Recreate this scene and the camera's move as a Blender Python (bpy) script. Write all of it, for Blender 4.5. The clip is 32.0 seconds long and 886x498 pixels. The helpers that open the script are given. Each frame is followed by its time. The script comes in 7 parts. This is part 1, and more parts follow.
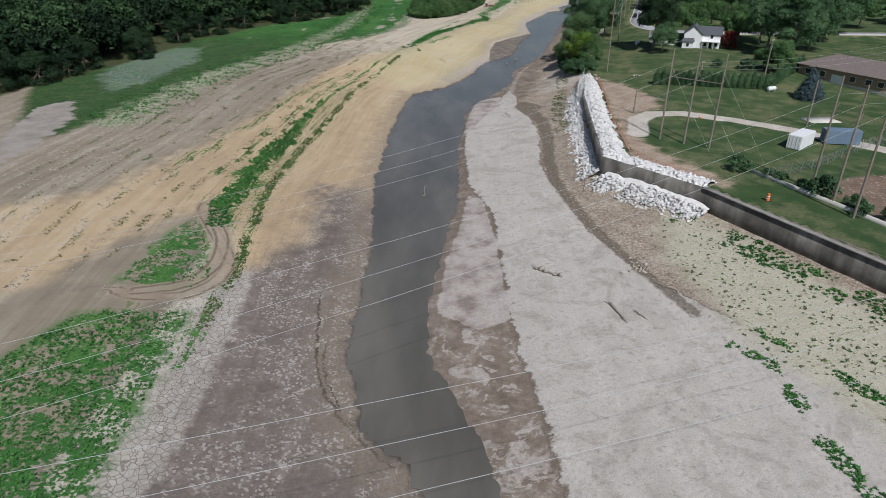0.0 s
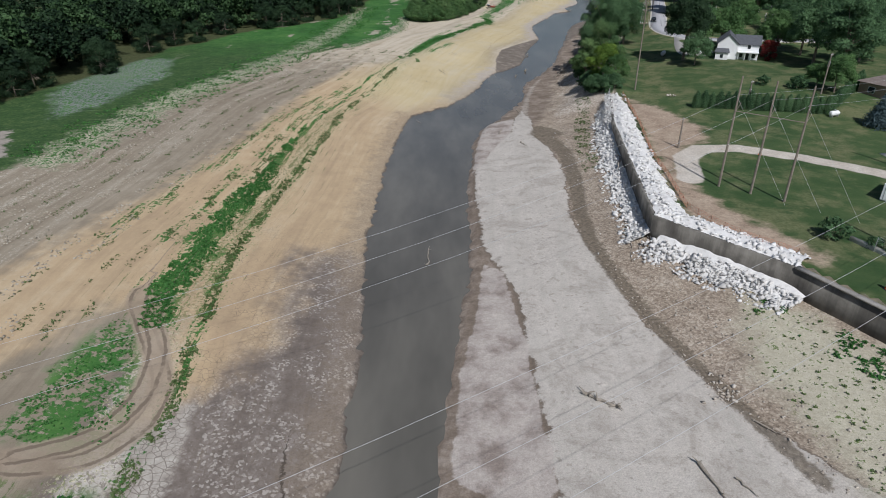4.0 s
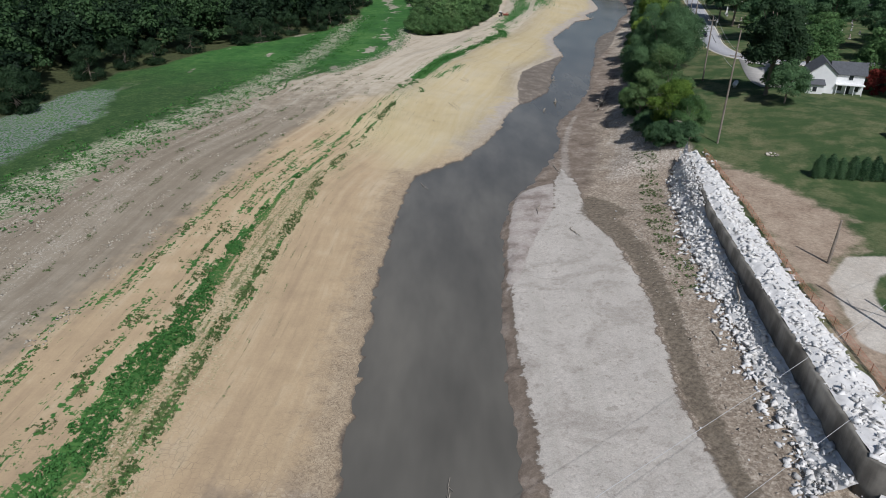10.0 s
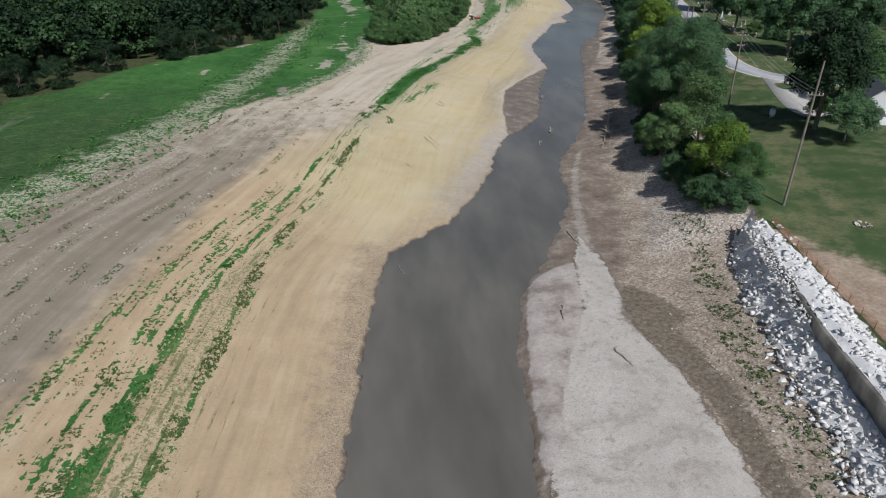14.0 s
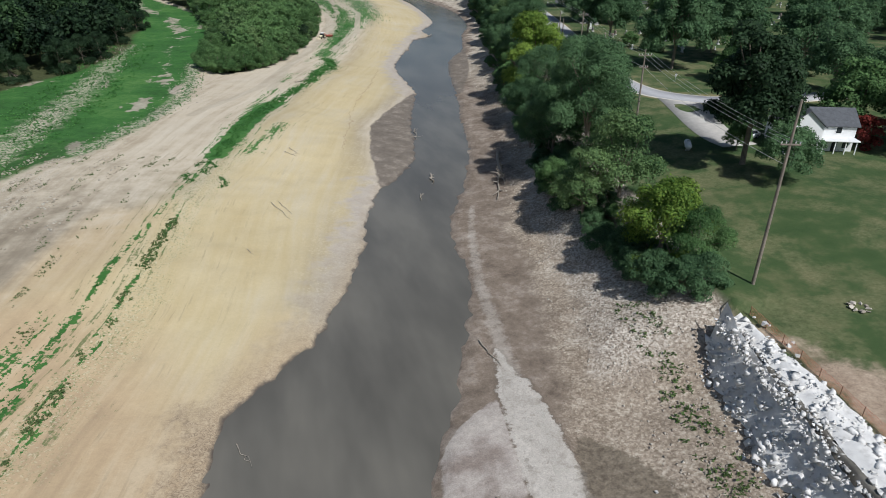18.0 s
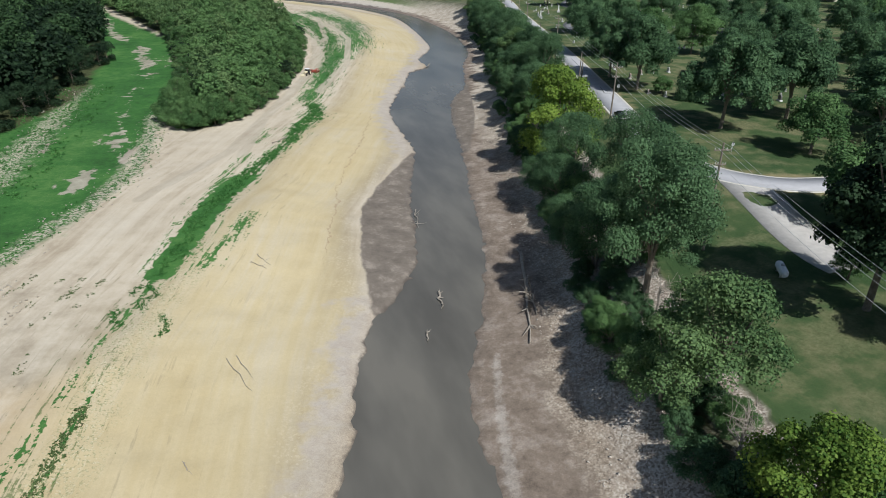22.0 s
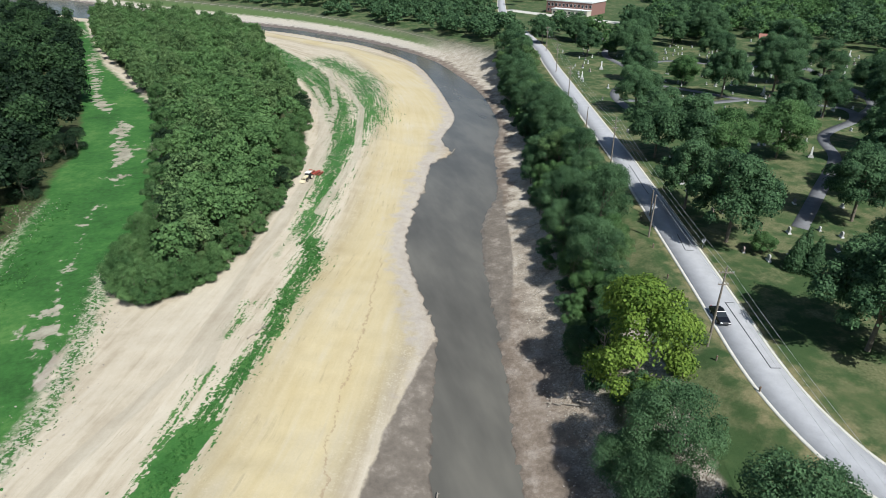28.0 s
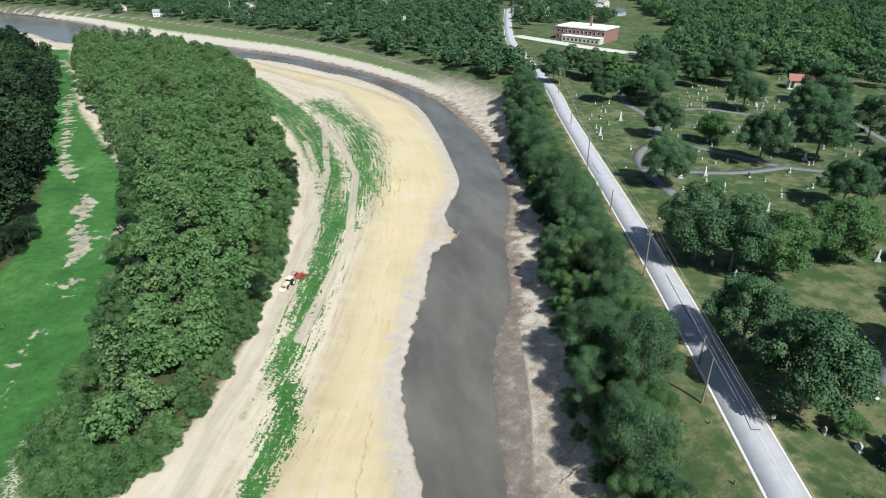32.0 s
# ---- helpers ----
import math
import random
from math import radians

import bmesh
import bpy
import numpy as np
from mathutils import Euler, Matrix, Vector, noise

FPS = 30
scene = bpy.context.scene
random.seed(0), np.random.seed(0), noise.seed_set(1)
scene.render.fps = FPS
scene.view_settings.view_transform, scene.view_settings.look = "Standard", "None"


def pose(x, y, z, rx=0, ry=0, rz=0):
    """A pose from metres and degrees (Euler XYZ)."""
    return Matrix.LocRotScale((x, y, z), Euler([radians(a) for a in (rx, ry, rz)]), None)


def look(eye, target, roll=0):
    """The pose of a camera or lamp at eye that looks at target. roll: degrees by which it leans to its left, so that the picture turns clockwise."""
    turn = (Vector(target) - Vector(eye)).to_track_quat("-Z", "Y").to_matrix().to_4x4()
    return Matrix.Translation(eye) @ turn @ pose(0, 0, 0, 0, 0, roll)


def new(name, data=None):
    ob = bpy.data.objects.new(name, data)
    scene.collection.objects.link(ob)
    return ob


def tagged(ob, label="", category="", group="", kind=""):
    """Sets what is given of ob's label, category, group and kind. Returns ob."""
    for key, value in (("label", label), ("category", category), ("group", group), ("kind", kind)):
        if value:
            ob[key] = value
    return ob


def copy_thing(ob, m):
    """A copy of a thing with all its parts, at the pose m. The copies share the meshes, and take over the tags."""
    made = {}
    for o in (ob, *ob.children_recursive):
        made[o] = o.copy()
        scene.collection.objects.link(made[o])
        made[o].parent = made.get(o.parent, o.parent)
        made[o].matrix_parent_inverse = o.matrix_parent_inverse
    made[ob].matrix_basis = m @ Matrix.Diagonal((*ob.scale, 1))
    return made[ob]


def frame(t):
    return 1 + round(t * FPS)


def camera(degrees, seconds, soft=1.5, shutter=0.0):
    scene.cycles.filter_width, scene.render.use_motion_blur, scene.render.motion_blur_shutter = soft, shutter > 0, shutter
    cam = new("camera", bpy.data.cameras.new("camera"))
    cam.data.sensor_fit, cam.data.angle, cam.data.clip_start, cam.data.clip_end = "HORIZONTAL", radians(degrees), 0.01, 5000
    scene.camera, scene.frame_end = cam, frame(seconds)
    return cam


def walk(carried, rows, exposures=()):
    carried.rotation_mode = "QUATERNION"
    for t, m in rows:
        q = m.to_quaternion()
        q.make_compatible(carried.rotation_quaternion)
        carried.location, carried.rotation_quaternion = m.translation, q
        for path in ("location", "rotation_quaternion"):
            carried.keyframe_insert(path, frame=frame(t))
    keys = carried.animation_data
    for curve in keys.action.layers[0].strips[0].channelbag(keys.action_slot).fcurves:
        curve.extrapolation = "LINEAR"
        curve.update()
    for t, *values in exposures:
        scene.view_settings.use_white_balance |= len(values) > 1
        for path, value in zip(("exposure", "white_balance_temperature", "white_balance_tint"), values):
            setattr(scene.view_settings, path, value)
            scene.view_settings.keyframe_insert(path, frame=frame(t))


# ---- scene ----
cam = camera(70.6, 32.0, soft=0.9)
PATH = [
    (0, (2.29, -42.583, 41.956), (2.287, -40.799, 41.051), 0.1),
    (0.5, (2.244, -39.84, 41.988), (2.241, -38.057, 41.083), 0.0),
    (1, (2.123, -36.843, 41.941), (2.121, -35.06, 41.035), 0.1),
    (1.5, (2.054, -33.565, 41.935), (2.051, -31.782, 41.029), -0.0),
    (2, (1.77, -30.298, 42.005), (1.77, -28.516, 41.097), -0.1),
    (2.5, (1.521, -26.938, 42.151), (1.521, -25.158, 41.24), -0.1),
    (3, (1.208, -23.523, 42.275), (1.21, -21.743, 41.362), -0.1),
    (3.5, (0.924, -20.024, 42.344), (0.928, -18.246, 41.429), -0.1),
    (5.5, (-0.377, -6.262, 42.404), (-0.364, -4.485, 41.485), 0.3),
    (6, (-0.522, -2.562, 42.495), (-0.512, -0.787, 41.574), 0.2),
    (6.5, (-0.595, 1.31, 42.63), (-0.587, 3.083, 41.706), 0.2),
    (7, (-0.75, 5.126, 42.701), (-0.744, 6.898, 41.774), 0.2),
    (7.5, (-0.947, 8.981, 42.765), (-0.94, 10.753, 41.838), 0.2),
    (8, (-1.028, 12.751, 42.748), (-1.023, 14.523, 41.821), 0.0),
    (8.5, (-1.158, 16.515, 42.598), (-1.155, 18.288, 41.673), -0.1),
    (9, (-1.235, 20.277, 42.432), (-1.233, 22.051, 41.509), -0.2),
    (9.5, (-1.439, 23.989, 42.33), (-1.437, 25.763, 41.408), -0.2),
    (10, (-1.674, 27.705, 42.251), (-1.672, 29.479, 41.328), -0.2),
    (10.5, (-2.001, 31.592, 42.178), (-1.999, 33.366, 41.254), -0.3),
    (11, (-2.503, 35.68, 42.067), (-2.494, 37.453, 41.14), -0.2),
    (11.5, (-2.934, 39.822, 41.988), (-2.92, 41.593, 41.059), -0.1),
    (12, (-3.443, 44.038, 42.035), (-3.421, 45.807, 41.104), -0.1),
    (12.5, (-3.688, 48.131, 42.081), (-3.666, 49.9, 41.147), -0.1),
    (13, (-3.979, 52.312, 42.217), (-3.955, 54.079, 41.28), -0.1),
    (13.5, (-4.25, 56.432, 42.239), (-4.222, 58.197, 41.3), -0.1),
    (14, (-4.374, 60.193, 42.205), (-4.255, 61.954, 41.266), 0.1),
    (14.5, (-4.248, 63.886, 42.014), (-3.899, 65.618, 41.077), 0.2),
    (16.5, (-1.642, 78.799, 40.853), (-1.147, 80.503, 39.931), 0.1),
    (17, (-0.987, 82.643, 40.601), (-0.489, 84.349, 39.684), 0.1),
    (17.5, (-0.288, 86.457, 40.506), (0.21, 88.164, 39.59), 0.1),
    (18, (0.312, 90.295, 40.459), (0.815, 92.002, 39.545), 0.1),
    (18.5, (0.876, 94.236, 40.444), (1.384, 95.941, 39.53), 0.1),
    (19, (1.584, 98.204, 40.662), (2.095, 99.907, 39.746), 0.1),
    (19.5, (2.483, 102.155, 41.244), (2.994, 103.859, 40.33), 0.0),
    (20, (3.271, 106.055, 42.261), (3.784, 107.758, 41.346), 0.0),
    (20.5, (3.901, 109.915, 43.31), (4.419, 111.616, 42.395), 0.1),
    (21, (4.671, 113.73, 44.318), (5.193, 115.431, 43.404), 0.0),
    (21.5, (5.664, 117.464, 45.278), (6.187, 119.166, 44.365), -0.0),
    (22, (6.802, 121.082, 46.25), (7.324, 122.786, 45.341), -0.0),
    (22.5, (7.954, 124.775, 47.23), (8.474, 126.48, 46.323), -0.1),
    (23, (9.062, 128.602, 48.415), (9.58, 130.308, 47.509), -0.1),
    (23.5, (10.137, 132.471, 49.788), (10.635, 134.182, 48.881), -0.2),
    (24, (11.195, 136.419, 51.176), (11.686, 138.131, 50.268), -0.1),
    (24.5, (12.2, 140.167, 52.666), (12.688, 141.881, 51.758), -0.1),
    (25, (13.378, 144.058, 54.422), (13.863, 145.772, 53.513), -0.0),
    (25.5, (14.426, 148.172, 56.142), (14.906, 149.886, 55.23), -0.1),
    (27.5, (17.741, 164.805, 63.058), (18.209, 166.521, 62.143), 0.1),
    (28, (18.739, 168.864, 64.74), (19.205, 170.58, 63.826), 0.1),
    (28.5, (19.822, 173.076, 66.401), (20.286, 174.793, 65.487), 0.1),
    (29, (21.023, 177.192, 68.146), (21.483, 178.911, 67.232), 0.1),
    (29.5, (22.183, 181.337, 69.938), (22.642, 183.056, 69.025), 0.1),
    (30, (23.322, 185.387, 71.795), (23.78, 187.107, 70.883), 0.0),
    (30.5, (24.251, 189.295, 73.676), (24.709, 191.016, 72.766), 0.0),
    (31, (25.277, 193.409, 75.593), (25.734, 195.13, 74.682), 0.0),
    (31.5, (26.416, 197.491, 77.139), (26.873, 199.212, 76.228), 0.0),
    (32, (27.473, 201.488, 77.883), (27.929, 203.208, 76.97), 0.0),
]
EXPOSURE = [(0, 0.03, 6100, 10), (13, 0.03, 6100, 10), (17, 0.17, 6150, 8), (25, 0.44, 6150, 6), (28, 0.6, 6150, 5), (32, 0.77, 6100, 5)]
walk(cam, [(t, look(eye, target, roll)) for t, eye, target, roll in PATH], EXPOSURE)


# ---- light ----
SUN_TO = Vector((0.19, -0.62, 0.76)).normalized()
world = bpy.data.worlds.new("world")
scene.world = world
world.use_nodes = True
wn = world.node_tree
sky = wn.nodes.new("ShaderNodeTexSky")
sky.sky_type = "NISHITA"
sky.sun_disc = False
sky.sun_elevation = math.asin(SUN_TO.z)
sky.sun_rotation = math.atan2(SUN_TO.x, SUN_TO.y)
wn.links.new(sky.outputs[0], wn.nodes["Background"].inputs[0])
wn.nodes["Background"].inputs[1].default_value = 0.052
sun = new("sun", bpy.data.lights.new("sun", "SUN"))
sun.data.energy = 3.55
sun.data.angle = radians(0.53)
sun.data.color = (1.0, 0.97, 0.945)
sun.matrix_world = look((0, 0, 200), tuple(Vector((0, 0, 200)) - SUN_TO))

# ---- materials ----
class Nodes:
    """Short hand for building one node material."""

    def __init__(self, name):
        self.mat = bpy.data.materials.new(name)
        self.mat.use_nodes = True
        self.tree = self.mat.node_tree
        self.bsdf = self.tree.nodes["Principled BSDF"]
        self.pos = self.tree.nodes.new("ShaderNodeNewGeometry").outputs["Position"]

    def put(self, node, slot, value):
        if isinstance(value, bpy.types.NodeSocket):
            self.tree.links.new(value, node.inputs[slot])
        elif value is not None:
            if isinstance(value, tuple) and len(value) == 3 and node.inputs[slot].type == "RGBA":
                value = (*value, 1)
            node.inputs[slot].default_value = value

    def math(self, op, a, b=None, clamp=False):
        n = self.tree.nodes.new("ShaderNodeMath")
        n.operation, n.use_clamp = op, clamp
        self.put(n, 0, a)
        self.put(n, 1, b)
        return n.outputs[0]

    def add(self, a, b):
        return self.math("ADD", a, b)

    def mul(self, a, b):
        return self.math("MULTIPLY", a, b)

    def noise(self, scale, detail=4, rough=0.55, stretch=None, turn=0.0, distort=0.0):
        n = self.tree.nodes.new("ShaderNodeTexNoise")
        n.inputs["Scale"].default_value = scale
        n.inputs["Detail"].default_value = detail
        n.inputs["Roughness"].default_value = rough
        n.inputs["Distortion"].default_value = distort
        self.put(n, "Vector", self.mapped(stretch, turn))
        return n.outputs["Fac"]

    def mapped(self, stretch=None, turn=0.0):
        if stretch is None and not turn:
            return self.pos
        m = self.tree.nodes.new("ShaderNodeMapping")
        self.put(m, "Vector", self.pos)
        m.inputs["Rotation"].default_value = (0, 0, radians(turn))
        m.inputs["Scale"].default_value = stretch or (1, 1, 1)
        return m.outputs[0]

    def cells(self, scale, feature="F1", out="Distance", rand=1.0):
        n = self.tree.nodes.new("ShaderNodeTexVoronoi")
        n.feature = feature
        n.inputs["Scale"].default_value = scale
        n.inputs["Randomness"].default_value = rand
        self.put(n, "Vector", self.pos)
        return n.outputs[out]

    def attr(self, name):
        n = self.tree.nodes.new("ShaderNodeAttribute")
        n.attribute_name = name
        return n.outputs["Fac"]

    def random(self):
        return self.tree.nodes.new("ShaderNodeObjectInfo").outputs["Random"]

    def island(self):
        return self.tree.nodes.new("ShaderNodeNewGeometry").outputs["Random Per Island"]

    def step(self, x, lo, hi, a=0.0, b=1.0):
        n = self.tree.nodes.new("ShaderNodeMapRange")
        n.interpolation_type = "SMOOTHSTEP"
        for slot, v in zip((0, 1, 2, 3, 4), (x, lo, hi, a, b)):
            self.put(n, slot, v)
        return n.outputs[0]

    def mix(self, f, a, b):
        n = self.tree.nodes.new("ShaderNodeMix")
        n.data_type = "RGBA"
        self.put(n, 0, f)
        self.put(n, 6, a)
        self.put(n, 7, b)
        return n.outputs[2]

    def ramp(self, f, *stops):
        n = self.tree.nodes.new("ShaderNodeValToRGB")
        el = n.color_ramp.elements
        while len(el) < len(stops):
            el.new(0.5)
        for e, (p, c) in zip(el, stops):
            e.position, e.color = p, (*c, 1)
        self.put(n, 0, f)
        return n.outputs[0]

    def bump(self, height, strength=0.5, distance=0.05):
        n = self.tree.nodes.new("ShaderNodeBump")
        n.inputs["Strength"].default_value = strength
        n.inputs["Distance"].default_value = distance
        self.put(n, "Height", height)
        self.tree.links.new(n.outputs[0], self.bsdf.inputs["Normal"])

    def done(self, color, rough=0.9, metal=0.0, spec=0.3):
        self.put(self.bsdf, "Base Color", color)
        self.put(self.bsdf, "Roughness", rough)
        self.put(self.bsdf, "Metallic", metal)
        self.bsdf.inputs["Specular IOR Level"].default_value = spec
        return self.mat


def plain(name, color, rough=0.8, vary=0.2, scale=1.5, metal=0.0, bump=0.0, spec=0.3, dirt=None):
    """A paint, wood or metal with blotches at two scales."""
    n = Nodes(name)
    f = n.add(n.mul(n.noise(scale, 3), 0.6), n.mul(n.noise(scale * 9, 3), 0.4))
    dark = tuple(c * (1 - vary) for c in color)
    light = tuple(min(1, c * (1 + vary)) for c in color)
    c = n.ramp(f, (0.3, dark), (0.5, color), (0.7, light))
    if dirt:
        c = n.mix(n.step(n.noise(scale * 2.3, 5), 0.52, 0.72, 0, 0.7), c, dirt)
    if bump:
        n.bump(n.noise(scale * 12, 4), 0.5, bump)
    return n.done(c, rough, metal, spec)

# ---- lie of the land ----
BANK_L = [(14, -100), (6, -40), (1, -6), (-4.8, 1), (-6.6, 8), (-8.6, 16), (-8.2, 34), (-8.2, 42), (-10.3, 62), (-10.3, 84),
          (-9.7, 105), (-8.2, 126), (-6.4, 138), (-2.4, 142.6), (3.5, 149.3), (9.4, 162), (17.5, 188), (22, 194), (27, 202), (30.5, 213), (33, 226), (36.5, 240), (41.5, 256), (42.5, 270),
          (44, 293), (49, 309), (56, 326), (64, 347), (72, 354), (73, 370), (84, 392), (88, 415), (92, 452), (94, 500), (84, 545), (70, 578)]
BANK_R = [(24, -100), (14, -40), (6.8, -6), (3.1, 6), (0.2, 14), (-0.2, 22), (0.7, 33), (2.7, 48), (4.5, 63), (4.9, 88), (6.3, 101), (7.2, 115),
          (10, 127), (14.5, 135), (22.6, 155), (25, 172), (31.6, 186), (39.5, 206), (42, 216), (46, 232), (49.6, 245), (52.3, 255), (54.2, 264), (55.9, 271.5), (57.8, 280.5), (61.8, 294), (67, 306.5), (75, 320),
          (87, 357), (96.4, 378), (104, 413), (107, 440), (107, 476), (105, 508), (97, 538)]
FAR_L = [(60, 590), (35, 630), (-7, 668), (-80, 722), (-131, 761), (-194, 839), (-420, 930)]
FAR_R = [(86, 566), (66, 604), (32, 654), (-12, 695), (-80, 765), (-133, 859), (-236, 973), (-420, 1040)]
WALL = [(92, -60), (73, -14), (54, 22), (41.6, 46.6), (29.6, 61.2), (31.6, 78), (35.2, 107), (40.4, 131)]
BANK_TOP = [(44, 140), (47, 152), (51, 172), (58, 192), (68, 225), (77, 262), (88, 295), (97, 325), (108, 352), (118, 400), (128, 440), (131, 480),
            (125, 512), (100, 590), (45, 695), (-55, 817), (-173, 935), (-420, 1110)]
ROAD = [(240, 186), (160, 190), (110, 192), (92, 193.5), (84, 197.5), (79.2, 204.5), (78.6, 214), (80.8, 226), (87, 245.5), (97, 278), (106, 308), (116, 344), (132.5, 404),
        (142, 438), (154, 478), (172, 560), (186, 620), (215, 705), (250, 800)]


def smooth(line, n=6):
    """A line rounded through its points (Catmull-Rom)."""
    p = np.array([line[0], *line, line[-1]], float)
    out = []
    for a, b, c, d in zip(p[:-3], p[1:-2], p[2:-1], p[3:]):
        for t in np.arange(n) / n:
            out.append(0.5 * (2 * b + (c - a) * t + (2 * a - 5 * b + 4 * c - d) * t**2 + (3 * b - a - 3 * c + d) * t**3))
    return np.array([*out, p[-1]])


def dist(line, x, y):
    """Distance of points to a line of straight pieces."""
    line = np.asarray(line, float)
    best = np.full(np.shape(x), 1e9)
    for (ax, ay), (bx, by) in zip(line[:-1], line[1:]):
        dx, dy = bx - ax, by - ay
        t = np.clip(((x - ax) * dx + (y - ay) * dy) / (dx * dx + dy * dy + 1e-9), 0, 1)
        best = np.minimum(best, (x - ax - t * dx) ** 2 + (y - ay - t * dy) ** 2)
    return np.sqrt(best)


def inside(poly, x, y):
    poly = np.asarray(poly, float)
    hit = np.zeros(np.shape(x), bool)
    for (ax, ay), (bx, by) in zip(poly, np.roll(poly, -1, 0)):
        if ay != by:
            hit ^= ((ay > y) != (by > y)) & (x < (bx - ax) * (y - ay) / (by - ay) + ax)
    return hit


def signed(poly, x, y):
    """Distance to the edge of an area, positive within it."""
    return dist([*poly, poly[0]], x, y) * np.where(inside(poly, x, y), 1, -1)


def ease(x, lo, hi):
    t = np.clip((x - lo) / (hi - lo), 0, 1)
    return t * t * (3 - 2 * t)


def waves(x, y, scale, seed=0):
    """A cheap smooth noise, about -1 to 1."""
    out = 0
    r = np.random.RandomState(seed)
    for k in range(5):
        a, f = r.uniform(0, 2 * np.pi), r.uniform(0.6, 1.9) / scale
        out = out + np.sin((x * np.cos(a) + y * np.sin(a)) * f * 6.28 + r.uniform(0, 6.28) + 1.3 * np.sin((x * np.sin(a) - y * np.cos(a)) * f * 3.1 + k))
    return out / 3.2


S_BANK_L, S_BANK_R = smooth([*BANK_L, *FAR_L], 3), smooth([*BANK_R, *FAR_R], 3)
WALL_BACK = [(93.2, -59.2), (74.1, -13.4), (55.1, 22.7), (42.5, 47.6), (30.9, 61.9), (32.8, 77.8), (36.4, 106.7), (41.6, 130.6)]
S_TOP = np.concatenate([np.array(WALL_BACK, float), smooth(BANK_TOP, 3)])
WATER = np.concatenate([S_BANK_L, S_BANK_R[::-1]])
LANDWARD = np.concatenate([S_TOP, [(-420, 3000), (3000, 3000), (3000, -400), (300, -400)]])
S_ROAD = smooth(ROAD, 5)


PALE_R = [(14, -60), (12.5, -6), (10.3, 20), (10.1, 52), (6.6, 66), (6.6, 91), (10, 117), (16.5, 121), (18.5, 134), (21, 141), (22.5, 132),
          (21.4, 116), (23.6, 105.7), (23.4, 91.7), (21.8, 77.8), (21.2, 69.4), (21.8, 62), (22.8, 54.6), (24.2, 44), (28.6, 30), (35, 20), (42, 8), (52, -60)]
PINK_SLAB = [(6.5, 96), (8.4, 99), (12, 110), (16.4, 121), (18.5, 134), (14, 131), (11, 127.5), (8.4, 114)]


def height(x, y):
    """The ground's height, with the river's level at 0, and the fields that the materials share."""
    x, y = np.asarray(x, float), np.asarray(y, float)
    # the banks are ragged: small bays and slumped lumps
    near = ease(y, 420, 330)
    rx = x + near * (0.42 * waves(x, y, 5.5, 31) + 0.24 * waves(x, y, 2.1, 32))
    ry = y + near * (0.5 * waves(x, y, 6.5, 33) + 0.25 * waves(x, y, 2.3, 34))
    dl, dr, dk = dist(S_BANK_L, rx, ry), dist(S_BANK_R, rx, ry), dist(S_TOP, x, y)
    w = np.minimum(dl, dr) * np.where(inside(WATER, rx, ry), -1, 1)
    land = inside(LANDWARD, x, y)
    left = (dl < dr) & ~land
    n1, n2 = waves(x, y, 38, 1), waves(x, y, 9, 2)
    # left bank: a cut edge, a long sand slope, then the flat floor of the drained lake
    zl = np.interp(dl, [0, 0.25, 0.7, 6, 13, 27, 40, 80, 130], [-0.25, 0.15, 0.42, 0.9, 1.7, 4.4, 4.8, 4.9, 5.6]) + 0.18 * n1 * ease(dl, 4, 20) + 0.05 * n2
    # right bank: mud shelf, gravel slope, then the wall or the wooded bank
    s = dr / (dr + dk + 1e-6)
    walled = 1 - ease(y, 126, 138)
    zshelf = np.interp(s, [0, 0.02, 0.05, 0.4, 0.62, 0.8, 1.0], [-0.25, 0.2, 0.42, 0.95, 1.45, 2.6, 4.1])
    zbank = np.interp(s, [0, 0.02, 0.05, 0.3, 0.5, 0.7, 1.0], [-0.25, 0.15, 0.3, 0.9, 1.9, 4.2, 7.6])
    zr = walled * zshelf + (1 - walled) * zbank + 0.06 * n2 * ease(dr, 1, 8)
    # the dried mud slab stands a hand's width over the wet shore
    slab = np.maximum(signed(PALE_R, rx, ry), signed(PINK_SLAB, rx, ry))
    zr = zr + 0.3 * ease(slab, -0.7, 0.35) * walled
    # the land behind the wall and along the road
    zk = 7.0 + 2.9 * ease(x - 0.10 * (y - 130), 46, 76) * ease(y, 96, 150)
    zk = zk - 1.0 * ease(x, 68, 79) * ease(y, 192, 178) * ease(y, 135, 155) + 0.12 * n1
    zk = zk * ease(dk, -3, 9) + (1 - ease(dk, -3, 9)) * np.where(walled > 0.5, 7.0, 7.7)
    far = ease(y, 470, 560)
    zk = zk * (1 - far) + far * np.interp(dk, [0, 15, 60], [5.2, 7.5, 9.5])
    zr = np.where(y > 470, zr * (1 - far) + far * np.interp(s, [0, 0.05, 1], [-0.25, 0.4, 5.2]), zr)
    z = np.where(land, zk, np.where(left, zl, zr))
    droad = dist(S_ROAD, x, y)
    z = np.where(land, z * ease(droad, 3.4, 9) + (1 - ease(droad, 3.4, 9)) * 9.75, z)
    z = np.where(w < 0, -0.25 - 0.5 * ease(-w, 0, 4), z)
    return z, dict(w=w, dl=dl, dr=dr, dk=dk, land=land, left=left, s=s, walled=walled, n1=n1, n2=n2, droad=droad)



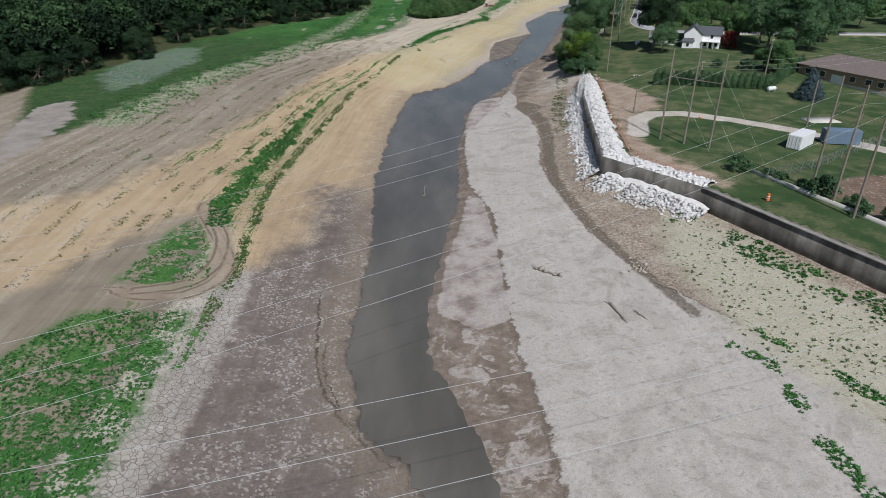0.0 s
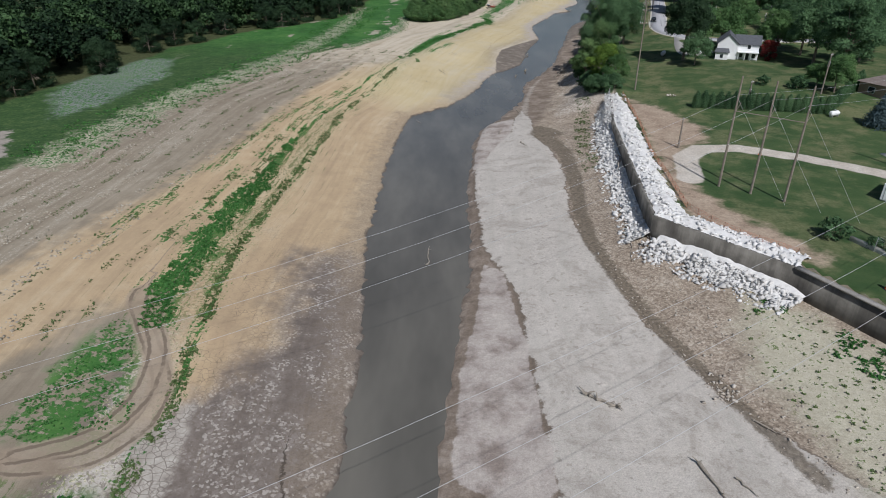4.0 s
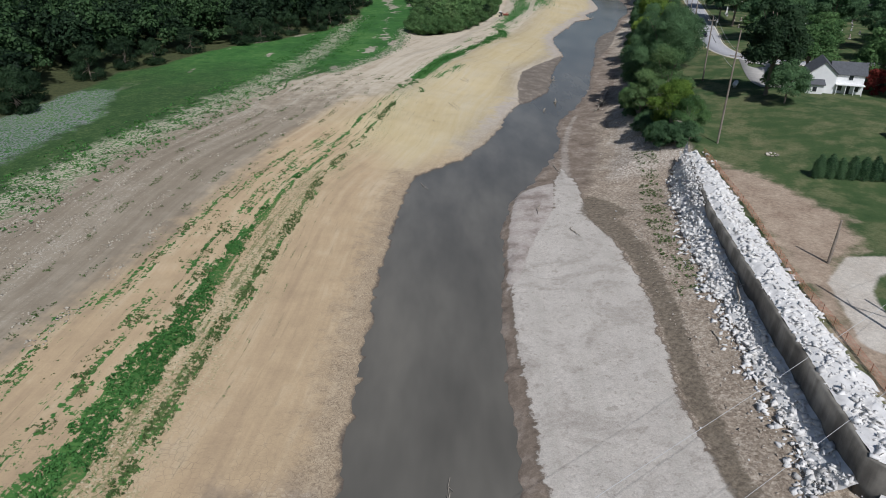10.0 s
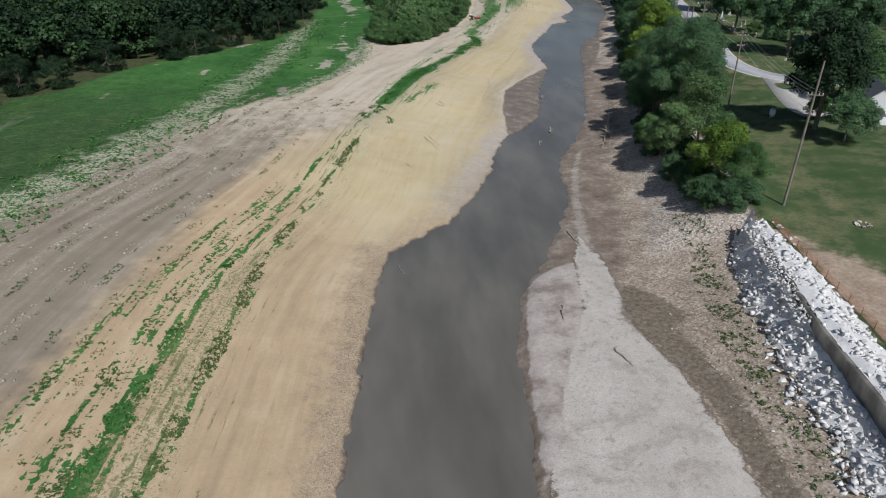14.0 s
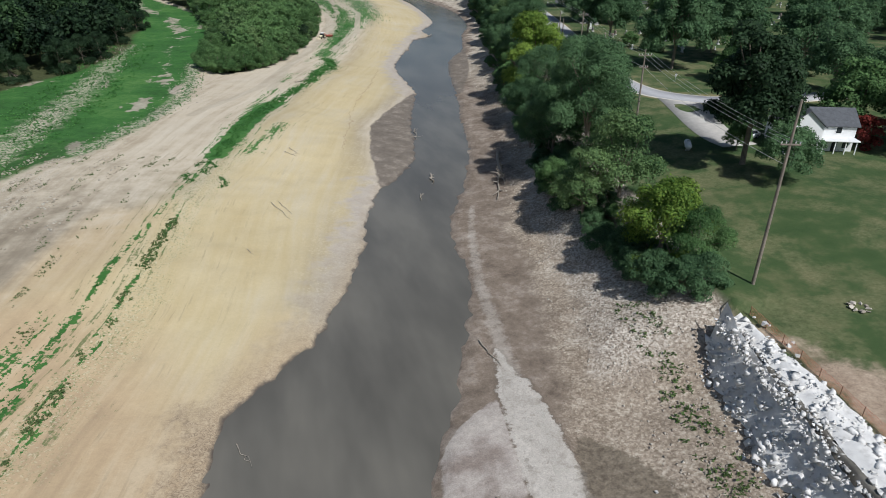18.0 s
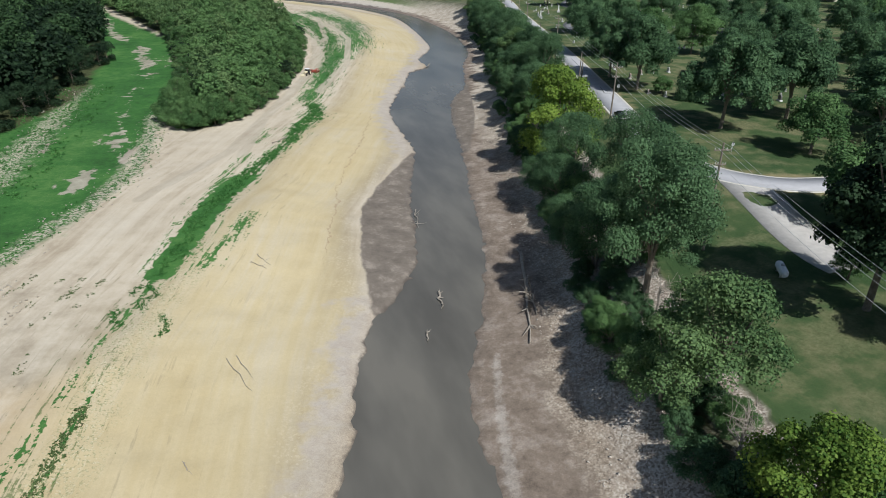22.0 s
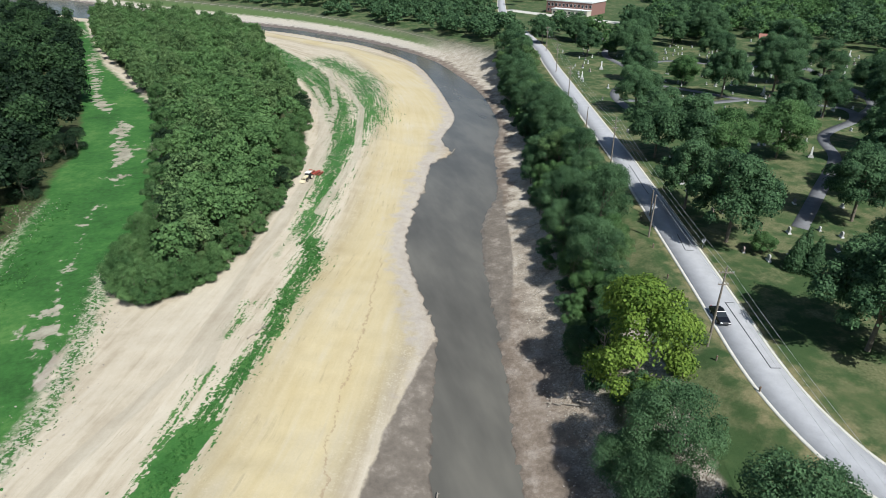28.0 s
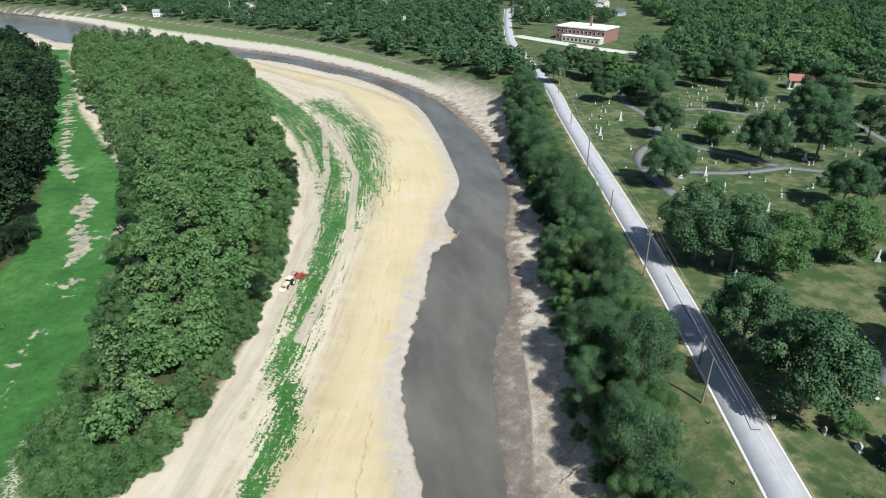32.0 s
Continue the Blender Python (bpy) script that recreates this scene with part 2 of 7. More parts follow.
# ---- ground ----
GREEN_LINE = [(-30, -20), (-31, 20), (-32.3, 47), (-32, 57), (-30.8, 70), (-29, 89.5), (-27.2, 128), (-18.8, 157), (-13.6, 187), (-9, 202)]
MAIN_ROW = [(-30.4, 40), (-31.5, 44), (-32.4, 47.6), (-31.7, 57.4), (-32, 71.6), (-30.6, 82.5), (-30.3, 96.3), (-29.8, 108.5), (-26.9, 133.2), (-21.8, 154.2), (-13.8, 185.6), (-9, 202)]
SECOND_ROW = [(-25.2, 8), (-25, 28), (-26.2, 40.6), (-26.3, 44.4), (-27.3, 52.3), (-27.7, 59.6), (-27.4, 69), (-27, 79), (-25.9, 92), (-24.8, 109), (-22.4, 137.3), (-17.6, 155.8), (-12.6, 179.5)]
SIDE_ROWS = [[(-46, 60), (-45, 66.8), (-42.4, 75), (-42.6, 84.4), (-38.8, 90.8), (-38.2, 102.4), (-36, 118.7), (-30, 142)], [(-37, 60), (-36.4, 66), (-35.8, 74.5), (-34.5, 90)],
             [(-31.9, 82), (-32.3, 91), (-31.6, 98)], [(-33.5, 96), (-32.6, 110), (-29.5, 132), (-24.5, 155)]]
LIGHT_BAND = [(-26.2, 29), (-25.8, 13), (-25.2, -1), (-25.4, -9), (-26, -60), (-19, -60), (-20.6, -8), (-20.4, 0), (-21.4, 14.6), (-22.6, 29.6)]
CRACKS = [[(-13.2, 24), (-12.4, 18), (-11.6, 13), (-9.6, 6.5), (-6.4, 1.9), (-3, -2)], [(-11, 15), (-10.2, 10), (-8, 4.5), (-5.6, 1.8)]]
CREASE = [(37, 288), (34.5, 278.8), (28.7, 259.9), (20.8, 236.8), (19.4, 229), (15, 210)]
RUTS = [[(-34.6, 47), (-33.9, 43.9), (-30.2, 37.9), (-27.1, 32.7), (-26.2, 28.6), (-26.9, 25), (-28.9, 21.6), (-33.1, 19.8), (-36, 20.5)],
        [(-31.9, 46), (-31.6, 42), (-28.9, 36.6), (-27.9, 30.9), (-28.5, 26.4), (-30.7, 23), (-34, 20.9)]]
GREEN_BELT = [(-8.6, 203.0), (-5.7, 212.0), (-1.7, 227.0), (2.3, 237.0), (5.9, 244.6), (10.1, 252.9), (13.6, 259.9), (18.2, 274.9), (22.8, 288.2), (22.4, 300.6), (29.7, 327.4), (37.9, 358.6), (51.5, 390.2), (58.1, 448.3), (46.0, 500.0)]
BELT_STRANDS = [[(-3.6, 203.5), (-0.3, 210.4), (4.5, 221.5)], [(6.5, 261.1), (8.2, 264.6), (10.6, 270.1)], [(-2.4, 229.8), (0.4, 242.3), (4.4, 251.9)]]
VALLEY = [(-8.6, 203), (-5.7, 212), (-1.7, 227), (4.5, 240), (12.6, 261), (22, 284), (31.5, 308), (43, 345), (51, 376), (57.5, 420), (55, 452), (46, 500)]
MEADOW = [(-80, 70), (-72, 95), (-68, 115), (-64, 135), (-58, 158), (-51, 178), (-44, 195), (-36, 206), (-30, 209), (-25, 219), (-21.5, 231), (-17, 263.8), (-14.5, 280), (-12, 304),
          (-13.5, 350), (-22, 413), (-58, 509), (-105, 690), (-135, 700), (-80, 510), (-60, 420), (-46, 330), (-50, 290), (-70, 262), (-92, 215), (-120, 150)]
STONY = [(-70, 92), (-68, 118), (-63, 145), (-55, 172), (-47, 205), (-42, 240), (-40, 275), (-40, 330)]
GREY_FLAT = [(-84, 116), (-98, 141), (-103, 181), (-84, 190), (-76, 164), (-79, 130)]
BARE_POOL = [(-77, 60), (-88, 81), (-94, 103), (-90, 113), (-79, 94), (-76, 74)]
ORANGE = [(-70, 12), (-56, 14), (-46, 22), (-37, 42), (-31, 44), (-26.5, 27.5), (-21, 31), (-17.8, 40), (-18.6, 50), (-18.5, 62), (-14, 65.5), (-8, 66), (-7, 90), (-5.5, 125), (-4, 139), (4, 148), (-10, 185), (-22, 182), (-33, 150), (-39, 110), (-45, 76), (-52, 50), (-74, 38)]
GULLY = [(32, 20), (26.2, 40), (24.8, 46.3), (23.6, 53), (22.7, 59), (22.3, 64.5), (22.8, 75), (25, 91), (25.6, 105), (24, 114), (22.4, 119.5), (23.5, 125), (26, 119)]
PINK_NEAR = [(1.5, 22), (2.5, 36), (4.5, 46), (6.4, 60), (9.1, 57), (10.1, 42), (10.3, 20), (6, 18)]
CHANNEL = [(-100, 650), (-82, 604), (-63, 510), (-47, 436), (-32, 396), (-26, 363), (-24.5, 340), (-26, 318), (-24, 300), (-22.5, 262), (-26, 240)]
TRACKS = [[(3.4, 252), (9.4, 281), (20, 312), (32, 366), (35, 399), (25.4, 458), (16, 505)], [(46, 473), (41, 405), (33, 361), (23, 325), (12, 290), (1, 255), (-14, 232)], [(16, 300), (30, 345), (38, 392), (36, 440)], [(26, 310), (41, 350), (50, 400), (48, 450)]]
YELLOW = [(-8, 141), (4, 152), (18, 190), (22, 226), (41, 258), (44, 293), (55, 325), (66, 350), (86, 395), (92, 455), (92, 500), (70, 545), (13, 623), (-30, 660),
          (20, 585), (58, 520), (64, 440), (58, 410), (46, 362), (32, 312), (18, 276), (5, 240), (-4, 215), (-14, 190), (-24, 160)]
BAR_L = [(18.5, 191), (20, 208), (23, 225), (29, 237), (40.5, 256), (43, 256), (39, 240), (36, 226), (33, 212), (29, 200), (23, 192)]
BAR_R = [(51.5, 252), (54, 266), (57, 280), (61, 294.5), (66, 307), (75, 321), (77, 320), (73, 309), (70.7, 300), (66.2, 285), (61.8, 272.6), (57.4, 262), (54, 254)]
SHADE_MUD = [(-0.1, 18), (5, 20), (10.4, 16), (12.7, -6), (14, -60), (24, -100), (6.8, -6), (3.1, 5)]
WEED_R = [(37, 49), (42, 42), (50, 22), (70, -14), (90, -60), (60, -60), (42, 2), (36, 14), (33, 36)]
DIRT = [(41.5, 134), (44, 127), (49, 119), (53.5, 103), (50, 95), (44.5, 90), (41, 82), (40, 73), (42.5, 62), (48, 50), (45, 48), (38, 55), (34, 62), (36, 80), (39.5, 100), (41.5, 122)]
DRIVE = [(150, 60), (110, 62), (82, 66), (70.8, 78.5), (62, 86.5), (53.6, 91), (47, 91), (42.5, 86), (40, 76)]
BROWN_FIELD = [(60, 47), (67, 52), (98, 58), (130, 40), (120, 0), (72, 8), (62, 32)]
WEED_A = [(-42, 4), (-38, 15), (-27, 18), (-25.6, 3), (-24.7, -10), (-26, -60), (-60, -60), (-48, -10)]
WEED_B = [(-37, 23), (-37, 32), (-34, 43), (-29.5, 32), (-27.6, 27), (-29, 22)]
FAR_GREEN = [(15, 287), (25, 315), (35, 358), (36.5, 400), (32, 450), (22, 500), (10, 560), (20, 565), (36, 500), (45, 455), (46, 405), (40, 358), (30, 320)]

ISLAND = [(-14.5, 284), (-7, 273), (3, 279), (10, 292), (17, 312), (25, 345), (31, 395), (25, 470), (15, 560), (-12, 640), (-60, 700), (-100, 690),
          (-70, 560), (-43, 480), (-24.5, 420), (-15, 358), (-12.8, 320)]
LEFT_WOOD = [(-110, 100), (-106, 125), (-101, 140), (-96, 165), (-91, 190), (-92, 207), (-84, 215), (-78, 240), (-62, 262), (-46, 287), (-39, 312), (-38, 330), (-40, 353), (-38, 368), (-46, 410), (-51, 433), (-69, 509), (-82, 580),
             (-135, 690), (-330, 900), (-520, 900), (-520, 60), (-260, 20), (-125, 60)]
BELT = [(38.6, 147), (39.2, 138), (43.5, 137), (46.5, 150), (47.5, 172), (52, 194), (58, 208), (67.5, 237), (74, 254), (80, 268), (88.5, 290), (96.5, 320), (110, 362), (119.5, 400), (131, 440), (140, 476), (131, 470),
        (119, 440), (108, 403), (95, 345), (85, 323), (77, 296), (67.5, 268), (57.5, 230), (47, 192), (39.8, 165)]



def stretched(core, lo, hi, step, grow_low, grow):
    """Grid lines at even steps from lo to hi, and ever wider ones out to the horizon."""
    mid = list(np.arange(lo, hi, step))
    out, d, a = [], step, hi
    while a < core[1]:
        out.append(a)
        d *= grow
        a += d
    low, d, a = [], step, lo - step
    while a > core[0]:
        low.append(a)
        d *= grow_low
        a -= d
    return np.array([*low[::-1], *mid, *out])


gx = stretched((-3200, 3200), -58, 112, 0.85, 1.035, 1.05)
gy = stretched((-900, 4200), -48, 420, 0.95, 1.12, 1.022)
GX, GY = np.meshgrid(gx, gy)
GZ, F = height(GX.ravel(), GY.ravel())
X, Y = GX.ravel(), GY.ravel()


def ground_heights(points):
    """Heights of the ground mesh under points."""
    p = np.asarray(points, float)
    i = np.clip(np.searchsorted(gx, p[:, 0]) - 1, 0, len(gx) - 2)
    j = np.clip(np.searchsorted(gy, p[:, 1]) - 1, 0, len(gy) - 2)
    u, v = (p[:, 0] - gx[i]) / (gx[i + 1] - gx[i]), (p[:, 1] - gy[j]) / (gy[j + 1] - gy[j])
    z = GZ.reshape(len(gy), len(gx))
    return (z[j, i] * (1 - u) + z[j, i + 1] * u) * (1 - v) + (z[j + 1, i] * (1 - u) + z[j + 1, i + 1] * u) * v


def ground_z(x, y):
    return float(ground_heights([(x, y)])[0])


masks = {}
masks["w"] = F["w"]
masks["leftside"] = F["left"].astype(float)
sdk = np.where(F["land"], F["dk"], -F["dk"])
masks["lawn"] = np.where(Y > 450, ease(sdk, -9, 9), F["land"].astype(float))
masks["grave"] = signed([(92, 208), (110, 205), (150, 215), (230, 290), (320, 400), (300, 480), (200, 500), (160, 490), (128, 370), (112, 318), (98, 270), (90, 238)], X, Y) / 10
masks["walled"] = F["walled"] * (1 - F["left"]) * (1 - F["land"])
masks["s"] = np.where(F["left"] | F["land"], 0, F["s"])
masks["dl"] = np.where(F["left"], F["dl"], 200)
masks["dk"] = np.where(F["land"], -F["dk"], F["dk"])
belt = dist(GREEN_BELT, X, Y)
wide = np.interp(Y, [198, 202, 215, 237, 250, 262, 287, 320, 350, 400, 500], [0.6, 2.2, 2.6, 3.0, 1.8, 2.2, 3.0, 4.2, 5.0, 8, 9])
masks["belt"] = np.maximum(1 - belt / wide, 1 - dist(MAIN_ROW, X, Y) / np.interp(Y, [40, 50, 72, 90, 120, 200], [1.5, 2.3, 2.5, 1.6, 0.75, 0.45]))
masks["belt"] = np.maximum(masks["belt"], 0.56 - dist(SECOND_ROW, X, Y) / np.interp(Y, [10, 50, 80, 110, 200], [1.0, 1.5, 1.3, 0.8, 0.6]))
masks["belt"] = np.maximum(masks["belt"], 0.36 - np.min([dist(r, X, Y) for r in SIDE_ROWS], 0) / 2.0)
masks["belt"] = np.maximum(masks["belt"], 0.55 - np.min([dist(r, X, Y) for r in BELT_STRANDS], 0) / 2.0)
masks["between"] = signed([*MAIN_ROW[:9], *SECOND_ROW[10:2:-1]], X, Y) / 2
masks["belt"] = np.where((Y > 202) & (Y < 240) & (belt < wide * 0.72), 2.2, masks["belt"])
masks["rows"] = 1 - dist([*GREEN_LINE, *GREEN_BELT], X, Y) / np.interp(Y, [-20, 60, 160, 220, 300, 400], [7, 13, 9, 6, 6, 10])
def beside(line):
    """Distance to a line, with its side as the sign."""
    best, out = np.full(len(X), 1e9), np.zeros(len(X))
    for (ax, ay), (bx, by) in zip(line[:-1], line[1:]):
        dx, dy = bx - ax, by - ay
        t = np.clip(((X - ax) * dx + (Y - ay) * dy) / (dx * dx + dy * dy), 0, 1)
        q = (X - ax - t * dx) ** 2 + (Y - ay - t * dy) ** 2
        out = np.where(q < best, np.sign((X - ax) * dy - (Y - ay) * dx) * np.sqrt(q), out)
        best = np.minimum(best, q)
    return out


for k, line in enumerate(RUTS):
    masks["rut%d" % k] = beside(smooth(line, 3))
for k, line in enumerate(CRACKS):
    masks["crack%d" % k] = beside(smooth(line, 3))
masks["crease"] = beside(smooth(CREASE, 3))
masks["lightband"] = signed(LIGHT_BAND, X, Y) / 2
masks["barepool"] = signed(BARE_POOL, X, Y) / 4
masks["meadow"] = signed(MEADOW, X, Y) / 10
masks["channel"] = 1 - dist(CHANNEL, X, Y) / np.interp(Y, [240, 300, 380, 450, 600], [2.5, 3.5, 4.5, 3.5, 5])
masks["gully"] = 1 - dist(GULLY, X, Y) / np.interp(Y, [20, 60, 100, 118, 126], [1.2, 1.5, 2.0, 3.2, 1.5])
masks["pink"] = np.maximum(signed(PINK_SLAB, X, Y), signed(PINK_NEAR, X, Y)) / 2
STRIP = [(19, 127), (21, 136), (22.7, 146), (24, 154), (26.6, 164.4), (28.5, 171), (31, 178)]
masks["strip"] = 1 - dist(STRIP, X, Y) / np.interp(Y, [127, 146, 165, 180], [2.0, 1.3, 1.0, 0.6])
masks["track"] = 1 - np.min([dist(t, X, Y) for t in TRACKS], 0) / 1.6
REF = smooth([(-30, -140), *GREEN_LINE[:-1], *VALLEY[1:], (20, 560), (-40, 640), (-130, 740)], 3)
seg = np.linalg.norm(np.diff(REF, axis=0), axis=1)
arc = np.r_[0, seg.cumsum()]
best, U, V = np.full(len(X), 1e9), np.zeros(len(X)), np.zeros(len(X))
for (ax, ay), (bx, by), s0, sl in zip(REF[:-1], REF[1:], arc[:-1], seg):
    dx, dy = (bx - ax) / sl, (by - ay) / sl
    t = np.clip((X - ax) * dx + (Y - ay) * dy, 0, sl)
    q = (X - ax - t * dx) ** 2 + (Y - ay - t * dy) ** 2
    side = np.sign((X - ax) * dy - (Y - ay) * dx)
    new_best = q < best
    best, U, V = np.where(new_best, q, best), np.where(new_best, side * np.sqrt(q), U), np.where(new_best, s0 + t, V)
masks["u"], masks["v"] = U, V
STONY_EAST = [(-31, 211), (-22, 232), (-16.5, 250), (-16, 270), (-17, 290)]
masks["stony"] = np.maximum(1 - dist(STONY_EAST, X, Y) / 2.6, 1 - dist(STONY, X, Y) / np.interp(Y, [100, 150, 200, 250, 340], [7, 7, 6, 5, 2.5]))
masks["greyflat"] = signed(GREY_FLAT, X, Y) / 8
masks["orange"] = signed(ORANGE, X, Y) / 5
masks["yellow"] = signed(YELLOW, X, Y) / 8
masks["bar"] = np.maximum(signed(BAR_L, X, Y), signed(BAR_R, X, Y)) / 2
masks["pale"] = signed(PALE_R, X, Y) / 3
masks["mud"] = signed(SHADE_MUD, X, Y) / 3
masks["weedr"] = signed(WEED_R, X, Y) / 8
masks["dirt"] = signed(DIRT, X, Y) / 4
masks["drive"] = 1 - dist(DRIVE, X, Y) / 2.3
masks["field"] = signed(BROWN_FIELD, X, Y) / 4
masks["weeda"] = np.maximum(signed(WEED_A, X, Y), signed(WEED_B, X, Y)) / 5
masks["fargreen"] = signed(FAR_GREEN, X, Y) / 5
# wood floor, darkened for leaf litter and for shade between the trees
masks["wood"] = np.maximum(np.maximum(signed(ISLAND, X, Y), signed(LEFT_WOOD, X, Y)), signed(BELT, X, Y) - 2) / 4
masks["verge"] = 1 - F["droad"] / 7.5
nx, ny = len(gx), len(gy)
idx = np.arange(nx * ny).reshape(ny, nx)
quads = np.stack([idx[:-1, :-1], idx[:-1, 1:], idx[1:, 1:], idx[1:, :-1]], -1).reshape(-1, 4)


def mesh_from(name, verts, faces):
    """A mesh from arrays of corners and of faces that all have as many corners."""
    me = bpy.data.meshes.new(name)
    faces = np.asarray(faces)
    k = faces.shape[1]
    me.vertices.add(len(verts))
    me.vertices.foreach_set("co", np.asarray(verts, np.float32).ravel())
    me.loops.add(faces.size)
    me.loops.foreach_set("vertex_index", faces.ravel().astype(np.int32))
    me.polygons.add(len(faces))
    me.polygons.foreach_set("loop_start", np.arange(0, faces.size, k, dtype=np.int32))
    me.update(calc_edges=True)
    return me


me = mesh_from("ground", np.stack([X, Y, GZ], -1), quads)
me.polygons.foreach_set("use_smooth", np.ones(len(quads), bool))
for key, val in masks.items():
    at = me.attributes.new("m_" + key, "FLOAT", "POINT")
    at.data.foreach_set("value", np.asarray(val, np.float32))


def ground_material():
    n = Nodes("ground")
    A = lambda key: n.attr("m_" + key)
    # lateral and lengthwise coordinates of the valley, for everything that follows the river
    comb = n.tree.nodes.new("ShaderNodeCombineXYZ")
    n.put(comb, 0, A("u"))
    n.put(comb, 1, n.mul(A("v"), 0.07))
    uv = comb.outputs[0]

    def flow(scale, detail=4, rough=0.6, distort=0.3):
        t = n.tree.nodes.new("ShaderNodeTexNoise")
        for k, v in (("Scale", scale), ("Detail", detail), ("Roughness", rough), ("Distortion", distort)):
            t.inputs[k].default_value = v
        n.put(t, "Vector", uv)
        return t.outputs["Fac"]

    big, mid, fine = n.noise(0.05, 5, 0.6), n.noise(0.32, 6, 0.6), n.noise(2.2, 5, 0.65)
    grit, near = n.noise(7.0, 4, 0.75), n.noise(1.0, 6, 0.7)
    streak, thin, broad = flow(0.5, 6, 0.65), flow(1.6, 4, 0.6, 0.15), flow(0.11, 4, 0.55)
    w, left, lawn, dl, u = A("w"), A("leftside"), A("lawn"), A("dl"), A("u")
    half = lambda s: n.math("SUBTRACT", s, 0.5)
    wob = lambda key, amp=1.2, src=mid: n.add(A(key), n.mul(half(src), amp))
    # drained lake floor: grey silt with tan streaks along the valley
    mixed = n.add(n.mul(streak, 0.5), n.add(n.mul(mid, 0.25), n.mul(broad, 0.25)))
    silt = n.ramp(mixed, (0.34, (0.205, 0.168, 0.122)), (0.48, (0.268, 0.223, 0.163)), (0.6, (0.35, 0.3, 0.228)))
    tan = n.ramp(mixed, (0.36, (0.37, 0.27, 0.17)), (0.5, (0.47, 0.35, 0.215)), (0.62, (0.53, 0.42, 0.28)))
    yellow = n.ramp(n.add(n.mul(big, 0.5), n.mul(streak, 0.5)), (0.36, (0.48, 0.385, 0.215)), (0.5, (0.525, 0.435, 0.265)), (0.64, (0.54, 0.465, 0.325)))
    # towards the river the silt is a dry, cracked crust
    crustv = n.add(n.mul(mid, 0.3), n.add(n.mul(near, 0.4), n.mul(streak, 0.3)))
    crust = n.ramp(crustv, (0.36, (0.128, 0.103, 0.086)), (0.5, (0.19, 0.158, 0.134)), (0.64, (0.29, 0.25, 0.217)))
    bleached = n.mul(n.step(n.add(u, n.mul(half(mid), 4)), 0.5, 2.0), n.step(n.add(u, n.mul(half(mid), 8)), 9.0, 6.0))
    crust = n.mix(n.mul(bleached, n.step(A("v"), 215, 185)), crust, n.ramp(near, (0.35, (0.4, 0.355, 0.3)), (0.6, (0.53, 0.485, 0.42))))
    grain = n.tree.nodes.new("ShaderNodeSeparateColor")
    n.put(grain, 0, n.cells(4.2, "F1", "Color"))
    crust = n.mix(n.mul(n.step(grain.outputs[0], 0.72, 0.8, 0, 0.6), n.step(mid, 0.42, 0.56)), crust, (0.5, 0.455, 0.4))
    crust = n.mix(n.step(grain.outputs[1], 0.8, 0.86, 0, 0.55), crust, (0.15, 0.12, 0.095))
    plates = n.cells(1.55, "DISTANCE_TO_EDGE")
    band = n.ramp(n.add(n.mul(near, 0.5), n.mul(streak, 0.5)), (0.36, (0.29, 0.255, 0.215)), (0.5, (0.4, 0.36, 0.31)), (0.62, (0.5, 0.46, 0.4)))
    band = n.mix(n.step(plates, 0.075, 0.02, 0, 0.75), band, (0.17, 0.14, 0.115))
    crust = n.mix(n.step(n.add(A("lightband"), n.add(n.mul(half(mid), 0.9), n.mul(half(near), 0.9))), -0.25, 0.35), crust, band)
    silt = n.mix(n.step(u, -1.0, 1.5), silt, crust)
    c = n.mix(n.step(n.add(wob("orange", 2.2, broad), n.mul(half(mid), 1.6)), -0.55, 0.55), silt, tan)
    c = n.mix(n.step(wob("yellow", 1.6, broad), -1.1, 1.1), c, yellow)
    c = n.mix(n.mul(left, n.mul(n.step(n.add(A("v"), n.mul(half(mid), 60)), 300, 350), n.step(A("yellow"), 0.4, -0.2))), c, n.ramp(mixed, (0.36, (0.38, 0.31, 0.22)), (0.5, (0.52, 0.445, 0.335)), (0.62, (0.58, 0.51, 0.4))))
    # wheel ruts and darker lines
    rut = n.mul(left, n.mul(n.step(thin, 0.56, 0.66), n.step(n.math("ABSOLUTE", u), 22, 6)))
    c = n.mix(n.mul(rut, n.mul(0.3, n.step(mid, 0.4, 0.6))), c, (0.2, 0.155, 0.1))
    tracks = n.step(n.add(A("track"), n.mul(half(fine), 0.5)), 0.15, 0.4)
    # dry cracks and clods on the grey flats near the river
    plain_ = n.step(A("yellow"), -0.2, -0.8)
    crack = n.mul(n.mul(left, plain_), n.mul(n.step(n.cells(1.5, "DISTANCE_TO_EDGE"), 0.06, 0.01), n.mul(n.step(A("v"), 225, 195), n.step(n.add(dl, n.mul(mid, 14)), 40, 28))))
    c = n.mix(n.mul(crack, n.mul(0.6, n.step(n.add(n.mul(near, 0.5), n.mul(mid, 0.5)), 0.42, 0.6))), c, (0.13, 0.1, 0.08))
    clod = n.mul(n.mul(left, plain_), n.mul(n.step(n.noise(3.2, 4, 0.7), 0.56, 0.66), n.step(n.add(dl, n.mul(mid, 12)), 16, 7)))
    c = n.mix(n.mul(clod, 0.3), c, (0.2, 0.155, 0.12))
    # pale clay fringe beside the water
    fringe = n.mul(n.mul(left, n.step(A("v"), 285, 325)), n.step(n.add(dl, n.mul(mid, 13)), 12.5, 8.5))
    c = n.mix(n.mul(n.mul(fringe, 0.9), n.step(A("yellow"), -0.6, 0.3)), c, n.ramp(mid, (0.35, (0.44, 0.39, 0.345)), (0.65, (0.53, 0.485, 0.43))))
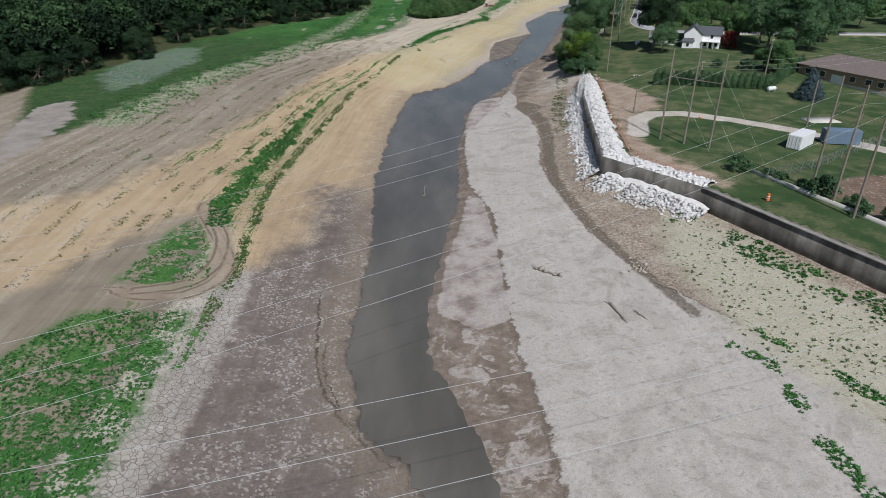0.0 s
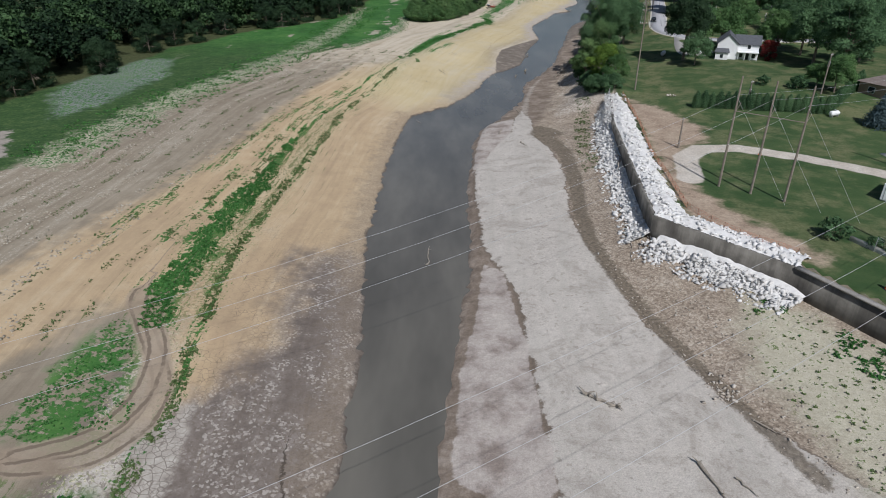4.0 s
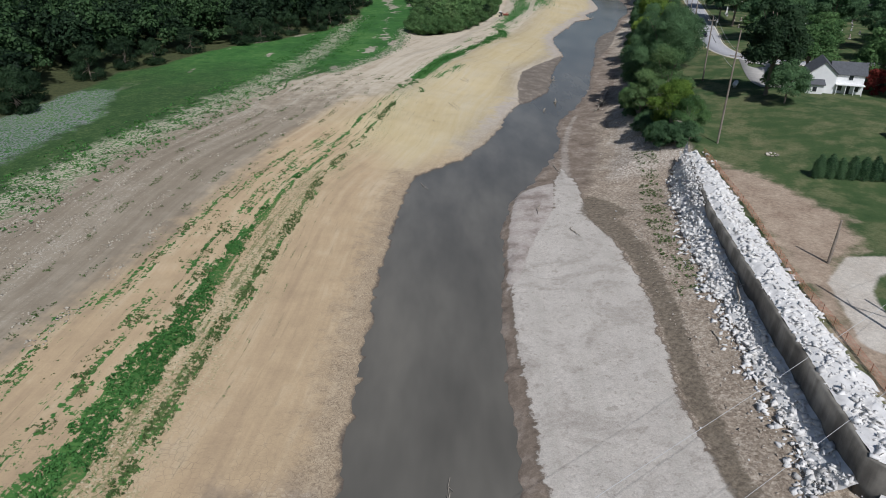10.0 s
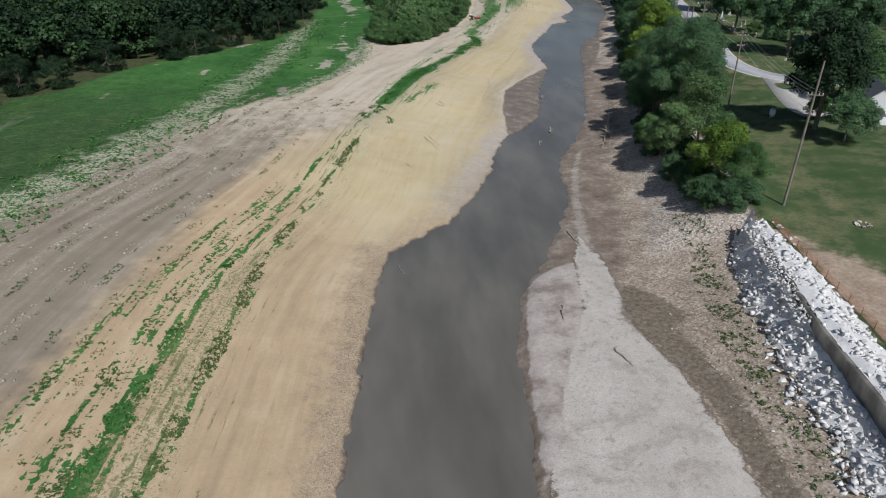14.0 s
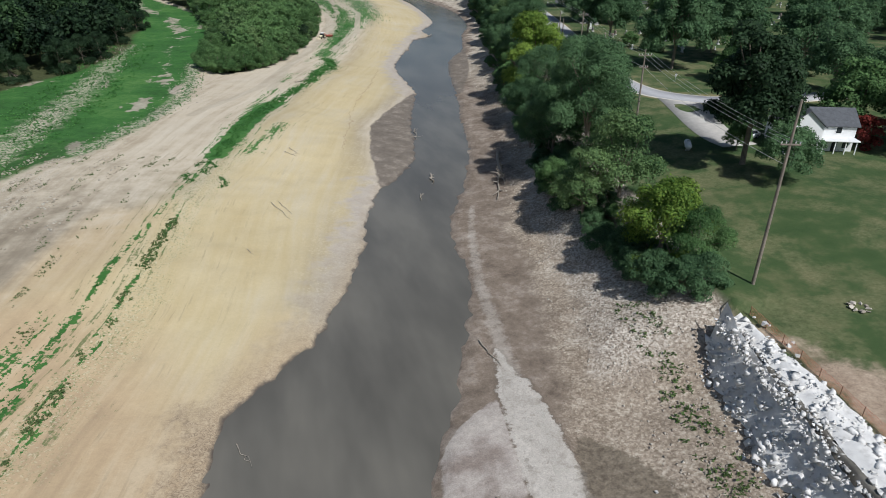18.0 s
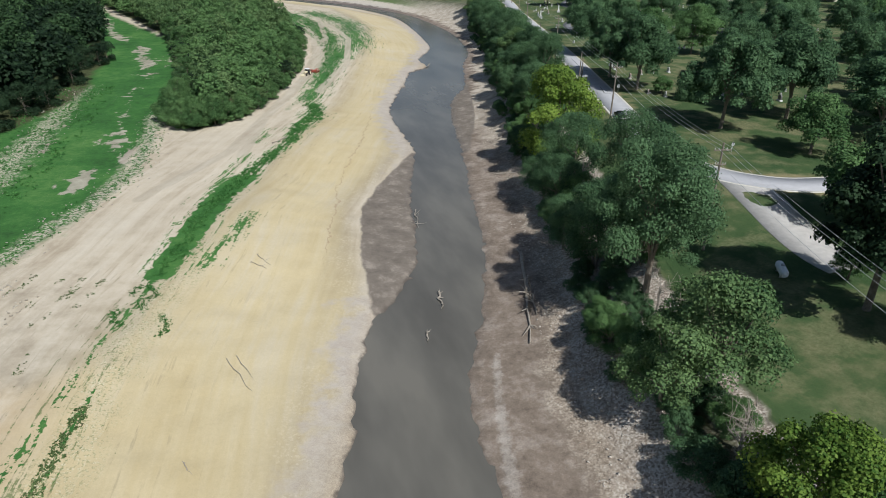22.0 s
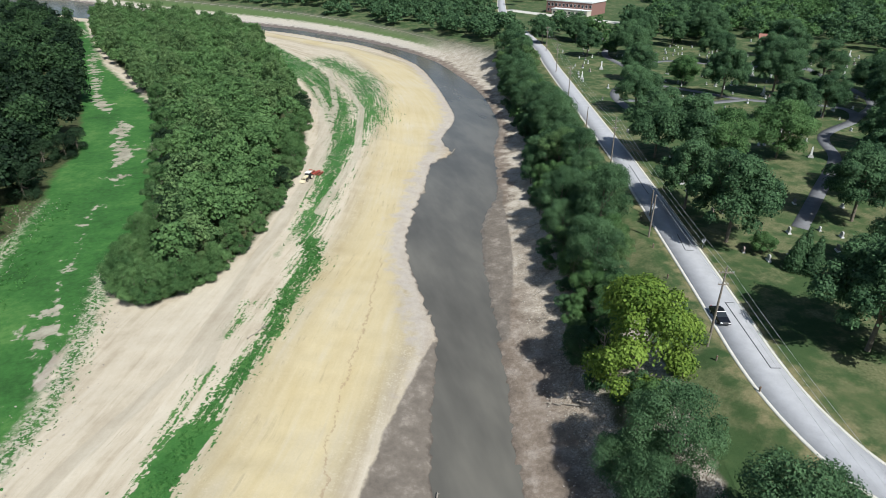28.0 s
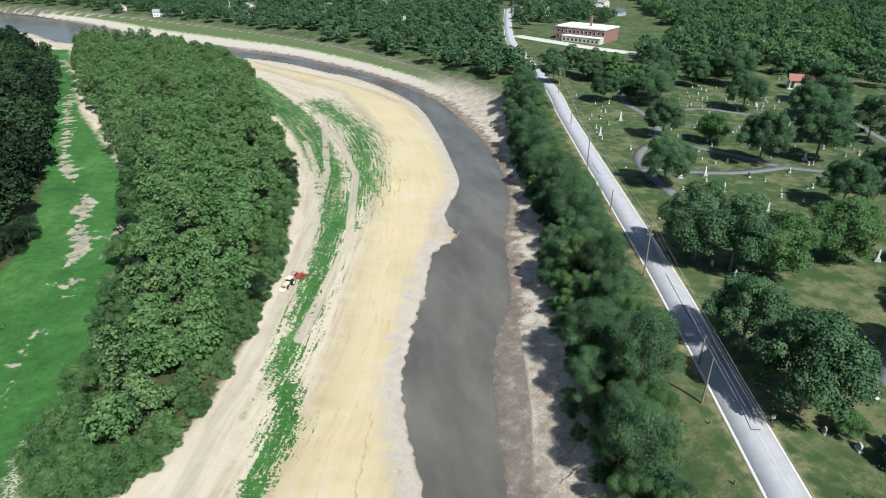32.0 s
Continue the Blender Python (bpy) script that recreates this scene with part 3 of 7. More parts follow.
    for k, wide in ((0, 0.24), (1, 0.14)):
        gap = n.math("ABSOLUTE", n.add(A("crack%d" % k), n.add(n.mul(half(near), 1.6), n.mul(half(mid), 1.2))))
        c = n.mix(n.mul(n.mul(n.step(gap, wide, wide * 0.4, 0, 0.9), n.step(near, 0.38, 0.5)), n.step(A("v"), 172, 162)), c, (0.06, 0.048, 0.038))
    gap = n.math("ABSOLUTE", n.add(A("crease"), n.add(n.mul(half(near), 1.4), n.mul(half(mid), 3.0))))
    c = n.mix(n.mul(n.step(gap, 0.22, 0.08, 0, 0.55), n.mul(n.step(A("yellow"), 0.0, 0.2), n.step(near, 0.4, 0.55))), c, (0.3, 0.2, 0.12))
    ripple = n.noise(2.0, 5, 0.7, None, 0, 2.5)
    rim = n.mul(left, n.step(n.add(dl, n.add(n.mul(half(near), 9.0), n.mul(half(mid), 6.0))), 6.0, 1.0))
    c = n.mix(n.mul(n.mul(rim, n.step(A("v"), 188, 212, 0.3, 1.0)), n.step(A("yellow"), -0.6, 0.2, 0.85, 0.3)), c, n.ramp(ripple, (0.38, (0.185, 0.138, 0.095)), (0.5, (0.34, 0.262, 0.178)), (0.62, (0.46, 0.375, 0.265))))
    # right shore: pale crust, dark mud, brown gravel
    peb = n.cells(5.5, "F1", "Color")
    pebble = n.tree.nodes.new("ShaderNodeSeparateColor")
    n.put(pebble, 0, peb)
    gravel = n.ramp(n.add(n.mul(pebble.outputs[0], 0.2), n.add(n.mul(fine, 0.45), n.mul(mid, 0.35))), (0.34, (0.19, 0.148, 0.11)), (0.5, (0.31, 0.25, 0.19)), (0.66, (0.48, 0.415, 0.335)))
    mudc = n.ramp(n.add(n.mul(mid, 0.6), n.mul(near, 0.4)), (0.34, (0.135, 0.105, 0.08)), (0.5, (0.225, 0.178, 0.138)), (0.66, (0.36, 0.305, 0.255)))
    pale = n.ramp(n.add(n.mul(mid, 0.35), n.add(n.mul(near, 0.4), n.mul(fine, 0.25))), (0.36, (0.37, 0.33, 0.285)), (0.46, (0.475, 0.432, 0.38)), (0.62, (0.53, 0.487, 0.433)))
    shelf = n.mix(n.step(n.add(A("s"), n.mul(half(mid), 0.3)), 0.3, 0.42), mudc, gravel)
    stony_bank = n.ramp(n.add(n.mul(pebble.outputs[1], 0.35), n.add(n.mul(fine, 0.35), n.mul(mid, 0.3))), (0.32, (0.22, 0.175, 0.135)), (0.5, (0.42, 0.36, 0.295)), (0.68, (0.62, 0.56, 0.48)))
    shelf = n.mix(n.mul(n.step(A("walled"), 0.9, 0.2), n.step(n.add(A("s"), n.mul(half(mid), 0.35)), 0.42, 0.6)), shelf, stony_bank)
    shelf = n.mix(n.mul(n.step(n.add(A("v"), n.mul(half(big), 80)), 400, 470), n.step(n.add(A("s"), n.mul(half(mid), 0.5)), 0.12, 0.3)), shelf, n.ramp(n.add(n.mul(mid, 0.6), n.mul(fine, 0.4)), (0.36, (0.3, 0.25, 0.19)), (0.5, (0.44, 0.38, 0.3)), (0.62, (0.54, 0.48, 0.4))))
    flake = n.step(n.add(n.mul(n.noise(0.3, 6, 0.7, None, 0, 1.2), 0.75), n.mul(near, 0.25)), 0.53, 0.555)
    shelf = n.mix(n.step(wob("mud", 1.6), -0.2, 0.4), shelf, n.mix(flake, mudc, n.ramp(near, (0.35, (0.3, 0.255, 0.215)), (0.65, (0.43, 0.385, 0.34)))))
    edge = n.add(A("pale"), n.add(n.mul(half(near), 0.7), n.mul(half(mid), 0.8)))
    pale = n.mix(n.step(n.add(n.mul(streak, 0.4), n.mul(fine, 0.6)), 0.5, 0.6, 0, 0.4), pale, (0.3, 0.285, 0.24))
    pale = n.mix(n.mul(n.step(n.noise(1.15, 3, 0.5), 0.62, 0.67, 0, 0.5), n.step(mid, 0.4, 0.55)), pale, (0.27, 0.24, 0.2))
    smear = n.noise(0.14, 5, 0.6, None, 0, 1.8)
    pale = n.mix(n.step(smear, 0.5, 0.62, 0, 0.55), pale, n.ramp(near, (0.35, (0.29, 0.255, 0.215)), (0.65, (0.4, 0.36, 0.315))))
    shelf = n.mix(n.step(edge, -0.12, -0.02), shelf, n.mix(n.step(edge, -0.02, 0.1), (0.17, 0.135, 0.105), pale))
    shelf = n.mix(n.mul(0.4, n.step(wob("strip", 1.8, near), 0.1, 0.8)), shelf, pale)
    shelf = n.mix(n.step(wob("pink", 1.0), -0.05, 0.1), shelf, n.ramp(mid, (0.35, (0.25, 0.205, 0.175)), (0.5, (0.4, 0.35, 0.31)), (0.65, (0.47, 0.42, 0.37))))
    shelf = n.mix(n.mul(0.85, n.step(wob("gully", 1.4, near), 0.1, 0.5)), shelf, n.ramp(fine, (0.3, (0.1, 0.08, 0.06)), (0.7, (0.2, 0.165, 0.12))))
    farside = n.mul(n.step(A("v"), 640, 690), n.math("SUBTRACT", 1.0, left))
    shelf = n.mix(farside, shelf, n.ramp(n.add(A("s"), n.mul(half(mid), 0.35)), (0.12, (0.17, 0.14, 0.12)), (0.22, (0.48, 0.43, 0.36)), (0.5, (0.5, 0.45, 0.36)), (0.62, (0.1, 0.15, 0.05))))
    shore = n.mul(n.math("SUBTRACT", 1.0, left), n.math("SUBTRACT", 1.0, lawn))
    c = n.mix(shore, c, shelf)
    c = n.mix(n.step(wob("bar", 0.9), -0.15, 0.15), c, n.ramp(n.add(n.mul(mid, 0.6), n.mul(near, 0.4)), (0.36, (0.14, 0.117, 0.095)), (0.52, (0.19, 0.16, 0.13)), (0.64, (0.3, 0.255, 0.21))))
    # wet edge
    c = n.mix(n.step(n.add(w, n.mul(near, 1.2)), 1.25, 0.5), c, (0.1, 0.082, 0.068))
    # green: weeds in rows and belts, the meadow, stony weeds
    spots = n.add(n.mul(fine, 0.6), n.mul(near, 0.4))
    green = n.ramp(n.add(n.mul(near, 0.25), n.add(n.mul(big, 0.35), n.add(n.mul(mid, 0.25), n.mul(grit, 0.15)))), (0.38, (0.023, 0.07, 0.016)), (0.5, (0.043, 0.135, 0.028)), (0.6, (0.088, 0.19, 0.047)))
    dull = n.ramp(near, (0.3, (0.06, 0.1, 0.03)), (0.7, (0.15, 0.19, 0.07)))
    stub = n.mul(left, n.mul(n.step(u, 0.0, 1.5), n.step(n.add(u, n.mul(mid, 8)), 11, 6)))
    stub = n.mul(stub, n.step(A("v"), 380, 340))
    c = n.mix(n.mul(stub, n.step(n.noise(3.4, 3, 0.6), 0.5, 0.58, 0, 0.75)), c, n.ramp(n.noise(5.0, 2), (0.4, (0.6, 0.54, 0.38)), (0.55, (0.2, 0.22, 0.09))))
    stones = n.mul(n.mul(left, n.step(u, -14, -26)), n.step(A("v"), 420, 300))
    c = n.mix(n.mul(stones, n.step(n.add(n.mul(n.noise(2.6, 3, 0.7), 0.6), n.mul(streak, 0.4)), 0.53, 0.6, 0, 0.7)), c, n.ramp(n.noise(4.0, 2), (0.42, (0.16, 0.14, 0.09)), (0.5, (0.55, 0.5, 0.42))))
    rows = n.mul(left, n.step(n.add(n.mul(A("rows"), 0.12), n.add(n.mul(thin, 0.55), n.mul(spots, 0.5))), 0.655, 0.715))
    c = n.mix(n.mul(n.mul(rows, 0.8), n.step(A("rows"), 0.0, 0.3)), c, dull)
    c = n.mix(n.step(n.add(A("belt"), n.add(n.mul(half(near), 2.4), n.add(n.mul(half(fine), 4.2), n.add(n.mul(half(mid), 2.0), n.mul(half(thin), 4.0))))), 0.22, 0.55), c, green)
    c = n.mix(n.mul(n.step(wob("weeda", 0.8), -0.3, 0.3), n.step(n.add(n.mul(spots, 0.6), n.mul(mid, 0.4)), 0.465, 0.52)), c, green)
    c = n.mix(n.mul(n.step(wob("fargreen", 1.2), -0.2, 0.3), n.step(n.add(n.mul(spots, 0.7), n.mul(streak, 0.3)), 0.42, 0.49)), c, green)
    bare = n.ramp(mid, (0.3, (0.24, 0.195, 0.15)), (0.7, (0.46, 0.41, 0.33)))
    stony = n.mix(n.step(spots, 0.46, 0.54), n.ramp(near, (0.3, (0.34, 0.3, 0.22)), (0.7, (0.58, 0.53, 0.42))), green)
    meadow = n.mix(n.step(n.noise(0.09, 5, 0.6, (1, 0.5, 1), -8), 0.62, 0.66), green, bare)
    # the meadow turns darker and more olive along the valley's near stretch
    dark_meadow = n.ramp(n.add(n.mul(near, 0.4), n.add(n.mul(mid, 0.3), n.mul(fine, 0.3))), (0.36, (0.018, 0.042, 0.014)), (0.5, (0.04, 0.085, 0.024)), (0.64, (0.1, 0.14, 0.05)))
    meadow = n.mix(n.step(n.add(A("v"), n.mul(half(big), 60)), 370, 300), meadow, dark_meadow)
    c = n.mix(n.step(wob("meadow", 0.7), -0.15, 0.15), c, meadow)
    c = n.mix(n.mul(n.step(n.add(A("channel"), n.add(n.mul(half(mid), 4.0), n.mul(half(big), 5.0))), 0.75, 1.05), 0.85), c, bare)
    c = n.mix(n.mul(left, n.step(wob("stony", 2.4), 0.0, 0.8)), c, stony)
    c = n.mix(n.step(wob("barepool", 1.6), 0.0, 0.3), c, n.ramp(mid, (0.3, (0.26, 0.225, 0.19)), (0.7, (0.38, 0.34, 0.295))))
    c = n.mix(n.step(wob("greyflat", 1.4), -0.1, 0.4), c, n.mix(n.step(spots, 0.47, 0.53), n.ramp(near, (0.3, (0.15, 0.155, 0.15)), (0.7, (0.3, 0.305, 0.3))), green))
    speckle = n.mul(n.step(n.add(A("between"), half(mid)), -0.2, 0.3), n.step(n.add(n.mul(n.noise(2.4, 3, 0.7), 0.7), n.mul(thin, 0.3)), 0.5, 0.56, 0, 0.7))
    c = n.mix(n.mul(speckle, n.step(A("v"), 350, 250)), c, n.ramp(fine, (0.4, (0.1, 0.13, 0.045)), (0.6, (0.24, 0.22, 0.1))))
    # churned turning circle: a pale lane between two dark wheel ruts
    for k in (0, 1):
        off = n.add(A("rut%d" % k), n.mul(half(near), 0.5))
        lane = n.step(n.math("ABSOLUTE", off), 1.5, 1.0, 0, 0.75)
        c = n.mix(lane, c, n.ramp(mid, (0.3, (0.27, 0.21, 0.15)), (0.7, (0.39, 0.315, 0.235))))
        for side in (-0.75, 0.75):
            c = n.mix(n.mul(n.step(n.math("ABSOLUTE", n.add(off, side)), 0.26, 0.1, 0, 0.8), n.step(mid, 0.36, 0.5)), c, (0.15, 0.115, 0.085))
    c = n.mix(n.mul(tracks, n.mul(left, 0.8)), c, n.ramp(mixed, (0.35, (0.36, 0.3, 0.22)), (0.65, (0.52, 0.46, 0.36))))
    c = n.mix(n.mul(n.step(wob("weedr", 0.8), -0.3, 0.3), 1.0), c, n.mix(n.step(spots, 0.55, 0.6), n.ramp(near, (0.35, (0.4, 0.365, 0.27)), (0.65, (0.52, 0.48, 0.375))), dull))
    # mown grass with dry patches
    grass = n.ramp(n.add(n.mul(mid, 0.45), n.mul(big, 0.55)), (0.38, (0.037, 0.075, 0.024)), (0.52, (0.065, 0.104, 0.037)), (0.66, (0.14, 0.15, 0.068)))
    grass = n.mix(n.step(n.add(n.mul(fine, 0.5), n.mul(grit, 0.5)), 0.35, 0.65, 0, 0.45), grass, (0.03, 0.055, 0.016))
    dry = n.step(n.add(n.mul(mid, 0.4), n.mul(n.noise(0.12, 4, 0.6), 0.6)), 0.46, 0.6)
    grass = n.mix(n.add(n.mul(dry, 0.3), n.mul(n.step(A("grave"), -0.3, 0.5), n.mul(dry, 0.12))), grass, n.ramp(fine, (0.35, (0.17, 0.15, 0.075)), (0.65, (0.32, 0.28, 0.16))))
    dirt = n.ramp(n.add(n.mul(mid, 0.6), n.mul(fine, 0.4)), (0.35, (0.27, 0.195, 0.14)), (0.65, (0.44, 0.35, 0.26)))
    grass = n.mix(n.step(wob("dirt", 1.8), -0.2, 0.5), grass, dirt)
    grass = n.mix(n.step(wob("drive", 0.5), 0.0, 0.25), grass, n.ramp(mid, (0.3, (0.45, 0.39, 0.32)), (0.7, (0.58, 0.53, 0.46))))
    grass = n.mix(n.step(wob("field", 0.5), -0.1, 0.2), grass, n.mix(n.step(spots, 0.55, 0.62), n.ramp(mid, (0.3, (0.15, 0.1, 0.07)), (0.7, (0.24, 0.17, 0.12))), (0.42, 0.4, 0.37)))
    grass = n.mix(n.step(wob("verge", 1.3), 0.25, 0.7, 0, 0.6), grass, (0.3, 0.24, 0.13))
    c = n.mix(lawn, c, grass)
    # under the woods: dark litter, with the trees' shade put into the colour
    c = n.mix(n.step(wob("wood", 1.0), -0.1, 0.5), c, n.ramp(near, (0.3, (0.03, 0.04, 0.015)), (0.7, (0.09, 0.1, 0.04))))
    # grain at hand size
    speck = n.add(1.0, n.mul(half(n.add(n.mul(grit, 0.6), n.mul(fine, 0.4))), n.math("SUBTRACT", 1.6, n.mul(left, 1.15))))
    sc = n.tree.nodes.new("ShaderNodeVectorMath")
    sc.operation = "SCALE"
    n.put(sc, 0, c)
    n.put(sc, "Scale", speck)
    n.bump(n.mul(n.add(n.mul(fine, 0.6), n.add(n.mul(grit, 0.3), n.mul(streak, 0.4))), n.math("SUBTRACT", 1.0, n.mul(left, n.step(A("yellow"), -1.0, 0.2, 0.45, 0.8)))), 0.8, 0.16)
    wet = n.step(w, 2.2, 0.2, 0, 0.45)
    return n.done(sc.outputs[0], n.math("SUBTRACT", 0.95, wet), 0, 0.25)


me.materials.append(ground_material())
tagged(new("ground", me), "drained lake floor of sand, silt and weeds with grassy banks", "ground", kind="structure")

# river
wx = np.array(list(np.linspace(-420, 130, 56)))
wy = np.array(list(np.linspace(-120, 1100, 123)))
WX, WY = np.meshgrid(wx, wy)
idx = np.arange(WX.size).reshape(WX.shape)
wf = np.stack([idx[:-1, :-1], idx[:-1, 1:], idx[1:, 1:], idx[1:, :-1]], -1).reshape(-1, 4)
cx, cy = WX.ravel()[wf].mean(1), WY.ravel()[wf].mean(1)
wf = wf[signed(WATER, cx, cy) > -16]
me = mesh_from("river", np.stack([WX.ravel(), WY.ravel(), 0 * WX.ravel()], -1), wf)
n = Nodes("river_water")
flow = n.noise(0.1, 4, 0.55, (1, 0.3, 1), 10)
n.bump(n.add(n.noise(1.6, 3, 0.5), n.mul(n.noise(0.35, 2), 0.8)), 0.12, 0.03)
me.materials.append(n.done(n.ramp(flow, (0.36, (0.098, 0.091, 0.077)), (0.5, (0.126, 0.117, 0.099)), (0.64, (0.163, 0.15, 0.125))), 0.2, 0, 0.42))
tagged(new("river", me), "slow murky grey-brown river water", "water", kind="structure")

# ---- building helpers ----
def part(name, bm, mat, parent=None, label=""):
    """Links a bmesh as one mesh object, under a thing or a part."""
    me = bpy.data.meshes.new(name)
    bm.to_mesh(me)
    bm.free()
    me.materials.append(mat)
    ob = new(name, me)
    if parent:
        ob.parent = parent
    if label:
        ob["label"] = label
    return ob


def thing(name, label, category, at=(0, 0, 0), turn=0.0, group="", kind=""):
    ob = new(name)
    ob.empty_display_size = 0.3
    ob.matrix_basis = pose(*at, 0, 0, turn)
    return tagged(ob, label, category, group, kind)


def box(bm, x0, x1, y0, y1, z0, z1, bevel=0.0):
    """Adds a box between the given limits."""
    r = bmesh.ops.create_cube(bm, size=1, matrix=Matrix.Translation(((x0 + x1) / 2, (y0 + y1) / 2, (z0 + z1) / 2)) @ Matrix.Diagonal((x1 - x0, y1 - y0, z1 - z0, 1)))
    if bevel:
        edges = list({e for v in r["verts"] for e in v.link_edges})
        bmesh.ops.bevel(bm, geom=edges, offset=bevel, segments=1, affect="EDGES")
    return bm


def boxed(*limits, bevel=0.0):
    return box(bmesh.new(), *limits, bevel=bevel)


def tube(bm, points, radii, sides=6):
    """Adds a tapered tube through points."""
    rings = []
    pts = [Vector(p) for p in points]
    for i, p in enumerate(pts):
        way = (pts[min(i + 1, len(pts) - 1)] - pts[max(i - 1, 0)]).normalized()
        side = way.orthogonal().normalized()
        up = way.cross(side)
        r = radii[i] if isinstance(radii, (list, tuple)) else radii
        rings.append([bm.verts.new(p + r * (math.cos(a) * side + math.sin(a) * up)) for a in (2 * math.pi * k / sides for k in range(sides))])
    for a, b in zip(rings[:-1], rings[1:]):
        for k in range(sides):
            bm.faces.new((a[k], a[(k + 1) % sides], b[(k + 1) % sides], b[k]))
    bm.faces.new(rings[0][::-1])
    bm.faces.new(rings[-1])
    return bm


def strip(line, lo, hi, z=None, lift=0.03, thick=0.25):
    """A band along a line between two sideways offsets, with thickness, as vertices and faces."""
    line = np.asarray(line, float)
    way = np.gradient(line, axis=0)
    way /= np.linalg.norm(way, axis=1, keepdims=True)
    side = np.stack([way[:, 1], -way[:, 0]], -1)
    a, b = line + side * lo, line + side * hi
    za = ground_heights(a) + lift if z is None else np.full(len(a), z)
    zb = ground_heights(b) + lift if z is None else np.full(len(b), z)
    n = len(a)
    v = np.concatenate([np.c_[a, za], np.c_[b, zb], np.c_[a, za - thick], np.c_[b, zb - thick]])
    f = []
    for i in range(n - 1):
        f += [(i, n + i, n + i + 1, i + 1), (2 * n + i, 2 * n + i + 1, 3 * n + i + 1, 3 * n + i), (i, i + 1, 2 * n + i + 1, 2 * n + i), (n + i, 3 * n + i, 3 * n + i + 1, n + i + 1)]
    f += [(0, 2 * n, 3 * n, n), (n - 1, 2 * n - 1, 4 * n - 1, 3 * n - 1)]
    return v, np.array(f)

# ---- trees ----
def leaf_material(name, dark, light):
    n = Nodes(name)
    f = n.add(n.mul(n.island(), 0.45), n.mul(n.add(n.mul(n.random(), 0.35), n.mul(n.step(n.noise(0.16, 2), 0.3, 0.7), 0.65)), 0.55))
    c = n.ramp(f, (0.1, dark), (0.85, light))
    m = n.done(c, 0.6, 0, 0.12)
    tr = n.tree.nodes.new("ShaderNodeBsdfTranslucent")
    mx = n.tree.nodes.new("ShaderNodeMixShader")
    mx.inputs[0].default_value = 0.24
    n.put(tr, "Color", c)
    n.tree.links.new(n.bsdf.outputs[0], mx.inputs[1])
    n.tree.links.new(tr.outputs[0], mx.inputs[2])
    n.tree.links.new(mx.outputs[0], n.tree.nodes["Material Output"].inputs[0])
    return m


LEAF = leaf_material("leaf_green", (0.03, 0.08, 0.026), (0.16, 0.275, 0.098))
LEAF_BRIGHT = leaf_material("leaf_bright", (0.05, 0.11, 0.018), (0.24, 0.34, 0.06))
LEAF_GREY = leaf_material("leaf_grey", (0.04, 0.09, 0.034), (0.19, 0.29, 0.11))
LEAF_DARK = leaf_material("leaf_dark", (0.02, 0.054, 0.025), (0.125, 0.22, 0.098))
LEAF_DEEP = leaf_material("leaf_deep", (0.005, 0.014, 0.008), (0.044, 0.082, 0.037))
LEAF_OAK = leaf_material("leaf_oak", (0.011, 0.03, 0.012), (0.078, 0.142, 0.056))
LEAF_BLUE = leaf_material("needle_blue", (0.05, 0.08, 0.085), (0.12, 0.17, 0.18))
LEAF_RED = leaf_material("leaf_red", (0.08, 0.014, 0.014), (0.2, 0.04, 0.03))
BARK = plain("bark", (0.2, 0.165, 0.13), 0.9, 0.4, 2.0, bump=0.03)
DEADWOOD = plain("dead_wood", (0.32, 0.28, 0.23), 0.9, 0.35, 2.5, bump=0.03)


def crown_leaves(rng, lobes, count, size):
    """Leaf clumps spread over the shells of lobes (x, y, z, radius, flatness), as four corners each."""
    lobes = np.asarray(lobes, float)
    share = lobes[:, 3] ** 2
    pick = rng.choice(len(lobes), count, p=share / share.sum())
    c = lobes[pick]
    way = rng.normal(size=(count, 3))
    way /= np.linalg.norm(way, axis=1, keepdims=True)
    way[:, 2] = np.where(way[:, 2] < -0.5, -way[:, 2], way[:, 2])
    depth = 1.0 - 0.45 * rng.rand(count) ** 1.4 + 0.3 * rng.rand(count) ** 3
    at = c[:, :3] + way * (c[:, 3:4] * depth[:, None]) * np.stack([np.ones(count), np.ones(count), c[:, 4]], -1)
    nor = way + rng.normal(scale=0.4, size=(count, 3)) + (0, 0, 0.3)
    nor /= np.linalg.norm(nor, axis=1, keepdims=True)
    u = np.cross(nor, rng.normal(size=(count, 3)))
    u /= np.linalg.norm(u, axis=1, keepdims=True)
    v = np.cross(nor, u)
    s = size * (0.5 + 0.9 * rng.rand(count))[:, None]
    drop = nor * s * 0.25
    return np.stack([at - u * s * 0.5, at + v * s * 0.42 - drop, at + u * s * 0.55, at - v * s * 0.38 - drop], 1)


def quads_mesh(name, q):
    return mesh_from(name, q.reshape(-1, 3), np.arange(len(q) * 4).reshape(-1, 4))


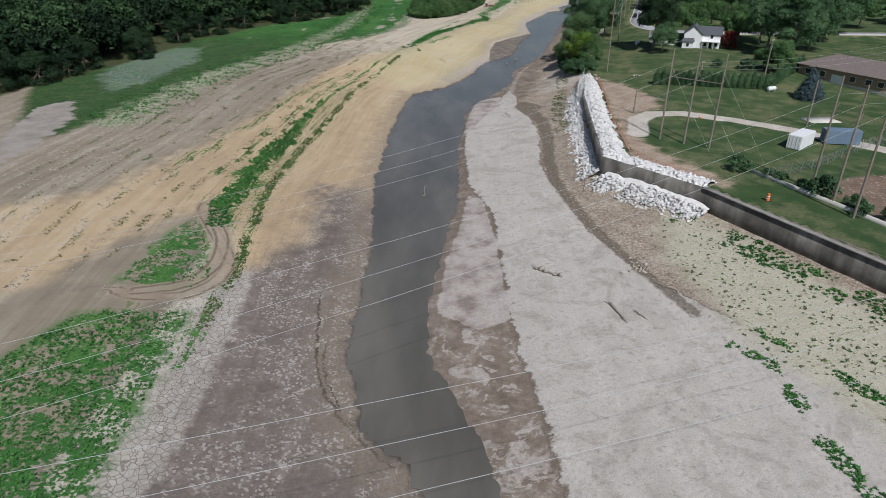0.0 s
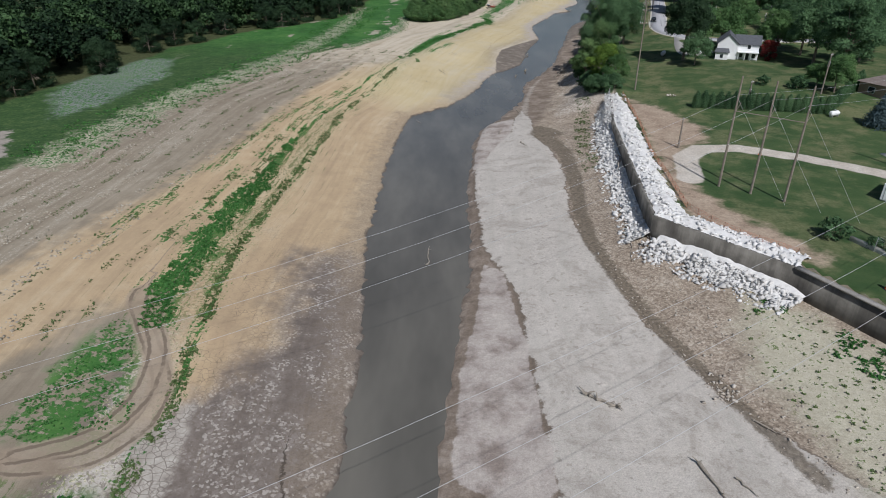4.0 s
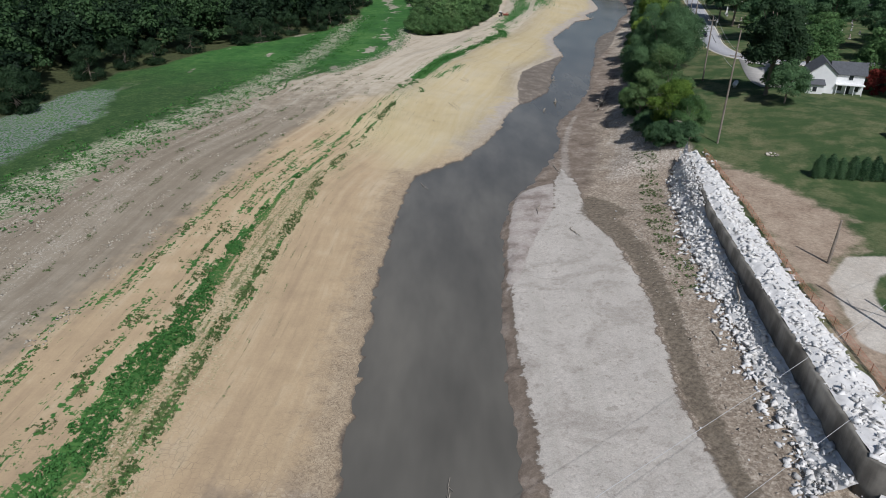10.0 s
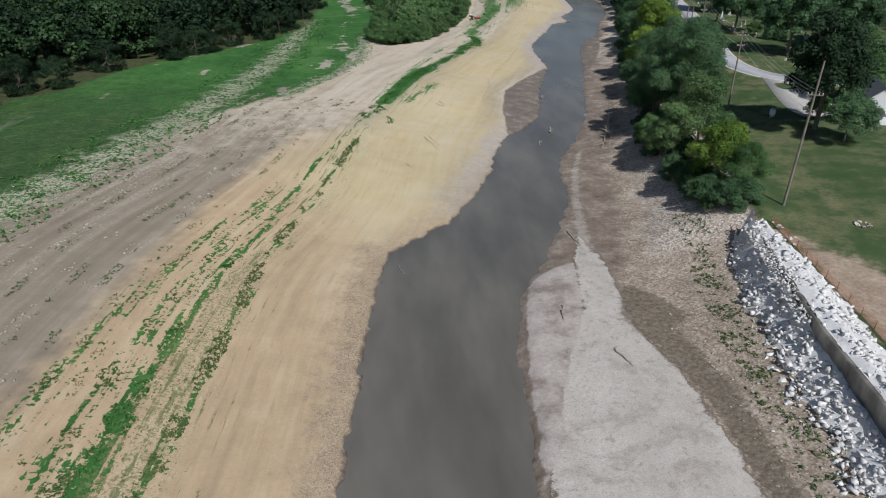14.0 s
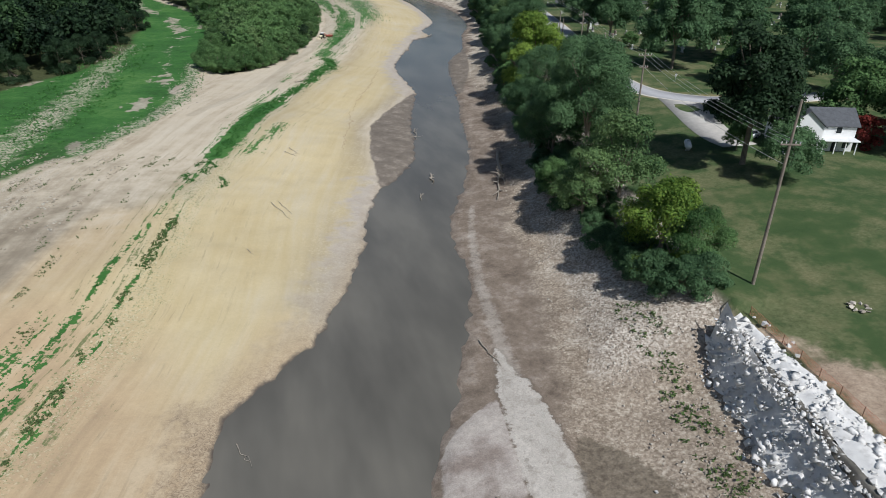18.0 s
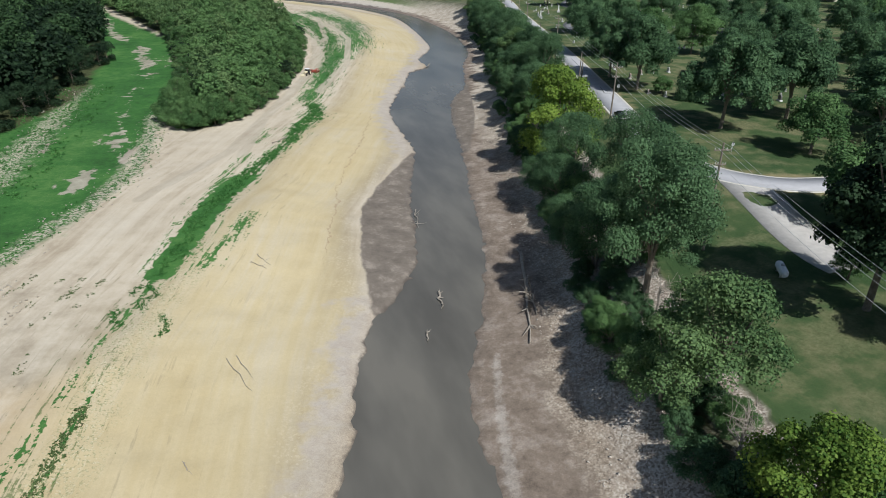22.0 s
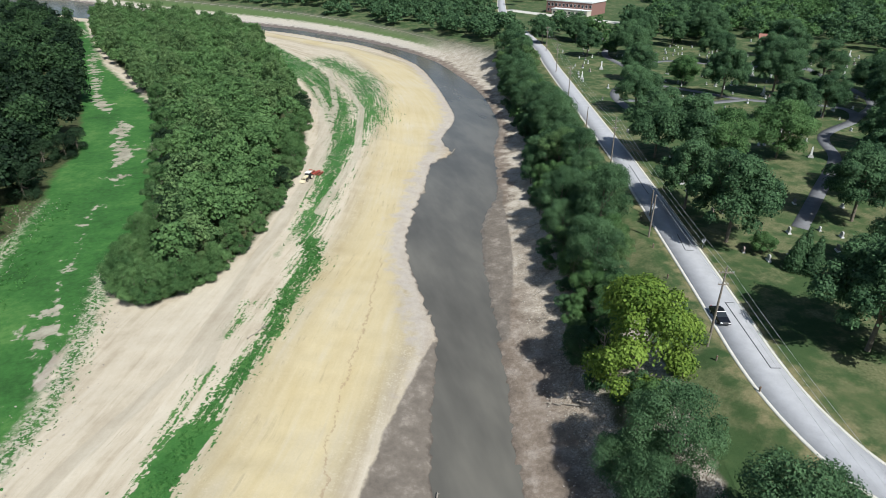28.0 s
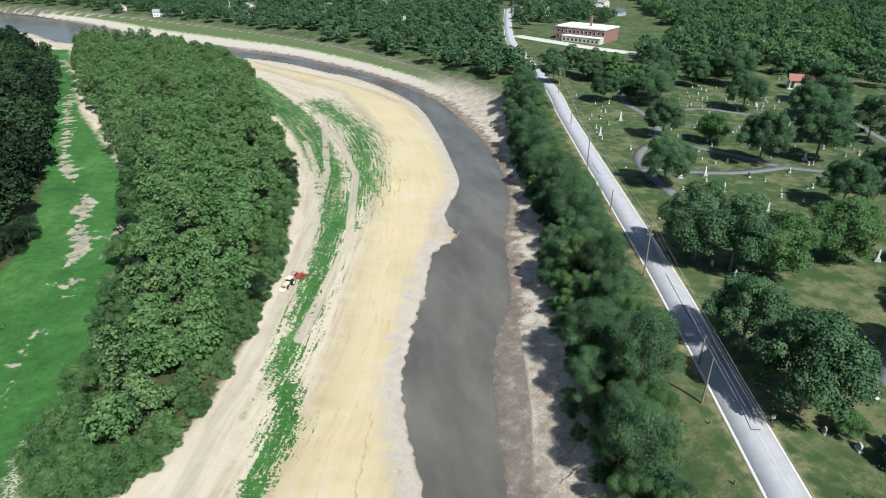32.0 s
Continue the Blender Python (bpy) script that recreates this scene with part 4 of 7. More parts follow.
def lobes_for(rng, h, r, kind):
    """The lobes of one crown: round, tall, bushy, open or conical."""
    out = []
    if kind == "cone":
        for k in range(11):
            f = k / 10
            out.append((rng.normal(0, 0.1), rng.normal(0, 0.1), h * (0.1 + 0.86 * f), r * (1.02 - 0.93 * f), 0.6))
        return out
    if kind == "column":
        for k in range(12):
            f = k / 11
            out.append((rng.normal(0, 0.05), rng.normal(0, 0.05), h * (0.06 + 0.88 * f), r * (1.0 if f < 0.55 else 1.0 - 1.5 * (f - 0.55)), 0.8))
        return out
    if kind == "dome":
        for k in range(36):
            u = 1 - 1.45 * (k + 0.5) / 36
            w, a = math.sqrt(max(0.0, 1 - u * u)), 2.4 * k + rng.uniform(-0.3, 0.3)
            b = rng.uniform(0.55, 0.98)
            out.append((r * b * w * math.cos(a), r * b * w * math.sin(a), h * (0.5 + 0.48 * b * u), r * rng.uniform(0.16, 0.36), rng.uniform(0.7, 1.0)))
        out.append((0, 0, h * 0.55, r * 0.66, 1.1))
        return out
    lo, n = {"round": (0.24, 30), "tall": (0.2, 28), "bush": (0.06, 22), "open": (0.28, 20)}[kind]
    for k in range(n):
        f = rng.rand()
        z = h * (lo + (0.92 - lo) * f)
        spread = r * (0.86 * math.sin(math.pi * min(1, 0.2 + 0.72 * f)) + 0.05) * rng.uniform(0.75, 1.12)
        a = 2.4 * k + rng.uniform(-0.5, 0.5)
        out.append((spread * math.cos(a), spread * math.sin(a), z, r * rng.uniform(0.2, 0.38), rng.uniform(0.65, 1.0)))
    out.append((0, 0, h * (0.56 if kind == "round" else 0.55), r * (0.78 if kind == "round" else 0.6), 1.0))
    out.append((0, 0, h * 0.86, r * 0.33, 0.9))
    return out


def tree_model(name, seed, h, r, kind, count, size, leaf, label, category="tree", group=""):
    """A tree of trunk and crown, built at the origin and then copied about."""
    rng = np.random.RandomState(seed)
    t = thing(name, label, category, group=group)
    lobes = lobes_for(rng, h, r, kind)
    bm = bmesh.new()
    lean = rng.normal(0, 0.25, 2)
    top = (lean[0], lean[1], h * 0.72)
    tube(bm, [(0, 0, -0.5), (0, 0, 0.3), (lean[0] * 0.4, lean[1] * 0.4, h * 0.35), top], [0.03 * h, 0.022 * h, 0.016 * h, 0.006 * h], 7)
    if kind not in ("cone", "column"):
        for l in lobes[:8]:
            b = 0.3 + 0.25 * rng.rand()
            tube(bm, [(lean[0] * b, lean[1] * b, h * b * 0.72), (l[0] * 0.55, l[1] * 0.55, h * b * 0.72 + 0.6 * (l[2] - h * b * 0.72)), l[:3]], [0.011 * h, 0.007 * h, 0.003 * h], 5)
    part("trunk", bm, BARK, t)
    me = quads_mesh("crown", crown_leaves(rng, lobes, count, size))
    me.materials.append(leaf)
    new("crown", me).parent = t
    return t


FRESH = set()


def set_down(model, m):
    """Puts the model itself at its first place, and copies of it at all others."""
    if model.name in FRESH:
        return copy_thing(model, m)
    FRESH.add(model.name)
    model.matrix_basis = m
    return model

# ---- woods and trees ----
rng = np.random.RandomState(5)
WIDE_TREES = [tree_model("tree", 11, 13, 5.6, "dome", 15000, 0.34, LEAF_DARK, "broad dark-green maple tree on mown grass", group="trees on the grass"),
              tree_model("tree", 12, 15, 5.8, "tall", 15000, 0.36, LEAF_DARK, "tall dark-green shade tree on mown grass", group="trees on the grass"),
              tree_model("tree", 13, 11.5, 5.0, "dome", 14000, 0.32, LEAF, "rounded green maple tree on mown grass", group="trees on the grass")]
BELT_TREES = [tree_model("tree", 21, 10, 4.2, "tall", 24000, 0.19, LEAF, "leafy green tree on the stony river bank", group="trees on the river bank"),
              tree_model("tree", 22, 12, 4.8, "round", 27000, 0.19, LEAF_DARK, "tall leafy green tree on the river bank", group="trees on the river bank"),
              tree_model("tree", 23, 8, 3.6, "bush", 19000, 0.19, LEAF_BRIGHT, "yellow-green bushy tree on the river bank", group="trees on the river bank"),
              tree_model("tree", 24, 9, 3.5, "open", 15000, 0.17, LEAF_GREY, "thin grey-green young tree on the river bank", group="trees on the river bank"),
              tree_model("shrub", 25, 4.5, 2.9, "bush", 11000, 0.19, LEAF_DARK, "dark-green undergrowth shrub on the river bank", "shrub", group="shrubs on the river bank")]
EDGE_TREES = [tree_model("tree", 31, 8, 3.6, "bush", 9000, 0.25, LEAF, "bushy green willow at the wood's edge", group="trees at the wood's edge"),
              tree_model("tree", 32, 11, 4.2, "tall", 10000, 0.26, LEAF, "leafy green tree at the wood's edge", group="trees at the wood's edge"),
              tree_model("tree", 33, 7, 3.4, "bush", 8000, 0.25, LEAF_GREY, "grey-green willow bush at the wood's edge", group="trees at the wood's edge"),
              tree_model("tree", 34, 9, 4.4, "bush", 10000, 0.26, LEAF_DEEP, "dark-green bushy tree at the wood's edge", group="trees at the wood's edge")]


def plant(model, x, y, scale=1.0, turn=None, sink=0.1):
    m = pose(x, y, ground_z(x, y) - sink, 0, 0, rng.uniform(0, 360) if turn is None else turn)
    return set_down(model, m @ Matrix.Diagonal((scale, scale, scale * rng.uniform(0.92, 1.1), 1)))


def scatter(poly, gap, tries=4000, margin=0.0):
    """Points within an area that keep a distance from each other."""
    p = np.array(poly, float)
    lo, hi = p.min(0), p.max(0)
    pts = rng.uniform(lo, hi, (tries, 2))
    pts = pts[signed(poly, pts[:, 0], pts[:, 1]) > margin]
    return thinned(pts, gap)


def thinned(pts, gap):
    cells, kept = {}, []
    for q in pts:
        i, j = int(q[0] // gap), int(q[1] // gap)
        if all((q[0] - k[0]) ** 2 + (q[1] - k[1]) ** 2 > gap * gap for a in (-1, 0, 1) for b in (-1, 0, 1) for k in cells.get((i + a, j + b), ())):
            cells.setdefault((i, j), []).append(q)
            kept.append(q)
    return np.array(kept)


def woodland(name, points, hs, rs, count, size, leaf, label):
    """Many crowns far from the path, as one object."""
    base = ground_heights(points)
    crowns, variants = [], []
    for v in range(8):
        r2 = np.random.RandomState(100 + v)
        variants.append(crown_leaves(r2, lobes_for(r2, 2.6, 1.0, ("dome", "round", "bush", "dome")[v % 4]), count, 0.08))
    for (x, y), z in zip(points, base):
        q = variants[rng.randint(8)]
        a, h, r = rng.uniform(0, 6.28), rng.uniform(*hs), rng.uniform(*rs)
        ctr = q.mean(1, keepdims=True)
        q2 = ctr * (r, r, h / 2.6) + (q - ctr) * (size / 0.08)
        ca, sa = math.cos(a), math.sin(a)
        crowns.append(np.stack([q2[..., 0] * ca - q2[..., 1] * sa + x, q2[..., 0] * sa + q2[..., 1] * ca + y, q2[..., 2] + z], -1))
    me = quads_mesh(name, np.concatenate(crowns))
    me.materials.append(leaf)
    return tagged(new(name, me), label, "woodland", kind="stuff")


pts = scatter(ISLAND, 5.4, 9000, 1.0)
d = signed(ISLAND, pts[:, 0], pts[:, 1])
edge = (d < 6.5) & (pts[:, 1] < 420)
for x, y in pts[edge]:
    plant(EDGE_TREES[rng.choice(4, p=(0.4, 0.15, 0.2, 0.25))], x, y, rng.uniform(0.72, 1.0))
low = scatter(ISLAND, 2.7, 9000, 0.2)
low = low[(signed(ISLAND, low[:, 0], low[:, 1]) < 7) & (low[:, 1] < 400)]
for x, y in low[:330]:
    plant(EDGE_TREES[0 if rng.rand() < 0.6 else 2], x, y, rng.uniform(0.3, 0.55))
inner = pts[~edge]
pale = waves(inner[:, 0], inner[:, 1], 30, 21) + rng.normal(0, 0.5, len(inner)) > 0.45
for x, y in ((-9, 276), (-11.5, 279.5), (-7, 275.5), (-4, 277), (-12.5, 284), (-9, 281.5), (-5.5, 281), (0, 280), (-12.5, 290), (-8, 287)):
    plant(EDGE_TREES[0], x, y, rng.uniform(0.7, 0.95))
woodland("island_wood", inner[~pale], (6, 13.5), (3.0, 4.8), 1900, 0.62, LEAF, "dense green wood of young trees on the river's inner bend")
woodland("island_willows", inner[pale], (9, 16.5), (3.0, 4.4), 1900, 0.6, LEAF_GREY, "paler grey-green willows within the wood")
pts = scatter(LEFT_WOOD, 5.4, 12000, 1.0)
pts = pts[(signed(LEFT_WOOD, pts[:, 0], pts[:, 1]) < 75)]
d = signed(LEFT_WOOD, pts[:, 0], pts[:, 1])
edge = (d < 8) & (pts[:, 1] < 380) & (pts[:, 1] > 85) & (pts[:, 0] > -125)
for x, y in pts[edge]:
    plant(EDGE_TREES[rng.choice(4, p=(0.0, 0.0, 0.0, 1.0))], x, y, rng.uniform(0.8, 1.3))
inner = pts[~edge]
pale = rng.rand(len(inner)) < 0.35
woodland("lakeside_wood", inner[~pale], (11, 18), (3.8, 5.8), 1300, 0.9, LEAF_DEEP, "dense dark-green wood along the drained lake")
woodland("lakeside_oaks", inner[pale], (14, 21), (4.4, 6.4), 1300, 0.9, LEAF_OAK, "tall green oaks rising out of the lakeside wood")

# belt between river and road
pts = scatter(BELT, 3.6, 9000, 0.3)
NAMED = [(41.4, 143.6, 2, 1.3), (43.4, 140.2, 0, 0.72), (40.6, 137.6, 4, 0.95), (42.6, 137.2, 4, 0.9), (39.2, 140.5, 4, 1.0), (41, 160.4, 3, 1.25), (44.8, 158.2, 3, 1.2), (42.5, 165.5, 0, 0.85), (39.8, 152.5, 4, 0.9), (43.2, 149, 0, 0.55), (40.4, 147.8, 4, 1.0), (43.6, 154, 0, 0.6),
         (41.8, 171, 0, 0.8), (49.5, 188, 1, 1.1), (53, 183, 0, 0.9), (61, 198.5, 1, 1.15), (55, 197, 0, 1.1), (64.5, 231, 2, 1.6)]
BIG_TREE = tree_model("tree", 26, 18.5, 6.2, "dome", 60000, 0.2, LEAF_DARK, "large rounded dark-green tree leaning over the river bank", group="trees on the river bank")
plant(BIG_TREE, 49.2, 176.0, 1.06)
for x, y, k, sc in NAMED:
    plant(BELT_TREES[k], x, y, sc)
RIVERSIDE = BELT[17:]
for x, y in pts:
    if min((x - q[0]) ** 2 + (y - q[1]) ** 2 for q in NAMED) > 16 and not (y < 172 and x > 42) and math.hypot(x - 49.2, y - 176) > 6:
        plant(BELT_TREES[rng.choice(5, p=(0.38, 0.36, 0.0, 0.14, 0.12))], x, y, rng.uniform(0.78, 1.15) * (0.62 if y < 170 else 1) * float(np.interp(dist(RIVERSIDE, x, y), [0, 5], [0.5, 1])))
under = scatter(BELT, 2.8, 5000, 0.0)
for x, y in under[:190]:
    if rng.rand() < 0.75:
        plant(BELT_TREES[4], x, y, rng.uniform(0.45, 0.8))

# single trees on the grass and in the graveyard
LONE = [(228, 371), (182, 495), (103, 206), (113, 192), (121, 209), (106, 172), (98, 172), (101, 156), (104, 147), (129, 178), (158, 205), (116, 160), (140, 190), (135, 215), (86, 181),
        (240, 402), (252, 420), (210, 300), (220, 290), (190, 270), (205, 255), (160, 250), (150, 235), (175, 240), (140, 225), (236, 350), (250, 365), (215, 330)]
OLD_TREES = [tree_model("tree", 16, 19, 8.6, "dome", 30000, 0.44, LEAF_DARK, "very broad old dark-green maple in the graveyard", group="old trees in the graveyard"),
             tree_model("tree", 17, 20, 8.0, "dome", 30000, 0.43, LEAF_DARK, "tall old dark-green oak in the graveyard", group="old trees in the graveyard"),
             tree_model("tree", 18, 18, 8.4, "round", 24000, 0.46, LEAF, "lighter green feathery old tree in the graveyard", group="old trees in the graveyard")]
for k, x, y, sc in ((0, 134.7, 351.9, 0.74), (1, 161, 394.6, 0.74), (0, 182, 439, 1.1), (1, 192, 446, 1.0), (2, 174.4, 384.4, 0.58), (0, 175.5, 361.7, 1.02), (1, 195.5, 359.5, 1.2), (0, 115.5, 309, 1.15), (1, 120.5, 303, 1.12), (2, 127.5, 298, 1.2),
                    (2, 147, 300.5, 1.3), (0, 101.3, 260.6, 1.12), (0, 98, 224.5, 1.15), (1, 116.8, 227, 1.15), (0, 167, 286, 0.95), (1, 166, 449, 0.9), (0, 160, 489, 0.8), (0, 206, 470, 1.1), (1, 222, 464, 0.9), (0, 240, 460, 1.2),
                    (1, 179, 488, 0.8), (0, 212, 376, 1.05), (1, 181, 296, 1.1), (0, 121, 240, 0.8), (1, 133, 262, 1.0), (0, 150, 270, 1.0), (2, 104.5, 254.5, 0.4), (0, 226, 345, 1.1), (1, 205, 320, 1.1), (0, 103, 277, 0.9),
                    (1, 228, 400, 1.0), (0, 215, 420, 1.0), (1, 190, 330, 0.9), (0, 172, 325, 0.9)):
    plant(OLD_TREES[k], x, y, sc * 1.05)
for k, (x, y) in enumerate(LONE):
    plant(WIDE_TREES[(1, 0, 2, 0)[k % 4]], x + rng.normal(0, 0.6), y, rng.uniform(0.95, 1.2))
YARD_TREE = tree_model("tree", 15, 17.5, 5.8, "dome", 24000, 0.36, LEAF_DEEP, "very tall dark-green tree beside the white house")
plant(YARD_TREE, 68.4, 163.2, 1.1)
plant(WIDE_TREES[0], 69, 156, 0.6)
for x, y, sc in ((176, 385, 0.66), (88, 130, 0.55), (90, 126, 0.7), (177, 448, 0.7), (72, 169, 0.4)):
    plant(WIDE_TREES[2], x, y, sc)
CEDAR = tree_model("cedar", 41, 9, 2.2, "cone", 3600, 0.34, LEAF_DARK, "narrow dark-green cedar in the graveyard", group="cedars")
for x, y in ((105.5, 247.5), (107.5, 245.5), (108.5, 249), (205, 350)):
    plant(CEDAR, x, y, rng.uniform(0.8, 1.1))
SPRUCE = tree_model("spruce", 42, 7.5, 3.1, "cone", 5200, 0.34, LEAF_BLUE, "blue spruce on the lawn beside the brick house")
plant(SPRUCE, 87.3, 104, 1.0)
RED_TREE = tree_model("ornamental_tree", 43, 5.5, 2.6, "bush", 2600, 0.34, LEAF_RED, "dark red ornamental tree beside the white house")
plant(RED_TREE, 93, 165, 1.0)
BUSH = tree_model("bush", 44, 1.6, 1.2, "bush", 900, 0.22, LEAF_DARK, "small dark-green bush on the lawn", "bush", group="bushes on the lawn")
for x, y in ((76.5, 132), (83, 129), (57, 47), (58.5, 44), (60.5, 39.5), (62.5, 34.5), (64, 31), (66.5, 27), (69.5, 20), (60, 37), (55, 50), (54, 52), (50.5, 55)):
    plant(BUSH, x, y, rng.uniform(0.7, 1.4))
HEDGE_TREE = tree_model("arborvitae", 45, 4.0, 0.95, "column", 4200, 0.17, LEAF_DARK, "clipped green arborvitae in a hedge row", "hedge", group="arborvitae hedge")
for a in np.linspace(0, 1, 18):
    plant(HEDGE_TREE, 56 + 25 * a, 118 - 6.0 * a, rng.uniform(0.92, 1.05))
for a in np.linspace(0.06, 1, 12):
    plant(HEDGE_TREE, 81 + 19 * a, 112 + 21 * a, rng.uniform(0.85, 1.0))

# town and far banks
TOWN = [(131, 545), (160, 500), (172, 500), (196, 470), (205, 500), (240, 545), (262, 560), (300, 600), (330, 660), (420, 900), (520, 1100), (900, 1100), (900, 250), (420, 190), (260, 180), (170, 175),
        (175, 225), (205, 270), (245, 330), (300, 390), (310, 430), (290, 470), (230, 470), (215, 505)]
pts = scatter(TOWN, 7.2, 12000, 1.0)
pts = pts[(np.hypot(pts[:, 0] - 40, pts[:, 1] - 250) < 800)]
pts = pts[(dist(S_ROAD, pts[:, 0], pts[:, 1]) > 8) & (rng.rand(len(pts)) < 0.92)]
pale = rng.rand(len(pts)) < 0.4
woodland("town_maples", pts[pale], (8, 15), (4.2, 6.4), 800, 1.1, LEAF, "lighter green shade trees among the town's houses")
woodland("town_trees", pts[~pale], (9, 15), (4.2, 6.4), 800, 1.15, LEAF_DARK, "shade trees among the houses of the town")
FAR_BANK = [(136, 500), (131, 520), (106, 595), (52, 700), (-48, 824), (-166, 942), (-400, 1130), (-300, 1300), (500, 1250), (330, 800), (300, 680), (236, 700), (200, 640), (182, 590), (160, 520), (150, 490)]
pts = scatter(FAR_BANK, 8.0, 9000, 1.0)
pts = pts[(dist(S_ROAD, pts[:, 0], pts[:, 1]) > 8) & (pts[:, 1] < 1080)]
near = signed(FAR_BANK, pts[:, 0], pts[:, 1]) < 45
pts = pts[near | (rng.rand(len(pts)) < 0.7)]
woodland("far_bank_trees", pts, (8, 14), (4, 6), 800, 1.15, LEAF_DARK, "green trees along the far bank before the town")

# ---- road and wall ----
ASPHALT = plain("asphalt_worn", (0.42, 0.415, 0.425), 0.9, 0.12, 0.6, bump=0.01)
ASPHALT_DARK = plain("asphalt_dark", (0.17, 0.17, 0.175), 0.9, 0.2, 0.6, bump=0.01)
TAR = plain("tar_seal", (0.06, 0.06, 0.06), 0.8, 0.2, 2.0)
CONC_EDGE = plain("concrete_edge", (0.6, 0.57, 0.5), 0.9, 0.15, 0.9)
SOIL = plain("backfill_soil", (0.2, 0.17, 0.12), 0.95, 0.4, 0.8, dirt=(0.06, 0.1, 0.03))


def concrete_wall_material():
    n = Nodes("concrete_stained")
    run = n.noise(0.38, 7, 0.6, (1, 1, 0.12))
    c = n.ramp(n.add(n.mul(run, 0.6), n.mul(n.noise(0.35, 4), 0.4)), (0.34, (0.055, 0.05, 0.043)), (0.48, (0.12, 0.11, 0.094)), (0.64, (0.27, 0.25, 0.215)))
    n.bump(n.noise(5, 5, 0.7), 0.6, 0.04)
    return n.done(c, 0.9)


def band(name, line, lo, hi, mat, label, category, z=None, lift=0.03, thick=0.25, kind="structure"):
    v, f = strip(line, lo, hi, z, lift, thick)
    me = mesh_from(name, v, f)
    me.materials.append(mat)
    return tagged(new(name, me), label, category, kind=kind)


band("road", S_ROAD, -2.75, 2.75, ASPHALT, "worn light-grey asphalt road with tar seams", "road", z=9.86)
for lo, hi in ((-3.25, -2.75), (2.75, 3.25)):
    band("kerb", S_ROAD, lo, hi, CONC_EDGE, "pale concrete edge strip along the road", "kerb", z=9.84)
# tar-sealed joints of the asphalt patches
for seam in ([(94, 266), (91.4, 259.4), (92.8, 258.9)], [(106, 305.5), (100, 286.6), (101.4, 286.1)], [(88, 240.8), (86.6, 241.3), (81.6, 224.8), (82.9, 224.4)], [(124.4, 377), (121.5, 366.8), (122.6, 366.4)]):
    for a, b in zip(seam[:-1], seam[1:]):
        band("tar_seam", np.array([a, b]), -0.08, 0.08, TAR, "black tar seam around an asphalt patch", "tar seam", z=9.866 + 0.001 * (a == seam[0]), thick=0.02)
band("drive", smooth([(81.5, 200), (80, 195), (77.4, 187), (74.6, 176), (74.5, 171)], 4), -3.6, 3.4, plain("gravel_drive", (0.46, 0.435, 0.4), 0.95, 0.15, 1.2, bump=0.02),
     "pale gravel drive between road and house", "drive", lift=0.085)
PATHS = [[(200, 500), (194.7, 479.4), (176, 449.4), (170.3, 417.6), (159.2, 393.6), (146, 384), (137.4, 368.5), (134, 345)], [(170, 418), (197, 428.6), (213, 415), (245, 395)],
         [(159, 393), (172, 374), (182, 357), (205, 340), (199, 326), (175, 313.5), (162, 296), (140, 278), (120, 262)], [(199, 326), (225, 345), (245, 395), (262, 432)], [(137, 368), (161, 357), (182, 357)]]
for p in PATHS:
    band("graveyard_path", smooth(p, 5), -1.6, 1.6, ASPHALT_DARK, "narrow grey asphalt lane through the graveyard", "lane", lift=0.07, thick=0.15)
WALL_LINE = np.array([p for a, b in zip(WALL[:-1], WALL[1:]) for p in np.linspace(a, b, 14)[:-1]] + [WALL[-1]])
CONCRETE = concrete_wall_material()
band("retaining_wall", WALL_LINE, -0.05, 0.5, CONCRETE, "old dark-stained concrete retaining wall along the lake bed", "wall", z=7.25, thick=5.0)
band("wall_backfill", WALL_LINE, 0.5, 2.6, SOIL, "soil filled in behind the retaining wall", "soil", z=6.98, thick=2.5)
near = WALL_LINE[WALL_LINE[:, 1] < 47]
band("wall_coping", near, -0.16, 0.62, plain("coping_stone", (0.3, 0.28, 0.25), 0.9, 0.3, 0.8), "pale weathered coping on the retaining wall", "coping", z=7.4, thick=0.16)

# ---- rocks, driftwood and weeds ----
def rubble_material(name, dark, mid, light):
    n = Nodes(name)
    f = n.add(n.mul(n.add(n.mul(n.random(), 0.5), n.mul(n.island(), 0.5)), 0.5), n.mul(n.noise(1.6, 5, 0.65), 0.5))
    n.bump(n.noise(4, 6, 0.7), 0.8, 0.06)
    return n.done(n.ramp(f, (0.25, dark), (0.5, mid), (0.75, light)), 0.95)


WHITE_ROCK = rubble_material("limestone_rubble", (0.36, 0.345, 0.325), (0.66, 0.64, 0.61), (0.8, 0.78, 0.75))
PALE_STONE = rubble_material("pale_stones", (0.28, 0.24, 0.18), (0.5, 0.45, 0.37), (0.68, 0.63, 0.54))
BROWN_ROCK = rubble_material("river_stones", (0.24, 0.2, 0.16), (0.44, 0.385, 0.32), (0.62, 0.57, 0.5))


def rock_shape(seed, points=13, flat=0.7):
    """A broken block: the hull of random points."""
    r = np.random.RandomState(seed)
    bm = bmesh.new()
    for p in r.uniform(-1, 1, (points, 3)):
        p = p / max(0.75, np.linalg.norm(p)) * (0.8 + 0.3 * r.rand())
        bm.verts.new((p[0] * 0.62, p[1] * 0.5, p[2] * 0.5 * flat))
    hull = bmesh.ops.convex_hull(bm, input=bm.verts)
    inner = [g for g in {*hull["geom_interior"], *hull["geom_unused"]} if isinstance(g, bmesh.types.BMVert)]
    bmesh.ops.delete(bm, geom=inner, context="VERTS")
    bmesh.ops.triangulate(bm, faces=bm.faces)
    return bm


